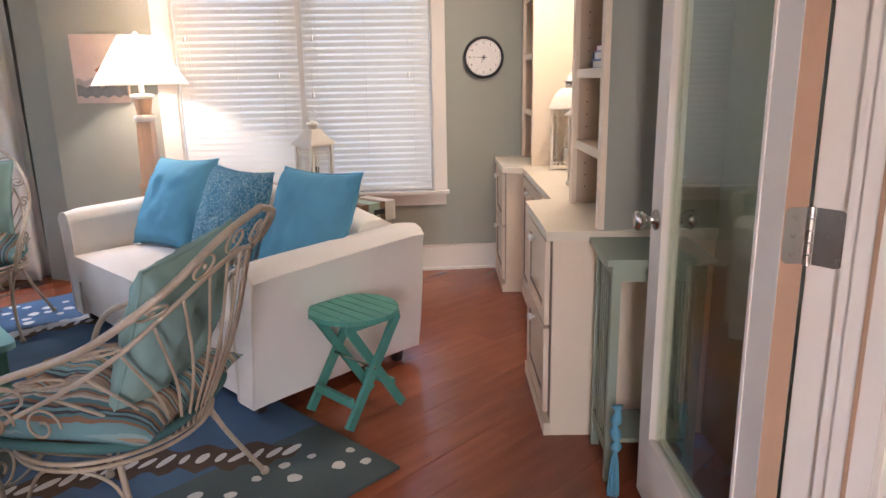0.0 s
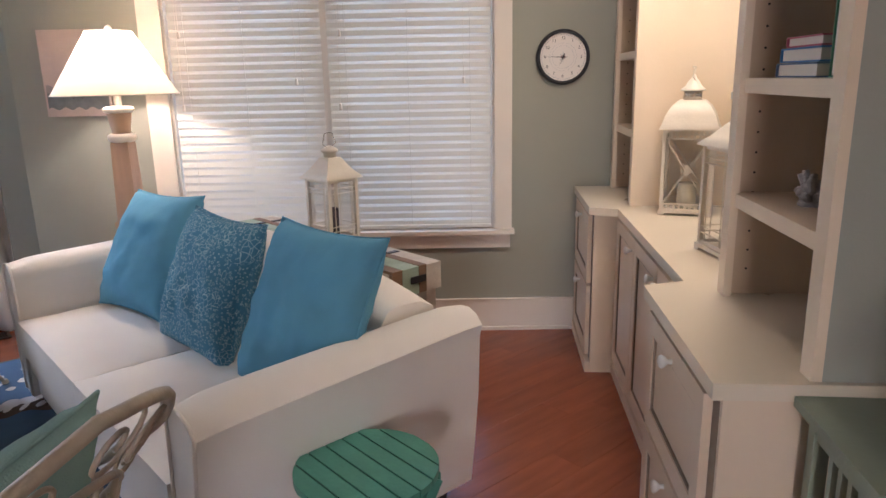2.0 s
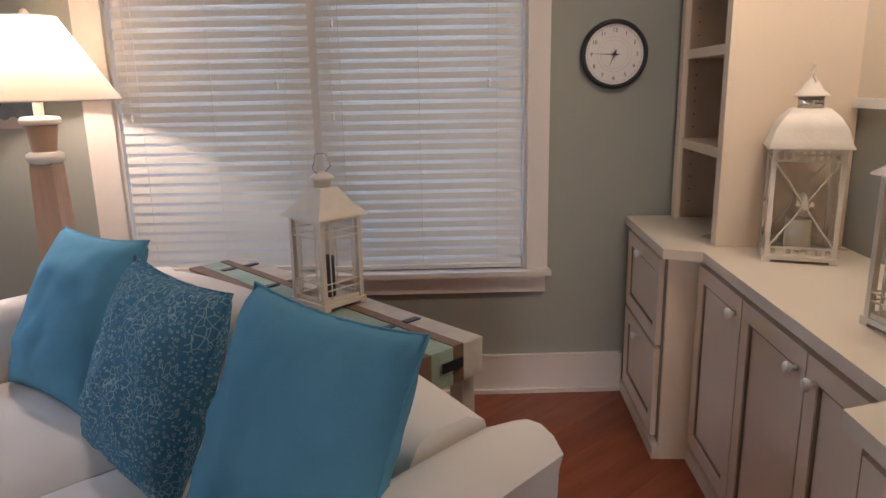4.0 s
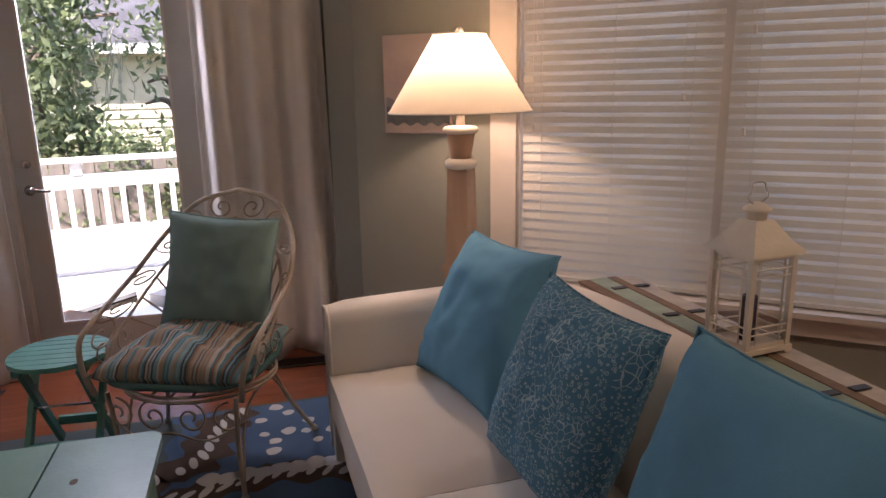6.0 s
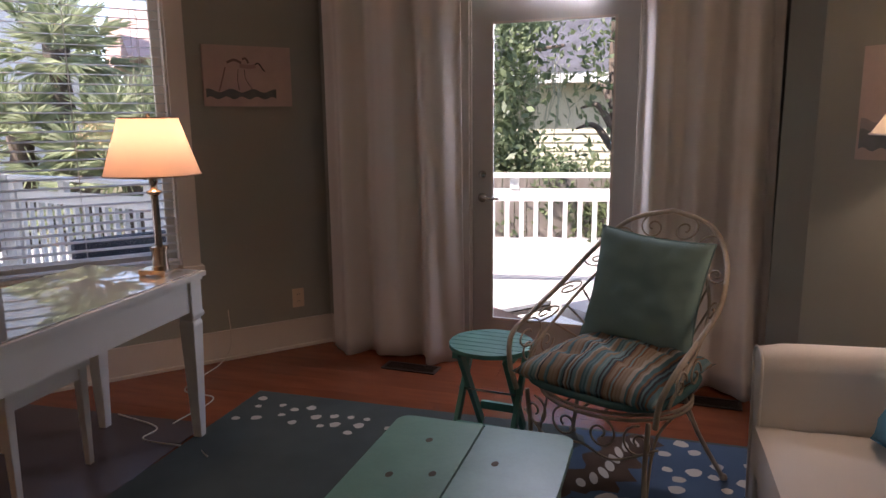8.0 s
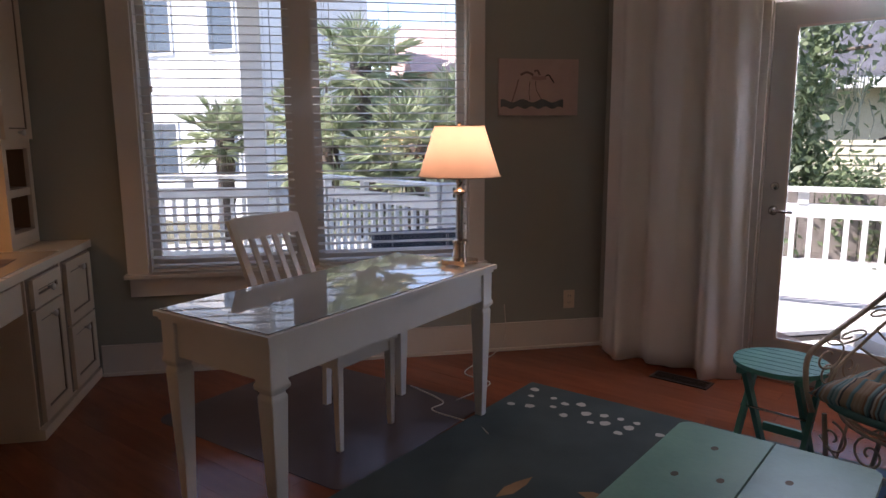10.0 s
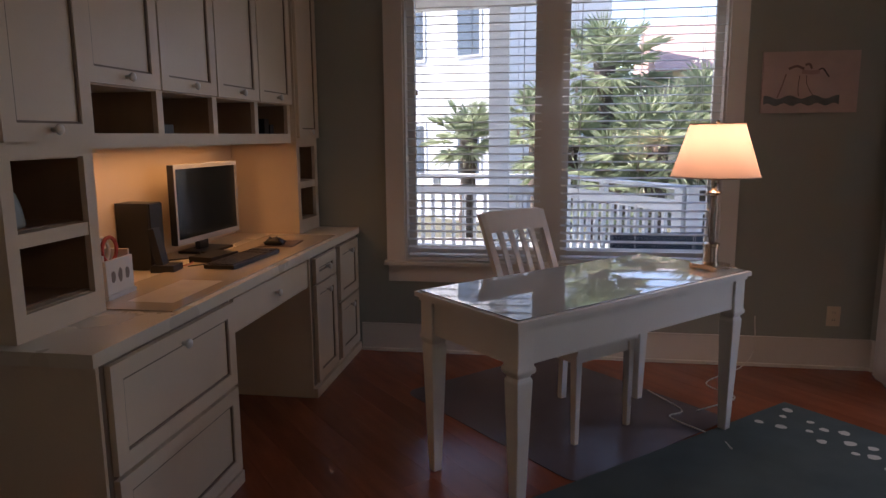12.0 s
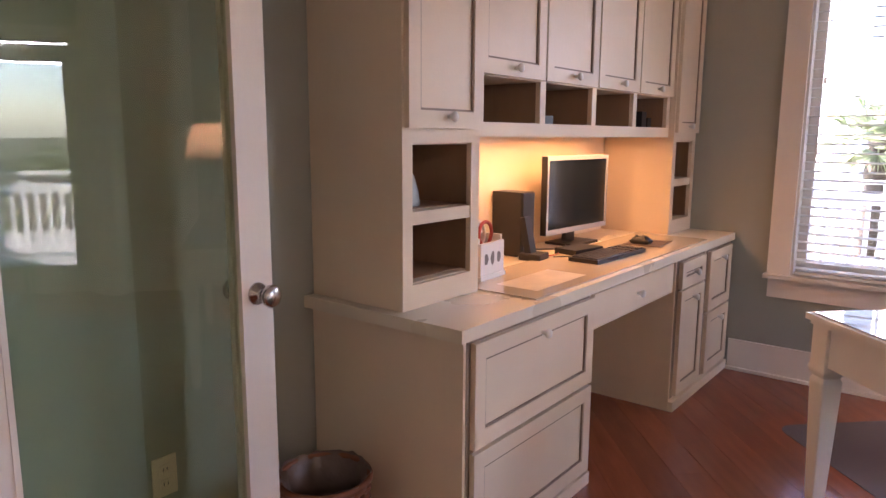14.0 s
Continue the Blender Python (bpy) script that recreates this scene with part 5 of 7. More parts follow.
def shade_material(name, col, glow_col, strength):
    """Cloth that lets the bulb's light through and glows most beside the bulb."""
    m = surf(name, col, 0.9, fine=300, bump=0.15, spec=0.1)
    nt = m.node_tree
    n, link = nt.nodes, nt.links.new
    tl, ad = n.new("ShaderNodeBsdfTranslucent"), n.new("ShaderNodeMixShader")
    tl.inputs[0].default_value = (*glow_col, 1)
    ad.inputs[0].default_value = strength
    link(n["Principled BSDF"].outputs[0], ad.inputs[1])
    link(tl.outputs[0], ad.inputs[2])
    link(ad.outputs[0], n["Material Output"].inputs[0])
    return m


SHADEA = shade_material("ivory linen lampshade", (0.82, 0.74, 0.62), (0.92, 0.80, 0.62), 0.46)
SHADEB = shade_material("tan paper lampshade", (0.66, 0.50, 0.36), (0.88, 0.55, 0.38), 0.42)
fl = thing("floor_lamp", Matrix.Translation((-1.81, 4.90, 0)), "tall limed wood column floor lamp with lit ivory shade", "lamp")
bm = bmesh.new()
lathe(bm, [(0.15, 0), (0.15, 0.03), (0.13, 0.05), (0.09, 0.07)], 4, sq=True)
part("base", bm, WOODLAMP, fl, bevel=0.004)
bm = bmesh.new()
lathe(bm, [(0.085, 0.07), (0.085, 0.14), (0.07, 0.16), (0.078, 0.5), (0.078, 0.69), (0.085, 0.70), (0.085, 0.72), (0.070, 0.73), (0.058, 1.09), (0.050, 1.10)], 4, sq=True)
part("column", bm, WOODLAMP, fl, bevel=0.006)
bm = bmesh.new()
lathe(bm, [(0.045, 1.095), (0.060, 1.105), (0.064, 1.118), (0.060, 1.13), (0.047, 1.137)], 28)
part("collar", bm, TRIM, fl, "turned cream collar", smooth=True)
bm = bmesh.new()
lathe(bm, [(0.040, 1.135), (0.043, 1.16), (0.054, 1.225), (0.056, 1.23)], 28)
part("capital", bm, WOODLAMP, fl, smooth=True)
bm = bmesh.new()
lathe(bm, [(0.052, 1.23), (0.066, 1.236), (0.068, 1.248), (0.060, 1.258), (0.02, 1.262)], 28)
part("cap_ring", bm, TRIM, fl, "turned cream cap", smooth=True)
bm = bmesh.new()
lathe(bm, [(0.017, 1.26), (0.017, 1.35), (0.012, 1.36), (0.012, 1.40)], 16)
part("socket", bm, TRIM, fl, smooth=True)
shade(fl, 0.272, 0.098, 1.313, 1.592, SHADEA, TRIM)
bm = bmesh.new()
lathe(bm, [(0.003, 1.36), (0.003, 1.592), (0.012, 1.595), (0.016, 1.605), (0.009, 1.617), (0.002, 1.62)], 14)
part("finial", bm, TRIM, fl, "cream finial", smooth=True)
for k in range(3):
    a = k * 2.094
    bm = bmesh.new()
    tube(bm, [(0.01 * math.cos(a), 0.01 * math.sin(a), 1.588), (0.098 * math.cos(a), 0.098 * math.sin(a), 1.59)], 0.0018, 6)
    part("spider", bm, NICKEL, fl)

dlp = thing("desk_lamp", Matrix.Translation((-3.86, 2.90, 0.7535)) @ Matrix.Rotation(radians(45), 4, "Z"), "brass and crystal column desk lamp with lit tan shade", "lamp")
BRASS = surf("pale polished brass", (0.72, 0.58, 0.44), 0.16, metal=1.0, var=0.06, bump=0.01)
bx("base", (-0.062, -0.062, 0.008, 0.062, 0.062, 0.026), BRASS, dlp, bevel=0.003)
for x in (-0.05, 0.05):
    for y in (-0.05, 0.05):
        bx("foot", (x - 0.01, y - 0.01, 0, x + 0.01, y + 0.01, 0.008), BRASS, dlp)
bm = bmesh.new()
lathe(bm, [(0.036, 0.026), (0.036, 0.034), (0.032, 0.036), (0.032, 0.10), (0.037, 0.103), (0.037, 0.115), (0.020, 0.122)], 8)
part("plinth", bm, BRASS, dlp, bevel=0.001)
bm = bmesh.new()
lathe(bm, [(0.016, 0.12), (0.0145, 0.325)], 8)
part("column", bm, surf("smoky crystal", (0.50, 0.44, 0.40), 0.06, metal=0.85), dlp, "faceted crystal column")
bm = bmesh.new()
lathe(bm, [(0.012, 0.325), (0.020, 0.33), (0.033, 0.340), (0.030, 0.346), (0.014, 0.350), (0.013, 0.375), (0.018, 0.378), (0.018, 0.40), (0.012, 0.43)], 24)
part("drip_plate", bm, BRASS, dlp, smooth=True)
shade(dlp, 0.186, 0.113, 0.412, 0.638, SHADEB, WOODLAMP)
bm = bmesh.new()
lathe(bm, [(0.003, 0.42), (0.003, 0.64), (0.009, 0.645), (0.004, 0.655)], 10)
part("finial", bm, BRASS, dlp, smooth=True)

# ---- white desk and chair ----
DKM = Matrix.Translation((-2.861, 2.093, 0)) @ Matrix.Rotation(math.atan2(0.984, -0.989), 4, "Z")    # x along the desk, +y to its far side
dk = thing("writing_desk", DKM, "white painted writing desk with tapered legs under the window", "desk")
DL, DW, DZ = 1.395, 0.60, 0.748
bm = bmesh.new()
box(bm, 0, 0, DZ - 0.02, DL, DW, DZ)
part("tabletop", bm, WHITE, dk, bevel=0.008, seg=3)
bx("top_moulding", (0.012, 0.012, DZ - 0.034, DL - 0.012, DW - 0.012, DZ - 0.0205), WHITE, dk, bevel=0.004)
for d in ((0.06, 0.028, 0.585, DL - 0.06, 0.048, DZ - 0.035), (0.06, DW - 0.048, 0.585, DL - 0.06, DW - 0.028, DZ - 0.035), (0.028, 0.06, 0.585, 0.048, DW - 0.06, DZ - 0.035), (DL - 0.048, 0.06, 0.585, DL - 0.028, DW - 0.06, DZ - 0.035)):
    bx("apron", d, WHITE, dk, bevel=0.002)
for x in (0.055, DL - 0.055):
    for y in (0.055, DW - 0.055):
        bm = bmesh.new()
        lathe(bm, [(0.027, 0), (0.049, 0.515), (0.049, 0.530), (0.042, 0.536), (0.042, 0.544), (0.060, 0.556), (0.060, 0.570), (0.053, 0.580), (0.053, DZ - 0.0355)], 4, Matrix.Translation((x, y, 0.003)), sq=True)
        part("leg", bm, WHITE, dk, bevel=0.002)
DESKGLASS = surf("glass over white paint", (0.36, 0.37, 0.36), 0.02, var=0.02, bump=0, spec=1.0, rvar=0.005)
DESKGLASS.node_tree.nodes["Principled BSDF"].inputs["IOR"].default_value = 1.8
gt = tagged(bx("desk_glass", (0.015, 0.015, DZ + 0.001, DL - 0.015, DW - 0.015, DZ + 0.005), DESKGLASS, None, "", 0.001, m=DKM), "reflective glass sheet covering the white desk", "glass top")
dc = thing("desk_chair", Matrix.Translation((-3.88, 2.275, 0.0045)) @ Matrix.Rotation(radians(45), 4, "Z"), "white painted slat-back desk chair pushed to the desk", "chair")
for s in (1, -1):
    bm = bmesh.new()
    pts = [(-0.19, s * 0.18, 0.0), (-0.175, s * 0.18, 0.43), (-0.245, s * 0.185, 0.62), (-0.395, s * 0.195, 0.965)]
    q = []
    for x, y, z in pts:
        q.append([bm.verts.new((x + i * 0.014, y + j * 0.018, z)) for i, j in ((-1, -1), (1, -1), (1, 1), (-1, 1))])
    for a, b in zip(q, q[1:]):
        for i in range(4):
            bm.faces.new((a[i], a[(i + 1) % 4], b[(i + 1) % 4], b[i]))
    bm.faces.new(q[0][::-1])
    bm.faces.new(q[-1])
    part("back_post", bm, WHITE, dc, bevel=0.004)
    bm = bmesh.new()
    lathe(bm, [(0.018, 0), (0.027, 0.42)], 4, Matrix.Translation((0.23, s * 0.175, 0)), sq=True)
    part("front_leg", bm, WHITE, dc, bevel=0.002)
    bx("side_rail", (-0.17, s * 0.175 - 0.01, 0.37, 0.22, s * 0.175 + 0.01, 0.42), WHITE, dc)
bx("front_rail", (0.22, -0.165, 0.37, 0.24, 0.165, 0.42), WHITE, dc)
bx("seat", (-0.20, -0.20, 0.42, 0.26, 0.20, 0.45), WHITE, dc, bevel=0.01)
bm = bmesh.new()
n = 12
sec = []
for i in range(n + 1):
    y = -0.185 + 0.37 * i / n
    c = -0.022 * (1 - (y / 0.185) ** 2)
    sec.append([(-0.350 + c - 0.012, y, 0.875), (-0.350 + c + 0.010, y, 0.875), (-0.393 + c + 0.010, y, 0.972), (-0.393 + c - 0.012, y, 0.972)])
loft(bm, sec)
part("top_rail", bm, WHITE, dc, bevel=0.004)
bx("lower_rail", (-0.245, -0.17, 0.57, -0.22, 0.17, 0.605), WHITE, dc, bevel=0.003)
for k in range(4):
    y = -0.105 + 0.07 * k
    bm = bmesh.new()
    sec = [[(-0.238 - 0.128 * q + i * 0.006, y + j * 0.015, 0.60 + 0.28 * q) for i, j in ((-1, -1), (1, -1), (1, 1), (-1, 1))] for q in (0, 0.5, 1)]
    loft(bm, sec)
    part("back_slat", bm, WHITE, dc, bevel=0.002)
# clear mat under the chair
MATM = surf("grey translucent floor mat", (0.115, 0.085, 0.085), 0.22, var=0.08, scale=4, fine=300, bump=0.1)
slab("chair_mat", Matrix.Translation((-4.11, 1.44, 0)) @ Matrix.Rotation(radians(45), 4, "Z"), rounded(0, 0, 1.24, 1.05, 0.08, (1, 1, 1, 1)), 0.0008, 0.0035, MATM, "dull grey plastic chair mat beneath the desk", "mat", 0.001)
for k, pts in enumerate(([(-4.80, 3.38, 0.30), (-4.78, 3.38, 0.1), (-4.74, 3.30, 0.006), (-4.45, 3.05, 0.006), (-4.25, 3.15, 0.006), (-4.05, 2.92, 0.006)], [(-4.30, 2.72, 0.006), (-4.05, 2.85, 0.006), (-3.95, 2.78, 0.006), (-3.75, 2.95, 0.006), (-3.62, 2.98, 0.014)])):
    cb = thing("lamp_cord", Matrix(), "thin pale lamp cord lying on the floor", "cord", "lamp cords")
    bm = bmesh.new()
    tube(bm, bez(pts, 8), 0.0035, 6)
    part("cord", bm, TRIM, cb, smooth=True)


# ---- pictures and clock ----
def picture(name, m, w, h, label, bands, strokes):
    th = thing(name, m, label, "picture", "canvas paintings")
    bx("canvas", (0, -0.022, 0, w, -0.001, h), surf(name + " ground", bands[0], 0.8, var=0.10, scale=9, fine=200, bump=0.2, spec=0.2), th, bevel=0.003)
    for x0, z0, x1, z1, c in bands[1]:
        bm = bmesh.new()
        n = 22
        a = [bm.verts.new((x0 + (x1 - x0) * i / n, -0.0226, z0 + 0.008 * math.sin(i * 1.3))) for i in range(n + 1)]
        b = [bm.verts.new((x0 + (x1 - x0) * i / n, -0.0226, z1 + 0.01 * math.sin(i * 0.9 + 1))) for i in range(n + 1)]
        for i in range(n):
            bm.faces.new((a[i], a[i + 1], b[i + 1], b[i]))
        part("paint_wash", bm, surf("paint wash", c, 0.8, var=0.2, scale=20, fine=150), th)
    for c, r, pts in strokes:
        bm = bmesh.new()
        tube(bm, bez([(x, -0.0228, z) for x, z in pts], 8), r, 6)
        bmesh.ops.scale(bm, vec=(1, 0.05, 1), space=Matrix.Translation((0, 0.0228, 0)), verts=bm.verts)
        part("brush_stroke", bm, surf("brush stroke paint", c, 0.8), th)
    return th


DKB = (0.07, 0.045, 0.04)
picture("bird_painting", Matrix.Translation((WX, 3.335, 1.46)) @ Matrix.Rotation(radians(90), 4, "Z"), 0.492, 0.328, "unframed canvas painting of wading birds on pale ground",
        ((0.60, 0.45, 0.39), [(0.01, 0.045, 0.40, 0.085, (0.16, 0.17, 0.16))]),
        [((0.22, 0.14, 0.12), 0.007, [(0.13, 0.235), (0.17, 0.25), (0.21, 0.235)]), ((0.45, 0.30, 0.26), 0.011, [(0.20, 0.22), (0.25, 0.215), (0.29, 0.22)]), (DKB, 0.004, [(0.28, 0.225), (0.305, 0.235), (0.325, 0.21), (0.34, 0.19)]), (DKB, 0.0018, [(0.19, 0.20), (0.185, 0.14), (0.19, 0.09)]), (DKB, 0.0018, [(0.225, 0.20), (0.23, 0.15), (0.265, 0.09)]),
         ((0.30, 0.19, 0.16), 0.004, [(0.12, 0.21), (0.10, 0.14), (0.08, 0.08)]), ((0.22, 0.14, 0.12), 0.006, [(0.215, 0.255), (0.235, 0.26), (0.25, 0.235)])])
picture("heron_painting", Matrix.Translation((-2.34, NY, 1.203)), 0.335, 0.428, "unframed canvas painting of a shore bird, partly behind lamp",
        ((0.62, 0.50, 0.44), [(0.01, 0.04, 0.325, 0.11, (0.22, 0.24, 0.24)), (0.01, 0.11, 0.325, 0.15, (0.42, 0.38, 0.36))]),
        [((0.36, 0.16, 0.09), 0.010, [(0.14, 0.20), (0.19, 0.235), (0.23, 0.27)]), (DKB, 0.003, [(0.15, 0.20), (0.15, 0.14), (0.145, 0.09)]), (DKB, 0.003, [(0.19, 0.21), (0.20, 0.15), (0.19, 0.09)])])


def letters(name, text, size, m, mat, parent, label=""):
    cu = bpy.data.curves.new(name, "FONT")
    cu.body, cu.size, cu.align_x, cu.align_y = text, size, "CENTER", "CENTER"
    cu.extrude = 0.0003
    tmp = bpy.data.objects.new(name, cu)
    scene.collection.objects.link(tmp)
    me = bpy.data.meshes.new_from_object(tmp.evaluated_get(bpy.context.evaluated_depsgraph_get()))
    bpy.data.objects.remove(tmp)
    me.materials.append(mat)
    ob = new(name, me)
    ob.parent, ob.matrix_basis = parent, m
    if label:
        ob["label"] = label
    return ob


ck = thing("wall_clock", Matrix.Translation((0.302, NY - 0.001, 1.447)) @ Matrix.Rotation(radians(90), 4, "X"), "round white wall clock with black rim and numerals", "clock")
FACE = surf("clock face paper", (0.80, 0.75, 0.70), 0.5, var=0.03)
bm = bmesh.new()
lathe(bm, [(0.133, 0.0), (0.136, 0.012), (0.132, 0.026), (0.122, 0.030), (0.117, 0.024), (0.117, 0.012)], 56, cap=False)
part("rim", bm, BLACK, ck, "glossy black rim", smooth=True)
bm = bmesh.new()
lathe(bm, [(0.118, 0.0), (0.118, 0.013)], 48)
part("dial", bm, FACE, ck)
for k in range(12):
    a = radians(90 - 30 * (k + 1))
    letters("numeral", str(k + 1), 0.022, Matrix.Translation((0.092 * math.cos(a), 0.092 * math.sin(a), 0.0135)), BLACK, ck)
for r, w in ((0.107, 0.0008), (0.055, 0.0006), (0.068, 0.0006)):
    bm = bmesh.new()
    tube(bm, [(r * math.cos(2 * math.pi * i / 48), r * math.sin(2 * math.pi * i / 48), 0.0132) for i in range(48)], w, 4, closed=True)
    part("dial_ring", bm, GREY, ck)
for k in range(60):
    a = radians(6 * k)
    bx("minute_mark", (0.1085, -0.0005, 0.0131, 0.113, 0.0005, 0.0136), BLACK, ck, m=Matrix.Rotation(a, 4, "Z"))
for k in range(16):
    a = radians(22.5 * k)
    l = 0.034 if k % 4 == 0 else 0.024 if k % 2 == 0 else 0.016
    bm = bmesh.new()
    bm.faces.new([bm.verts.new(p) for p in ((0, -0.0028, 0.0134), (l, 0, 0.0134), (0, 0.0028, 0.0134))])
    part("compass_point", bm, surf("compass rose red", (0.30, 0.12, 0.10), 0.6) if k % 2 else GREY, ck, m=Matrix.Rotation(a, 4, "Z"))
for nm, ang, l, w in (("hour_hand", 247, 0.052, 0.0028), ("minute_hand", 178, 0.098, 0.0022)):
    bm = bmesh.new()
    bm.faces.new([bm.verts.new(p) for p in ((-0.018, -w, 0), (0, -w, 0), (l, 0, 0), (0, w, 0), (-0.018, w, 0))])
    part(nm, bm, BLACK, ck, m=Matrix.Translation((0, 0, 0.0165 if l > 0.06 else 0.0152)) @ Matrix.Rotation(radians(ang), 4, "Z"))
bm = bmesh.new()
lathe(bm, [(0.005, 0.0145), (0.005, 0.018), (0.003, 0.0185)], 14)
part("hub", bm, BLACK, ck)


# ---- lanterns ----
LANT = surf("antique white metal", (0.72, 0.64, 0.52), 0.45, var=0.08, scale=12, fine=80, bump=0.1)
CANDLE_D = surf("dark plum candle wax", (0.05, 0.04, 0.055), 0.5)
CANDLE_W = surf("ivory candle wax", (0.72, 0.66, 0.52), 0.5)


def lantern(m, w, hb, label, style, candle):
    """w: body width, hb: body height to the roof."""
    th = thing("lantern", m, label, "lantern", "candle lanterns")
    r = w / 2
    bx("base", (-r - 0.012, -r - 0.012, 0.008, r + 0.012, r + 0.012, 0.020), LANT, th, bevel=0.002)
    for x in (-1, 1):
        for y in (-1, 1):
            bx("foot", (x * r - 0.012, y * r - 0.012, 0, x * r + 0.012, y * r + 0.012, 0.008), LANT, th)
            bx("post", (x * r - 0.007, y * r - 0.007, 0.02, x * r + 0.007, y * r + 0.007, hb), LANT, th, bevel=0.001)
    for k in range(4):
        R = Matrix.Rotation(radians(90 * k), 4, "Z")
        for z0, z1 in ((0.020, 0.048 if style else 0.032), (hb - (0.038 if style else 0.012), hb)):
            bm = bmesh.new()
            if style:
                for dd in ((z0, z0 + 0.006), (z1 - 0.006, z1)):
                    box(bm, -r, -r - 0.003, dd[0], r, -r + 0.003, dd[1])
                for j in range(9):
                    xx = -r + 0.007 + (w - 0.014) * j / 8
                    box(bm, xx - 0.004, -r - 0.002, z0, xx + 0.004, -r + 0.002, z1)
            else:
                box(bm, -r, -r - 0.003, z0, r, -r + 0.003, z1)
            part("fret_band", bm, LANT, th, m=R)
        bp = bmesh.new()
        bp.faces.new([bp.verts.new(c) for c in ((-r + 0.007, -r, 0.032), (r - 0.007, -r, 0.032), (r - 0.007, -r, hb - 0.012), (-r + 0.007, -r, hb - 0.012))])
        p = part("pane", bp, GLASS, th, "clear lantern glass", m=R)
        p.visible_shadow = False
        if style:
            for s in (1, -1):
                bm = bmesh.new()
                tube(bm, [(-s * (r - 0.006), -r - 0.003, 0.05), (s * (r - 0.006), -r - 0.003, hb - 0.04)], 0.0026, 6)
                part("cross_bar", bm, LANT, th, m=R)
            bm = bmesh.new()
            zc = (hb + 0.01) / 2
            for pts in ([(0, -0.026), (0.005, -0.01), (0.010, 0.006), (0, 0.036), (-0.010, 0.006), (-0.005, -0.01)], [(0.005, -0.004), (0.02, 0.012), (0.026, 0.002), (0.020, -0.004), (0.014, 0.0)], [(-0.005, -0.004), (-0.02, 0.012), (-0.026, 0.002), (-0.020, -0.004), (-0.014, 0.0)], [(-0.013, -0.008), (0.013, -0.008), (0.013, -0.003), (-0.013, -0.003)]):
                for rv, yy in ((1, -r - 0.009), ):
                    a = [bm.verts.new((x, yy, zc + z)) for x, z in pts]
                    b = [bm.verts.new((x, yy + 0.004, zc + z)) for x, z in pts]
                    bm.faces.new(a)
                    bm.faces.new(b[::-1])
                    for i in range(len(a)):
                        bm.faces.new((a[i], a[(i + 1) % len(a)], b[(i + 1) % len(a)], b[i]))
            part("fleur_ornament", bm, LANT, th, "cast fleur ornament", m=R)
        else:
            for zz in (0.058, 0.078, hb - 0.035, hb - 0.055):
                bm = bmesh.new()
                tube(bm, [(-r, -r - 0.002, zz), (r, -r - 0.002, zz)], 0.0022, 6)
                part("cross_bar", bm, LANT, th, m=R)
            for xx in (-0.3, 0.3):
                bm = bmesh.new()
                tube(bm, [(xx * w, -r - 0.002, 0.03), (xx * w, -r - 0.002, hb - 0.012)], 0.0022, 6)
                part("upright_bar", bm, LANT, th, m=R)
    e = (r + 0.022) * math.sqrt(2)
    k = math.sqrt(2)
    bm = bmesh.new()
    if style:
        prof = [(e, hb), (e, hb + 0.004), (e * 0.93, hb + 0.02), (e * 0.84, hb + 0.055), (e * 0.66, hb + 0.09), (0.05 * k, hb + 0.115)]
    else:
        prof = [(e, hb), (e, hb + 0.005), (e * 0.72, hb + 0.03), (e * 0.5, hb + 0.058), (0.030 * k, hb + 0.082)]
    lathe(bm, prof, 4, sq=True)
    part("roof", bm, LANT, th, bevel=0.003)
    zt = prof[-1][1]
    bm = bmesh.new()
    if style:
        lathe(bm, [(0.036, zt), (0.036, zt + 0.035)], 24)
        part("vent", bm, NICKEL, th, "wire mesh vent", smooth=True)
        bm = bmesh.new()
        lathe(bm, [(0.05, zt + 0.035), (0.048, zt + 0.04), (0.030, zt + 0.055), (0.020, zt + 0.075), (0.010, zt + 0.084), (0.008, zt + 0.095), (0.002, zt + 0.10)], 24)
        part("cap", bm, LANT, th, smooth=True)
        tr_ = zt + 0.075
    else:
        lathe(bm, [(0.024, zt), (0.026, zt + 0.018), (0.034, zt + 0.022), (0.034, zt + 0.030), (0.018, zt + 0.040), (0.004, zt + 0.046)], 24)
        part("cap", bm, LANT, th, smooth=True)
        tr_ = zt + 0.04
    bm = bmesh.new()
    tube(bm, [(0.03 * math.cos(2 * math.pi * i / 24), 0.006 * math.sin(i), tr_ + 0.026 + 0.03 * math.sin(2 * math.pi * i / 24)) for i in range(24)], 0.0018, 6, closed=True)
    part("ring_handle", bm, NICKEL if not style else LANT, th, smooth=True)
    bm = bmesh.new()
    cr_ = 0.022 if w < 0.15 else 0.038
    lathe(bm, [(cr_, 0.021), (cr_, 0.14 if not style else 0.12), (cr_ - 0.005, 0.143 if not style else 0.123), (cr_ * 0.5, 0.135 if not style else 0.115)], 24)
    part("candle", bm, candle, th, "pillar candle", smooth=True)
    return th


lantern(SOFAM @ Matrix.Translation((0.985, 0.868, 0.714)) @ Matrix.Rotation(radians(4), 4, "Z"), 0.134, 0.265, "white metal lantern with dark pillar candle on the plank table", 0, CANDLE_D)
lantern(EF @ Matrix.Translation((0.72, 0.385, 0.791)) @ Matrix.Rotation(radians(-18), 4, "Z"), 0.185, 0.345, "cream metal lantern with crossed bars and ivory candle", 1, CANDLE_W)
lantern(EF @ Matrix.Translation((1.43, 0.36, 0.791)) @ Matrix.Rotation(radians(10), 4, "Z"), 0.165, 0.34, "white metal lantern with bar grille on the counter", 0, CANDLE_W)

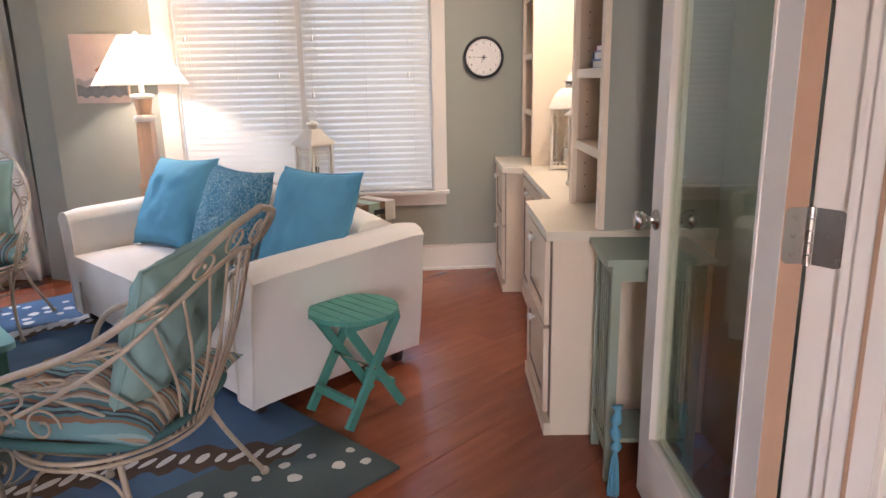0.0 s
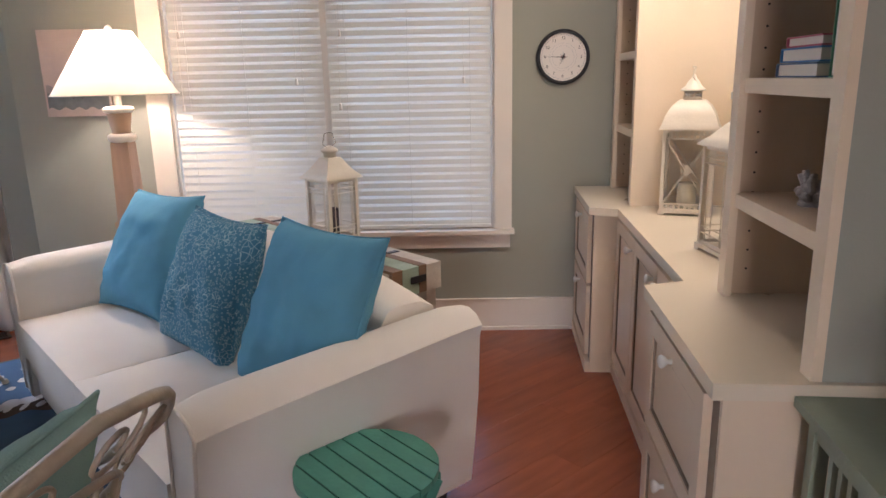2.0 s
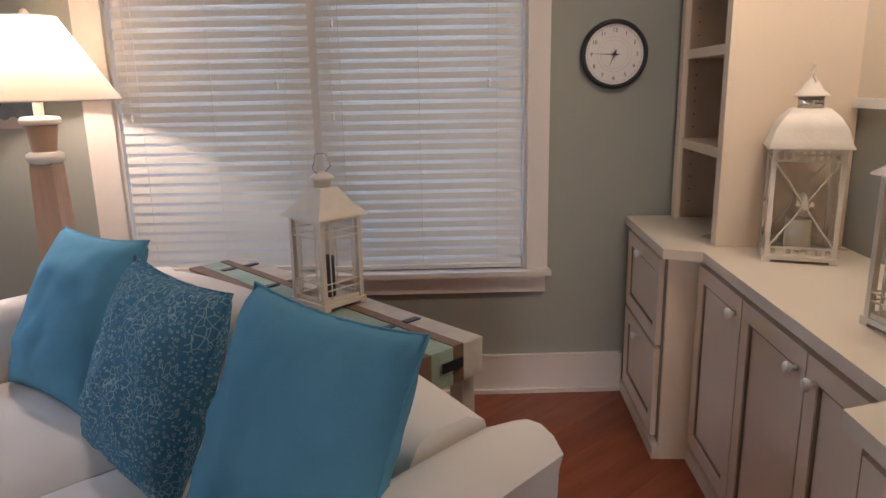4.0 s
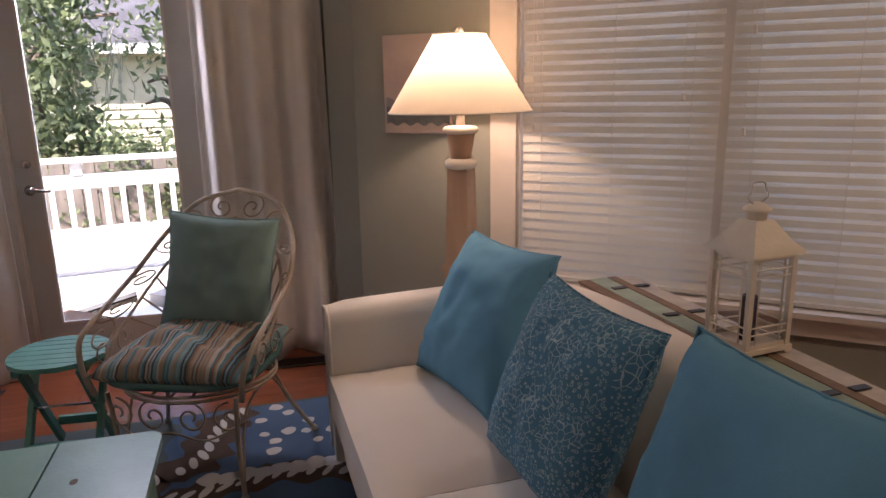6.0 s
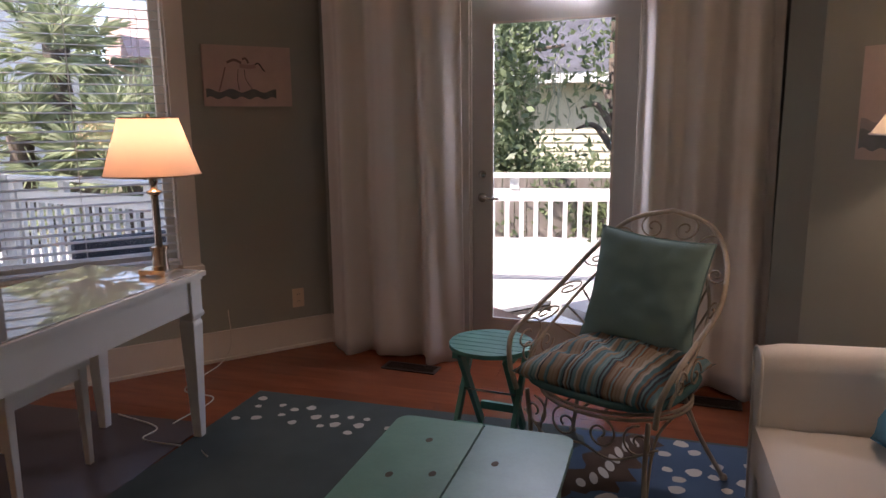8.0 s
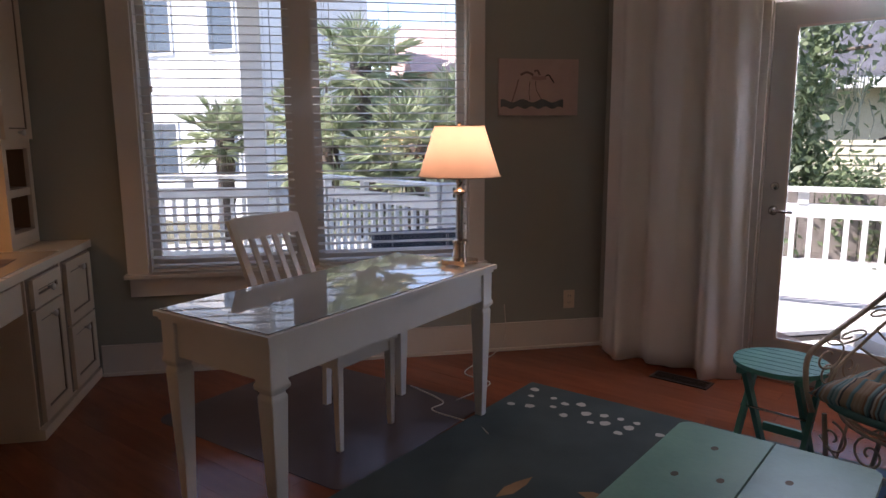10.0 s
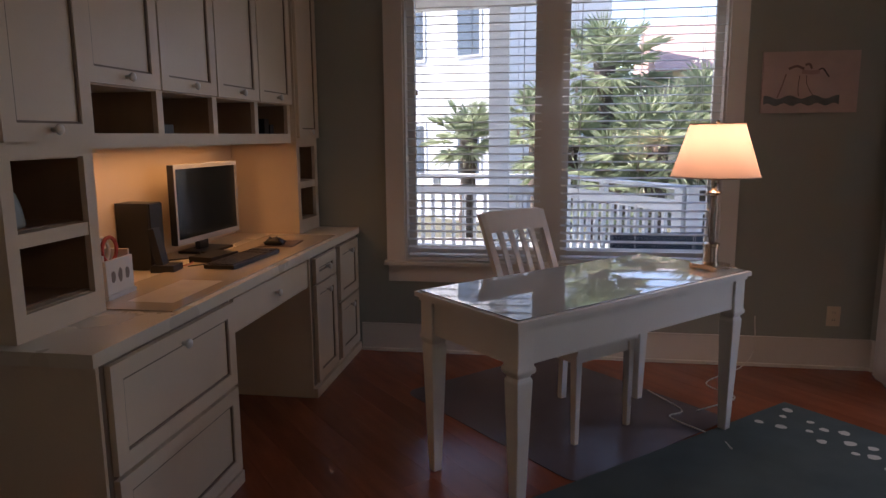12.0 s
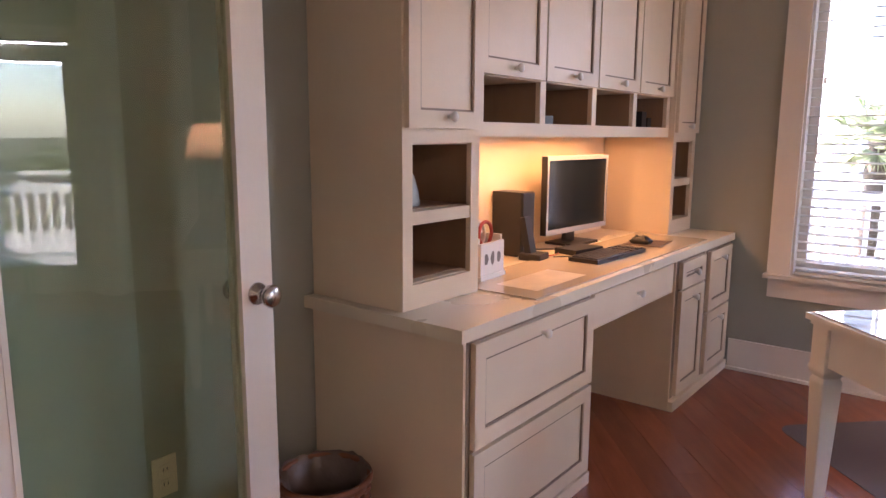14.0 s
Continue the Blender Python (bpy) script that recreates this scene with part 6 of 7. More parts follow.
# beaded mirror between the bookcases
mi = thing("wall_mirror", EF @ Matrix.Translation((0.425, EVB - 0.002, 1.245)), "white beaded mirror on the wall above the counter", "mirror")
for d in ((0, -0.02, 0, 0.70, -0.001, 0.03), (0, -0.02, 0.82, 0.70, -0.001, 0.85), (0, -0.02, 0.03, 0.03, -0.001, 0.82), (0.67, -0.02, 0.03, 0.70, -0.001, 0.82)):
    bx("frame", d, WHITE, mi, bevel=0.003)
MIRR = surf("silvered mirror", (0.85, 0.86, 0.85), 0.02, metal=1.0, var=0.01, bump=0, rvar=0.005)
bx("mirror_glass", (0.03, -0.008, 0.03, 0.67, -0.004, 0.82), MIRR, mi, "silvered mirror glass")
bd = bmesh.new()
bmesh.ops.create_icosphere(bd, subdivisions=2, radius=0.034)
first = None
for k in range(10):
    for xx in (0.072, 0.628):
        mm = Matrix.Translation((xx, -0.035, 0.075 + k * 0.0775))
        if first is None:
            first = part("bead", bd, WHITE, mi, smooth=True, m=mm)
        else:
            ob = new("bead", first.data)
            ob.parent, ob.matrix_basis = mi, mm


# ---- things on the shelves ----
def book(m, w, d, t, cover, label, group="shelf books"):
    th = thing("book", m, label, "book", group)
    bm = bmesh.new()
    box(bm, 0, 0, 0, w, d, 0.003)
    box(bm, 0, 0, t - 0.003, w, d, t)
    box(bm, 0, -0.001, 0.003, 0.003, d, t - 0.003)
    part("cover", bm, cover, th, bevel=0.001)
    bx("page_block", (0.004, 0.004, 0.0035, w - 0.004, d - 0.004, t - 0.0035), TRIM, th, "cream page block")
    return th


PINKB = surf("pink book cloth", (0.55, 0.13, 0.18), 0.6)
BLUEB = surf("bright blue book cover", (0.05, 0.20, 0.48), 0.5)
NAVYB = surf("blue grey book cover", (0.10, 0.16, 0.28), 0.5)
GREENB = surf("green book cover", (0.05, 0.22, 0.12), 0.5)
NB = EF @ Matrix.Translation((1.835, 0.18, 0))
book(NB @ Matrix.Translation((0.13, 0.05, 1.341)), 0.20, 0.15, 0.030, NAVYB, "blue-grey book lying at the bottom of stack")
book(NB @ Matrix.Translation((0.135, 0.055, 1.3725)), 0.195, 0.145, 0.030, BLUEB, "bright blue book lying in a stack")
book(NB @ Matrix.Translation((0.15, 0.06, 1.404)), 0.17, 0.13, 0.022, PINKB, "pink book lying on top of stack")
for k, (c, hh) in enumerate(((GREENB, 0.23), (BLUEB, 0.25), (NAVYB, 0.22), (TRIM, 0.24))):
    book(NB @ Matrix.Translation((0.365 + 0.034 * k + hh * 0.0, 0.06, 1.341)) @ Matrix.Rotation(radians(-90), 4, "Y") @ Matrix.Translation((0, 0, -0.03)), hh, 0.15, 0.03, c, "upright book standing on the shelf")
co = thing("coral", NB @ Matrix.Translation((0.22, 0.12, 1.061)), "small grey-white branching coral on the shelf", "coral")
CORAL = surf("grey white coral", (0.50, 0.46, 0.42), 0.9, var=0.25, scale=30, fine=160, bump=0.6)
rnd = random.Random(4)
for k in range(26):
    a, el, l = rnd.uniform(0, 6.28), rnd.uniform(0.1, 1.4), rnd.uniform(0.03, 0.065)
    bm = bmesh.new()
    v = Vector((math.cos(a) * math.cos(el), math.sin(a) * math.cos(el), math.sin(el)))
    tube(bm, [Vector((0, 0, 0.012)), Vector((0, 0, 0.012)) + v * l * 0.5, Vector((0, 0, 0.012)) + v * l + Vector((0, 0, 0.006))], lambda q: 0.012 - 0.004 * q, 7)
    part("branch", bm, CORAL, co, smooth=True)
bm = bmesh.new()
lathe(bm, [(0.03, 0), (0.028, 0.01), (0.012, 0.018)], 12)
part("coral_base", bm, CORAL, co, smooth=True)
ph = thing("photo_book", EF @ Matrix.Translation((0.33, 0.36, 0.793)) @ Matrix.Rotation(radians(-14), 4, "X"), "glossy seascape photo book standing on a small easel", "book")
bx("cover", (-0.02, 0, 0.03, 0.20, 0.015, 0.27), surf("seascape cover", (0.03, 0.12, 0.24), 0.25, var=0.35, scale=9, fine=40, col2=(0.02, 0.03, 0.04)), ph)
bx("easel", (0.0, -0.02, 0.0, 0.18, 0.012, 0.029), DARKWOOD, ph, "dark easel foot")

# ---- computer desk things ----
mo = thing("monitor", Matrix.Translation((-3.87, 0.50, 0.791)) @ Matrix.Rotation(radians(177), 4, "Z"), "widescreen monitor with silver bezel, switched off", "monitor")
bm = bmesh.new()
ring(bm, -0.285, 0.065, 0.285, 0.435, 0.013, 0.013, 0.023, 0.020, -0.022, 0.012)
part("bezel", bm, GREY, mo, "silver bezel", bevel=0.003)
for x0, x1 in ((-0.2862, -0.2855), (0.2855, 0.2862)):
    bx("side_edge", (x0, -0.021, 0.066, x1, 0.011, 0.434), BLACK, mo)
bx("screen", (-0.271, -0.016, 0.089, 0.271, 0.010, 0.414), surf("dark screen glass", (0.012, 0.016, 0.02), 0.12, bump=0, rvar=0.02), mo, "dark blank screen")
bx("rear_shell", (-0.2, 0.0125, 0.12, 0.2, 0.045, 0.38), BLACK, mo, bevel=0.01)
bx("stand_neck", (-0.04, 0.02, 0.012, 0.04, 0.045, 0.12), BLACK, mo, bevel=0.004)
bx("stand_base", (-0.12, -0.07, 0.0, 0.12, 0.09, 0.012), BLACK, mo, bevel=0.004)
kbd = thing("keyboard", Matrix.Translation((-3.60, 0.815, 0.7965)) @ Matrix.Rotation(radians(177), 4, "Z"), "black keyboard on the desk glass", "keyboard")
bx("case", (-0.22, -0.07, 0, 0.22, 0.07, 0.016), BLACK, kbd, bevel=0.004)
ky = bmesh.new()
box(ky, -0.0075, -0.0075, 0, 0.0075, 0.0075, 0.006)
first = None
KEY = surf("dark grey key plastic", (0.055, 0.06, 0.07), 0.3)
for r_ in range(6):
    for c_ in range(22):
        if c_ in (15, 18):
            continue
        mm = Matrix.Translation((-0.205 + c_ * 0.0195, -0.055 + r_ * 0.021, 0.0165))
        if first is None:
            first = part("key", ky, KEY, kbd, m=mm)
        else:
            ob = new("key", first.data)
            ob.parent, ob.matrix_basis = kbd, mm
mp = tagged(bx("mouse_pad", (-0.11, -0.09, 0, 0.11, 0.09, 0.003), surf("brown print mouse pad", (0.22, 0.15, 0.12), 0.7, var=0.3, scale=14), None, "", 0.001, m=Matrix.Translation((-4.08, 0.80, 0.7962)) @ Matrix.Rotation(radians(6), 4, "Z")), "thin brown printed mouse pad on the desk", "mouse pad")
bm = bmesh.new()
pillow(bm, 0.06, 0.105, 0.05, 1, 12, Matrix.Translation((0, 0, 0.012)) @ Matrix.Rotation(radians(90), 4, "X"))
for v in bm.verts:
    v.co.z = max(v.co.z, 0.0)
ms = thing("mouse", Matrix.Translation((-4.02, 0.79, 0.7995)), "black computer mouse on the pad", "mouse")
part("shell", bm, BLACK, ms, smooth=True)
cp = thing("computer_tower", Matrix.Translation((-3.39, 0.50, 0.791)) @ Matrix.Rotation(radians(180), 4, "Z"), "slim black computer tower standing on the desk", "computer")
bx("case", (-0.05, -0.02, 0.008, 0.05, 0.13, 0.285), BLACK, cp, bevel=0.004)
bx("front_panel", (-0.046, -0.028, 0.012, 0.046, -0.0205, 0.281), surf("matt black plastic", (0.02, 0.02, 0.022), 0.55), cp, bevel=0.003)
for x in (-0.04, 0.04):
    bx("foot", (x - 0.008, 0.0, 0, x + 0.008, 0.1, 0.008), BLACK, cp)
for k in range(10):
    bx("vent_slot", (0.0505, 0.02, 0.12 + k * 0.014, 0.0515, 0.11, 0.124 + k * 0.014), BLACK, cp)
tp = thing("desk_phone", Matrix.Translation((-3.34, 0.60, 0.791)) @ Matrix.Rotation(radians(186), 4, "Z"), "black desk telephone with upright handset cradle", "telephone")
bx("cradle", (-0.045, -0.04, 0, 0.045, 0.06, 0.03), BLACK, tp, bevel=0.008)
bx("handset", (-0.028, 0.005, 0.03, 0.028, 0.035, 0.19), BLACK, tp, bevel=0.008, m=pose(0, 0.0, 0.0, -12))
rt = thing("network_box", Matrix.Translation((-3.62, 0.66, 0.791)) @ Matrix.Rotation(radians(170), 4, "Z"), "flat black network box with cables", "device")
bx("case", (-0.10, -0.06, 0, 0.10, 0.06, 0.028), BLACK, rt, bevel=0.004)
for k, pts in enumerate(([(-3.55, 0.60, 0.797), (-3.45, 0.62, 0.797), (-3.40, 0.55, 0.80), (-3.38, 0.42, 0.80)], [(-3.75, 0.52, 0.80), (-3.65, 0.58, 0.80), (-3.55, 0.50, 0.80), (-3.48, 0.40, 0.80)], [(-3.70, 0.62, 0.80), (-3.60, 0.76, 0.797), (-3.50, 0.70, 0.797), (-3.42, 0.64, 0.797)])):
    cb = thing("cable", Matrix(), "thin dark cable lying behind the keyboard", "cable", "desk cables")
    bm = bmesh.new()
    tube(bm, bez(pts, 8), 0.003, 6)
    part("cord", bm, BLACK if k else surf("red cable", (0.35, 0.05, 0.04), 0.5), cb, smooth=True)
lb = thing("letter_box", Matrix.Translation((-2.88, 0.63, 0.791)) @ Matrix.Rotation(radians(184), 4, "Z"), "white wooden letter box with small shell pictures", "box")
for d in ((-0.09, -0.06, 0, 0.09, 0.06, 0.02), (-0.085, -0.055, 0.02, 0.085, -0.045, 0.14), (-0.085, 0.045, 0.02, 0.085, 0.055, 0.20), (-0.085, -0.045, 0.02, -0.075, 0.045, 0.16), (0.075, -0.045, 0.02, 0.085, 0.045, 0.16)):
    bx("panel", d, WHITE, lb, bevel=0.002)
for x in (-0.045, 0.0, 0.045):
    bm = bmesh.new()
    bm.faces.new([bm.verts.new((px, -0.0556, 0.08 + pz)) for px, pz in blob(x, 0, 0.014, 12, int(x * 1000), 0.024)])
    part("shell_print", bm, surf("grey shell print", (0.20, 0.17, 0.14), 0.6), lb)
for k, c in enumerate((surf("red ribbon", (0.50, 0.07, 0.05), 0.6), TRIM, surf("coral ribbon", (0.60, 0.22, 0.14), 0.6))):
    bm = bmesh.new()
    tube(bm, [(0.02 - 0.028 * k + 0.045 * math.cos(a), -0.01 + 0.014 * k, 0.165 + 0.045 * math.sin(a)) for a in [2 * math.pi * i / 28 for i in range(28)]], 0.007, 7, closed=True)
    part("ribbon_loop", bm, c, lb, "curled ribbon loop", smooth=True)
tagged(bx("desk_glass", (-4.42, 0.60, 0.7908, -2.70, 0.985, 0.7955), surf("amber tinted desk glass", (0.60, 0.50, 0.36), 0.04, var=0.03, bump=0, spec=0.8, rvar=0.01), None, "", 0.001), "clear glass sheet lying on the desk counter", "glass sheet")
pa = tagged(bx("paper_sheet", (-3.16, 0.76, 0.7957, -2.80, 0.93, 0.7960), surf("faded printed paper", (0.63, 0.55, 0.43), 0.35, var=0.10, scale=12, fine=120), None), "faded printed sheet lying on the desk", "paper")
# trinkets in the hutch
tk = thing("glass_ornament", Matrix.Translation((-2.47, 0.62, 1.091)), "pale glass ornament standing in the hutch cubby", "ornament")
bm = bmesh.new()
lathe(bm, [(0.045, 0), (0.05, 0.01), (0.042, 0.06), (0.03, 0.10), (0.012, 0.115)], 24)
part("body", bm, surf("pale grey glass", (0.45, 0.50, 0.50), 0.15, bump=0), tk, smooth=True)
for k, (x, w, h_) in enumerate(((-3.23, 0.20, 0.035), (-4.27, 0.06, 0.08), (-4.34, 0.05, 0.05))):
    q = thing("office_gadget", Matrix.Translation((x, 0.62, 1.3655)), "small black gadget stored in the pigeonhole", "device", "pigeonhole gadgets")
    bx("case", (-w / 2, -0.05, 0, w / 2, 0.05, h_), BLACK, q, bevel=0.006)
tk2 = copy_thing(tk, Matrix.Translation((-4.64, 0.60, 1.091)) @ Matrix.Scale(0.5, 4))

# ---- waste basket ----
WB = Matrix.Translation((-2.10, 0.62, 0))
wb = thing("waste_basket", WB, "woven brown wicker waste basket with plastic liner", "basket")
WICK = surf("brown wicker", (0.24, 0.085, 0.035), 0.6, var=0.25, scale=14, fine=60, bump=0.2)
for j in range(22):
    z = 0.006 + j * 0.0135
    r = 0.105 + 0.03 * (j / 21)
    bm = bmesh.new()
    tube(bm, [((r + 0.0045 * math.sin(10 * 2 * math.pi * i / 80 + (j % 2) * math.pi)) * math.cos(2 * math.pi * i / 80), (r + 0.0045 * math.sin(10 * 2 * math.pi * i / 80 + (j % 2) * math.pi)) * math.sin(2 * math.pi * i / 80), z) for i in range(80)], 0.0062, 5, closed=True)
    part("woven_strand", bm, WICK, wb, smooth=True)
for i in range(20):
    a = 2 * math.pi * i / 20
    bm = bmesh.new()
    tube(bm, [(0.105 * math.cos(a), 0.105 * math.sin(a), 0.0), (0.136 * math.cos(a), 0.136 * math.sin(a), 0.30)], 0.004, 5)
    part("stake", bm, WICK, wb, smooth=True)
bm = bmesh.new()
tube(bm, [(0.137 * math.cos(2 * math.pi * i / 40), 0.137 * math.sin(2 * math.pi * i / 40), 0.303) for i in range(40)], 0.010, 8, closed=True)
part("rim", bm, WICK, wb, smooth=True)
bm = bmesh.new()
rr = []
for j in range(6):
    r = (0.140, 0.118, 0.102, 0.090, 0.06, 0.0)[j]
    z = (0.318, 0.295, 0.20, 0.08, 0.03, 0.03)[j]
    rr.append([bm.verts.new(((r + 0.006 * math.sin(7 * k + j)) * math.cos(2 * math.pi * k / 36), (r + 0.006 * math.sin(5 * k + j)) * math.sin(2 * math.pi * k / 36), z + 0.004 * math.sin(9 * k))) for k in range(36)])
for a, b in zip(rr, rr[1:]):
    for k in range(36):
        bm.faces.new((a[k], a[(k + 1) % 36], b[(k + 1) % 36], b[k]))
part("liner", bm, surf("thin plastic liner", (0.14, 0.10, 0.08), 0.3, bump=0.3, fine=30), wb, "crinkled plastic liner", smooth=True)


# ---- outside ----
GROUND = surf("leafy yard ground", (0.09, 0.085, 0.045), 0.95, var=0.3, scale=0.6, fine=9, bump=0.3)
bm = bmesh.new()
box(bm, -400, -400, -1.5, 400, 400, -1.0)
struct("ground", bm, GROUND, "leaf-strewn yard ground", "ground")
DECKW = surf("sun-bleached deck board", (0.44, 0.42, 0.40), 0.7, var=0.15, scale=2, fine=50, bump=0.1, stretch=(1, 8, 1))
RAILW = surf("white rail paint", (0.80, 0.79, 0.76), 0.5, var=0.06, scale=3, fine=60, bump=0.05)
deck = thing("deck", Matrix(), "sunlit pale board deck outside the windows", "deck", kind="structure")
bmd = bmesh.new()
box(bmd, -0.068, -7.0, -0.03, 0.068, 8.0, 0.0)
first = None
for k in range(36):
    mm = Matrix.Translation((-5.05 - k * 0.142, 2.5, -0.06))
    if first is None:
        first = part("deck_board", bmd, DECKW, deck, m=mm)
    else:
        ob = new("deck_board", first.data)
        ob.parent, ob.matrix_basis = deck, mm
bx("joists", (-10.1, -4.5, -0.99, -4.97, 10.4, -0.10), DARKWOOD, deck)
bx("deck_apron", (-4.97, 5.95, -0.99, -2.0, 10.4, -0.0601), DECKW, deck)
bx("house_footing", (-4.97, -4.5, -1.0, 1.6, 5.9, -0.13), CEIL, deck)


def railing(p0, p1):
    L = math.hypot(p1[0] - p0[0], p1[1] - p0[1])
    m = Matrix.Translation((*p0, -0.06)) @ Matrix.Rotation(math.atan2(p1[1] - p0[1], p1[0] - p0[0]), 4, "Z")
    th = thing("deck_railing", m, "white painted deck railing with square balusters", "railing", "deck railings")
    bx("cap_rail", (0, -0.06, 0.93, L, 0.06, 0.965), RAILW, th, bevel=0.004)
    bx("upper_rail", (0, -0.02, 0.72, L, 0.02, 0.83), RAILW, th, bevel=0.003)
    bx("bottom_rail", (0, -0.02, 0.05, L, 0.02, 0.12), RAILW, th, bevel=0.003)
    b = bmesh.new()
    box(b, -0.019, -0.019, 0.12, 0.019, 0.019, 0.72)
    f = None
    n = int(L / 0.125)
    for k in range(1, n):
        mm = Matrix.Translation((k * L / n, 0, 0))
        if f is None:
            f = part("baluster", b, RAILW, th, m=mm)
        else:
            ob = new("baluster", f.data)
            ob.parent, ob.matrix_basis = th, mm
    for x in (0.05, L - 0.05) if L < 5 else (0.05, L / 2 + 1.05, L - 0.05):
        bx("post", (x - 0.05, -0.045, 0, x + 0.05, 0.045, 0.929), RAILW, th)
    for k in range(int(L / 1.2)):
        bx("cap_block", (0.75 + k * 1.2, -0.03, 0.831, 0.83 + k * 1.2, 0.03, 0.929), RAILW, th)


railing((-9.3, -3.5), (-8.60, 2.33))
railing((-8.60, 2.33), (-6.9, 3.36))
railing((-6.9, 3.36), (-7.0, 4.62))
railing((-7.0, 4.62), (-4.0, 8.3))
for x, y in ((-8.50, 1.62), (-8.80, -0.75)):
    pc = thing("porch_column", Matrix.Translation((x, y, -0.06)), "square white porch column standing on the deck", "column", "porch columns")
    bx("shaft", (-0.11, -0.11, 0.2, 0.11, 0.11, 2.778), RAILW, pc, bevel=0.004)
    bx("plinth", (-0.14, -0.14, 0, 0.14, 0.14, 0.2), RAILW, pc, bevel=0.006)
pb = thing("porch_beam", Matrix.Translation((-8.62, 0.0, 2.72)) @ Matrix.Rotation(radians(83.2), 4, "Z"), "white porch beam resting on the square columns", "beam")
bx("beam", (-3.6, -0.09, 0.0, 2.6, 0.09, 0.22), RAILW, pb, bevel=0.006)
bx("beam_trim", (-3.6, -0.11, 0.22, 2.6, 0.11, 0.26), RAILW, pb, bevel=0.004)
pr_ = thing("porch_roof", Matrix.Translation((0, 0, 2.985)), "white boarded porch ceiling over the deck", "porch roof", kind="structure")
bx("porch_ceiling", (-8.75, -4.4, 0.0, -4.97, 2.45, 0.06), RAILW, pr_)
gb = thing("patio_bench", Matrix.Translation((-6.15, 3.10, -0.06)) @ Matrix.Rotation(radians(100), 4, "Z"), "dark covered patio bench on the deck", "bench")
DARKC = surf("dark navy cover cloth", (0.03, 0.035, 0.05), 0.8)
bx("seat", (-0.38, -0.25, 0.38, 0.38, 0.25, 0.48), DARKC, gb, bevel=0.03)
bx("backrest", (-0.38, 0.18, 0.48, 0.38, 0.27, 0.62), DARKC, gb, bevel=0.03)
for x in (-0.35, 0.3):
    for y in (-0.22, 0.17):
        bx("leg", (x, y, 0, x + 0.05, y + 0.05, 0.38), DARKC, gb)


def leaves(name, centre, radii, n, size, mat, seed, clumps=40, parent=None):
    r = np.random.RandomState(seed)
    cc = r.normal(size=(clumps, 3))
    cc /= np.linalg.norm(cc, axis=1)[:, None]
    cc *= r.uniform(0.35, 1.0, (clumps, 1)) ** 0.6
    idx = r.randint(0, clumps, n)
    p = cc[idx] + r.normal(size=(n, 3)) * 0.17
    p = p * np.array(radii) + np.array(centre)
    a = r.normal(size=(n, 3))
    a /= np.linalg.norm(a, axis=1)[:, None]
    b = np.cross(a, r.normal(size=(n, 3)))
    b /= np.linalg.norm(b, axis=1)[:, None]
    s = size * r.uniform(0.6, 1.3, (n, 1))
    v = np.stack([p - a * s, p + b * s * 0.42, p + a * s, p - b * s * 0.42], 1).reshape(-1, 3)
    me = bpy.data.meshes.new(name)
    me.from_pydata(v.tolist(), [], [(4 * i, 4 * i + 1, 4 * i + 2, 4 * i + 3) for i in range(n)])
    me.materials.append(mat)
    ob = new(name, me)
    ob.parent = parent
    ob["kind"] = "stuff"
    return ob


def leaf_mat(name, c1, c2):
    m = surf(name, c1, 0.5, var=0.3, scale=1.5, fine=8, bump=0)
    nt = m.node_tree
    n, link = nt.nodes, nt.links.new
    g, cr = n.new("ShaderNodeNewGeometry"), n.new("ShaderNodeValToRGB")
    cr.color_ramp.elements[0].color, cr.color_ramp.elements[1].color = (*c1, 1), (*c2, 1)
    link(g.outputs["Random Per Island"], cr.inputs[0])
    link(cr.outputs[0], n["Principled BSDF"].inputs["Base Color"])
    tl, mx = n.new("ShaderNodeBsdfTranslucent"), n.new("ShaderNodeMixShader")
    link(cr.outputs[0], tl.inputs[0])
    mx.inputs[0].default_value = 0.5
    link(n["Principled BSDF"].outputs[0], mx.inputs[1])
    link(tl.outputs[0], mx.inputs[2])
    link(mx.outputs[0], n["Material Output"].inputs[0])
    return m


OAK = leaf_mat("live oak leaf", (0.05, 0.08, 0.035), (0.22, 0.27, 0.14))
BUSH = leaf_mat("sunny shrub leaf", (0.04, 0.065, 0.03), (0.17, 0.20, 0.09))
PALM = leaf_mat("palm frond", (0.20, 0.25, 0.13), (0.50, 0.54, 0.36))
BARK = surf("grey bark", (0.13, 0.10, 0.075), 0.9, var=0.3, scale=6, fine=40, bump=0.6)


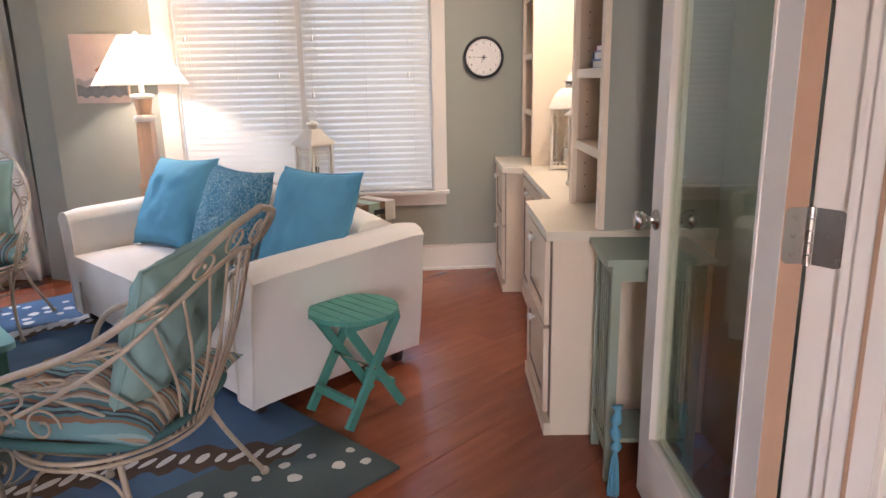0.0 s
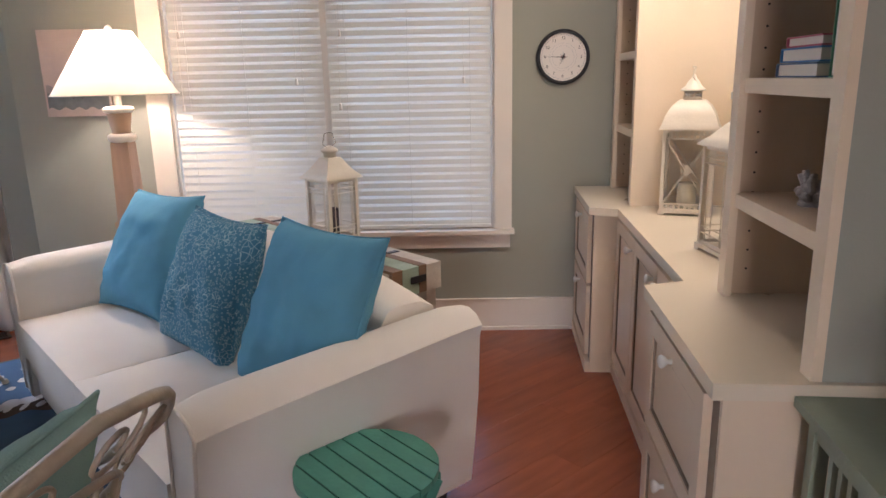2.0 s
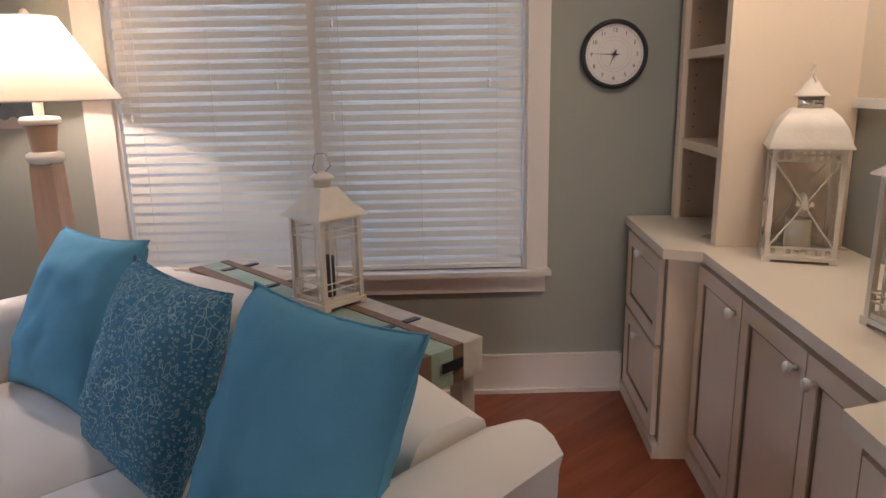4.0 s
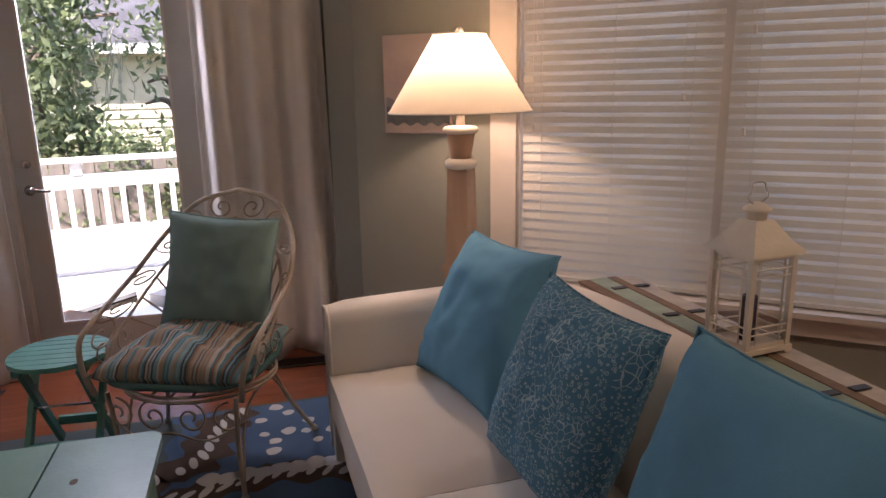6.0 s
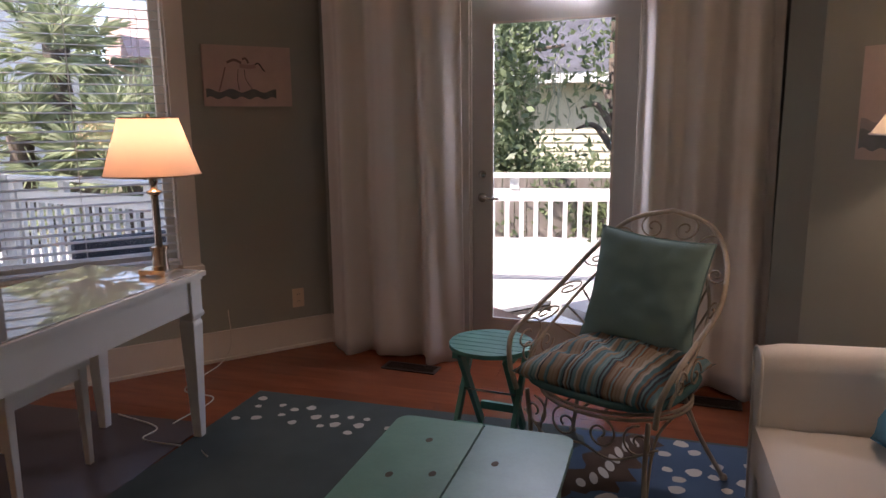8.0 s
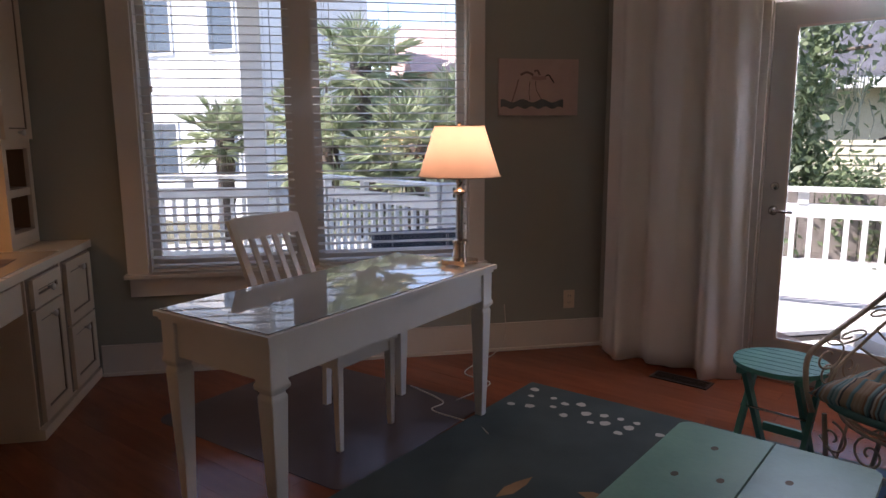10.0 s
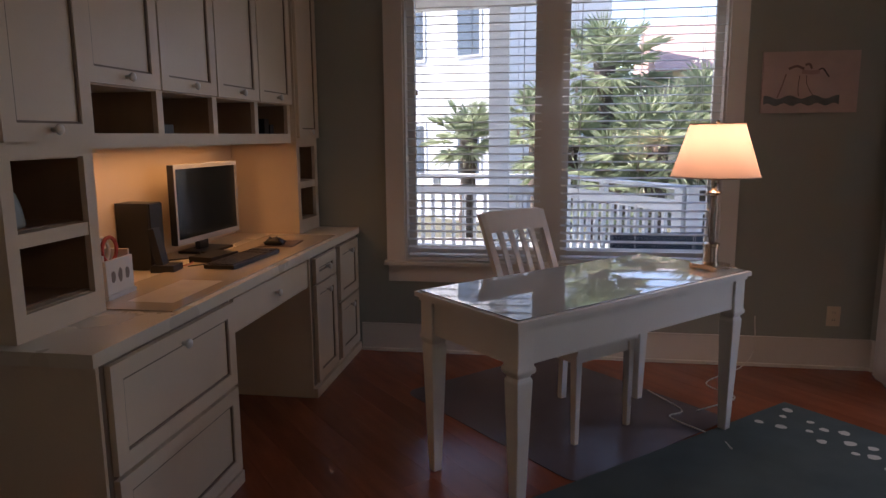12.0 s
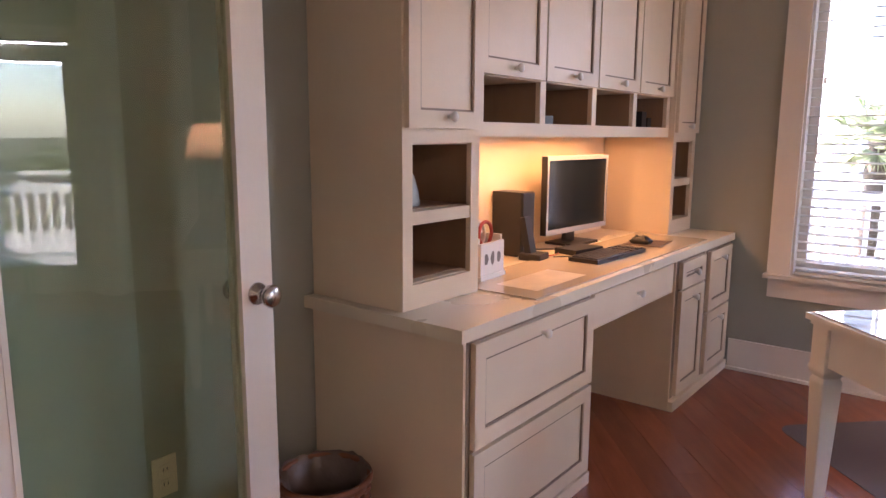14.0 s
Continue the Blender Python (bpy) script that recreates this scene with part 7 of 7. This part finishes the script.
def tree(x, y, h, seed, crown_r, n, mat, label, base=-1.0):
    rnd = random.Random(seed)
    th = thing("oak_tree", Matrix.Translation((x, y, base)), label, "tree", "yard trees")
    bm = bmesh.new()
    tube(bm, bez([(0, 0, 0), (0.1, 0.05, h * 0.3), (-0.1, 0.1, h * 0.6), (0.05, 0, h * 0.9)], 6), lambda q: 0.17 * (1 - 0.8 * q) + 0.02, 9)
    part("trunk", bm, BARK, th, smooth=True)
    for k in range(9):
        a = rnd.uniform(0, 6.28)
        z = h * rnd.uniform(0.35, 0.85)
        l = crown_r * rnd.uniform(0.5, 0.95)
        bm = bmesh.new()
        tube(bm, bez([(0, 0, z), (l * 0.5 * math.cos(a), l * 0.5 * math.sin(a), z + 0.35), (l * math.cos(a), l * math.sin(a), z + 0.3)], 5), lambda q: 0.06 * (1 - 0.85 * q) + 0.008, 6)
        part("limb", bm, BARK, th, smooth=True)
    leaves("crown", (0, 0, h * 0.72), (crown_r, crown_r, h * 0.42), n, 0.075, mat, seed, 60, th)
    return th


tree(-8.75, 7.85, 4.5, 1, 0.95, 5000, OAK, "leafy live oak beside the deck railing")
tree(-10.6, 8.2, 5.0, 2, 1.5, 4200, OAK, "leafy live oak in the yard beyond")
tree(-8.6, 10.2, 5.4, 5, 1.0, 1300, OAK, "slim young oak with thin crown")
for k, (x, y, r) in enumerate(((-8.6, 7.5, 0.85), (-7.9, 8.2, 0.8), (-7.3, 8.9, 0.8), (-9.5, 7.0, 0.85), (-6.7, 9.7, 0.8))):
    sh = thing("shrub", Matrix.Translation((x, y, -1.0)), "sunlit yellow-green shrub behind the railing", "shrub", "yard shrubs")
    bm = bmesh.new()
    tube(bm, [(0, 0, 0), (0.03, 0.02, 1.2)], 0.03, 6)
    part("stem", bm, BARK, sh)
    leaves("foliage", (0, 0, 1.15), (r, r, 0.95), 3000, 0.055, BUSH if k % 2 == 0 else OAK, 20 + k, 30, sh)
MOSS = surf("grey-green hanging moss", (0.30, 0.31, 0.22), 0.95, var=0.2)
hm = thing("hanging_moss", Matrix.Translation((-8.3, 8.4, 1.75)), "pale hanging moss strands below the oak", "moss")
rnd = random.Random(11)
for k in range(60):
    x, y, z = rnd.gauss(0, 0.22), rnd.gauss(0, 0.22), rnd.uniform(-0.1, 0.5)
    bm = bmesh.new()
    tube(bm, [(x, y, z), (x + rnd.gauss(0, 0.05), y + rnd.gauss(0, 0.05), z - 0.25), (x + rnd.gauss(0, 0.09), y, z - rnd.uniform(0.4, 0.75))], 0.006, 4)
    part("strand", bm, MOSS, hm)
bm = bmesh.new()
tube(bm, bez([(-0.9, 0.1, 0.2), (-0.3, 0, 0.5), (0.5, 0.1, 0.55)], 6), 0.02, 6)
part("bough", bm, BARK, hm)

# fence
fe = thing("wood_fence", Matrix.Translation((-10.6, 7.0, -1.0)) @ Matrix.Rotation(radians(54), 4, "Z"), "weathered vertical board fence in the yard", "fence")
FENCE = surf("weathered fence board", (0.20, 0.17, 0.14), 0.9, var=0.3, scale=5, fine=40, bump=0.3, stretch=(6, 6, 1))
bmf = bmesh.new()
box(bmf, -0.07, -0.01, 0, 0.07, 0.01, 1.7)
first = None
for k in range(60):
    mm = Matrix.Translation((k * 0.15 - 1.0, -2.1, random.uniform(-0.02, 0.02)))
    if first is None:
        first = part("fence_board", bmf, FENCE, fe, m=mm)
    else:
        ob = new("fence_board", first.data)
        ob.parent, ob.matrix_basis = fe, mm
bx("fence_rail", (-1.0, -2.085, 0.4, 8, -2.05, 0.5), FENCE, fe)

# yellow house
YH = thing("yellow_house", Matrix.Translation((-12.2, 12.1, -1.0)) @ Matrix.Rotation(radians(44), 4, "Z"), "pale yellow sided house with grey shingle roof", "house")
YEL = surf("pale yellow siding", (0.52, 0.48, 0.34), 0.7, var=0.06, scale=1, fine=30, bump=0.05)
bx("wall", (-7.0, 0, 0, 1.35, 6, 3.2), YEL, YH)
bms = bmesh.new()
v = [bms.verts.new(p) for p in ((-7, 0, 0), (1.35, 0, 0), (1.35, -0.025, 0), (-7, -0.025, 0), (-7, 0, 0.18), (1.35, 0, 0.18))]
bms.faces.new((v[3], v[2], v[5], v[4]))
bms.faces.new((v[0], v[1], v[2], v[3]))
first = None
for k in range(17):
    mm = Matrix.Translation((0, -0.002, 0.1 + k * 0.18))
    if first is None:
        first = part("siding_board", bms, YEL, YH, m=mm)
    else:
        ob = new("siding_board", first.data)
        ob.parent, ob.matrix_basis = YH, mm
bx("corner_board", (1.25, -0.04, 0, 1.40, 0.1, 3.2), RAILW, YH)
bx("fascia", (-7.4, -0.50, 3.10, 1.8, -0.45, 3.32), RAILW, YH)
bx("soffit", (-7.4, -0.45, 3.20, 1.8, 0.0, 3.24), RAILW, YH)
SHING = surf("grey roof shingle", (0.16, 0.16, 0.18), 0.9, var=0.3, scale=3, fine=30, bump=0.3)
bm = bmesh.new()
for k in range(26):
    y0, z0 = -0.52 + k * 0.15, 3.33 + k * 0.085
    box(bm, -7.5, y0, z0 - 0.02, 1.9, y0 + 0.17, z0 + 0.012 + 0.085, m=None)
part("roof", bm, SHING, YH)

# far white house and pink roof
WH = thing("white_house", Matrix.Translation((-29.1, -4.0, -1.0)) @ Matrix.Rotation(radians(-32), 4, "Z"), "bright white two-storey house across the yard", "house")
bx("wall", (0, 0, 0, 6, 9.5, 7.5), RAILW, WH)
bm = bmesh.new()
loft(bm, [[(-0.6, y, 7.5), (6.6, y, 7.5), (3, y, 9.6)] for y in (-0.6, 10.1)])
part("roof", bm, SHING, WH)
for y in (1.2, 3.6, 6.0, 8.0):
    for z in (1.2, 4.4):
        w = bx("window", (5.98, y, z, 6.03, y + 0.9, z + 1.5), RAILW, WH)
        bx("pane", (6.03, y + 0.08, z + 0.08, 6.035, y + 0.82, z + 1.42), surf("far window glass", (0.10, 0.13, 0.16), 0.1), w)
PH = thing("pink_house", Matrix.Translation((-30, 6, -1.0)), "distant house with pale red roof", "house")
bx("wall", (0, 0, 0, 6, 8, 4.3), YEL, PH)
bm = bmesh.new()
loft(bm, [[(-0.6, y, 4.3), (6.6, y, 4.3), (3, y, 6.2)] for y in (-0.6, 8.6)])
part("roof", bm, surf("pale red roof tile", (0.50, 0.33, 0.28), 0.8), PH)
for y in (1.0, 3.5, 6.0):
    w = bx("window", (5.98, y, 2.2, 6.03, y + 0.9, 3.7), RAILW, PH)
    bx("pane", (6.03, y + 0.08, 2.28, 6.035, y + 0.82, 3.62), surf("distant window glass", (0.10, 0.13, 0.16), 0.1), w)


def palm(x, y, h, seed, n, r, label):
    rnd = random.Random(seed)
    th = thing("palm_tree", Matrix.Translation((x, y, -1.0)), label, "palm", "sabal palms")
    bm = bmesh.new()
    tube(bm, bez([(0, 0, 0), (0.05, 0.03, h * 0.5), (0, 0.05, h)], 8), lambda q: 0.15 + 0.02 * math.sin(q * 70), 10)
    part("trunk", bm, BARK, th, smooth=True)
    n = int(n * 0.95)
    for k in range(n):
        a = k * 2.399 + rnd.uniform(-0.2, 0.2)
        el = radians(85 - 125 * (k / n) + rnd.uniform(-8, 8))
        d = Vector((math.cos(a) * math.cos(el), math.sin(a) * math.cos(el), math.sin(el)))
        pl = r * rnd.uniform(0.45, 0.85)
        base = Vector((0, 0.05, h - 0.1))
        tip = base + d * pl + Vector((0, 0, -0.10 * pl))
        side = d.cross(Vector((0, 0, 1)))
        side = side.normalized() if side.length > 0.01 else Vector((1, 0, 0))
        upv = side.cross(d).normalized()
        vv, ff = [], []
        for s_ in (-0.01, 0.01):
            vv += [base + side * s_, tip + side * s_]
        ff.append((0, 1, 3, 2))
        m_ = 30
        for j in range(m_):
            t = radians(-125 + 250 * j / (m_ - 1)) + rnd.uniform(-0.06, 0.06)
            dd = (d * math.cos(t) + side * math.sin(t) + upv * (0.22 * abs(math.sin(t)) + rnd.uniform(-0.12, 0.12))).normalized()
            l = r * 0.66 * (0.72 + 0.28 * math.cos(t * 0.7)) * rnd.uniform(0.9, 1.08)
            w = 0.010
            q = dd.cross(upv).normalized()
            i0 = len(vv)
            mid = tip + dd * l * 0.45 + upv * 0.01
            end = tip + dd * l + Vector((0, 0, -0.1 * l - rnd.uniform(0, 0.14) * l))
            vv += [tip, mid + q * w, end, mid - q * w]
            ff += [(i0, i0 + 1, i0 + 2), (i0, i0 + 2, i0 + 3)]
        me = bpy.data.meshes.new("frond")
        me.from_pydata([tuple(p) for p in vv], [], ff)
        me.materials.append(PALM)
        ob = new("frond", me)
        ob.parent = th
    return th


palm(-11.5, 2.92, 3.40, 1, 30, 0.78, "tall sabal palm with fan fronds beyond the railing")
palm(-11.0, 2.40, 2.30, 2, 26, 0.75, "full sabal palm beside the deck railing")
palm(-10.6, 3.60, 2.20, 4, 30, 0.85, "broad sabal palm behind the deck railing")
palm(-11.3, 4.45, 2.60, 7, 28, 0.80, "full sabal palm near the deck corner")
palm(-10.4, 3.05, 1.75, 8, 24, 0.75, "low sabal palm crowding the railing")
palm(-12.4, 1.95, 2.70, 9, 20, 0.60, "slim sabal palm standing behind the porch column")
palm(-13.0, 0.70, 2.35, 3, 24, 0.68, "small sabal palm farther out in the yard")
palm(-11.0, 5.60, 2.50, 6, 28, 0.95, "full sabal palm near the house corner")
for k in range(14):
    x, y = -40 - 6 * math.sin(k * 2.1), -40 + k * 7
    fw = thing("far_tree", Matrix.Translation((x, y, -1)), "distant green tree line beyond houses", "tree", "far trees")
    leaves("crown", (0, 0, 4.2), (4.2, 4.2, 4.0), 900, 0.5, OAK, 70 + k, 20, fw)
    bm = bmesh.new()
    tube(bm, [(0, 0, 0), (0.2, 0, 4)], 0.25, 6)
    part("trunk", bm, BARK, fw)


# ---- floor planks ----
PLANK = surf("red-brown stained plank", (0.28, 0.076, 0.032), 0.20, var=0.20, scale=2.6, fine=26, bump=0.015, stretch=(1, 7, 7))
nt = PLANK.node_tree
oi, hs = nt.nodes.new("ShaderNodeObjectInfo"), nt.nodes.new("ShaderNodeHueSaturation")
mr = nt.nodes.new("ShaderNodeMapRange")
mr.inputs[3].default_value, mr.inputs[4].default_value = 0.88, 1.10
nt.links.new(oi.outputs["Random"], mr.inputs[0])
nt.links.new(mr.outputs[0], hs.inputs["Value"])
src = nt.nodes["Principled BSDF"].inputs["Base Color"].links[0].from_socket
nt.links.new(src, hs.inputs["Color"])
nt.links.new(hs.outputs[0], nt.nodes["Principled BSDF"].inputs["Base Color"])
ROOM = [(-4.90, 0.29), (-1.70, 0.29), (0.80, 1.93), (0.72, 3.0), (1.05, 5.33), (-2.55, 5.33), (-2.86, 5.68), (-4.90, 4.02)]
ca, sa = math.cos(radians(42)), math.sin(radians(42))
poly = [(x * ca + y * sa, -x * sa + y * ca) for x, y in ROOM]
PW = 0.142
rnd = random.Random(5)
v = min(p[1] for p in poly)
vmax = max(p[1] for p in poly)
shared = {}
while v < vmax:
    vc = v + PW / 2
    xs = sorted(a[0] + (vc - a[1]) * (b[0] - a[0]) / (b[1] - a[1]) for a, b in zip(poly, poly[1:] + poly[:1]) if (a[1] - vc) * (b[1] - vc) < 0)
    if len(xs) >= 2:
        u, end = xs[0], xs[-1]
        while u < end - 0.02:
            L = min(rnd.choice((1.5, 1.8, 2.1, 2.4)), end - u)
            if end - u - L < 0.3:
                L = end - u
            key = round(L, 2)
            if key not in shared:
                bm = bmesh.new()
                box(bm, 0.0005, 0.0005, -0.006, key - 0.0005, PW - 0.0005, 0.0)
                ob = part("plank", bm, PLANK, floor)
                shared[key] = ob.data
            else:
                ob = new("plank", shared[key])
                ob.parent = floor
            ob.matrix_basis = Matrix.Rotation(radians(42), 4, "Z") @ Matrix.Translation((u, v, 0))
            u += L
    v += PW
bm = bmesh.new()
box(bm, -2.1, -2.5, -0.004, 1.2, 0.25, -0.0005)
tagged(part("hall_floor", bm, PLANK, None, "red-brown stained wood floor in the hall"), category="floor", kind="structure")
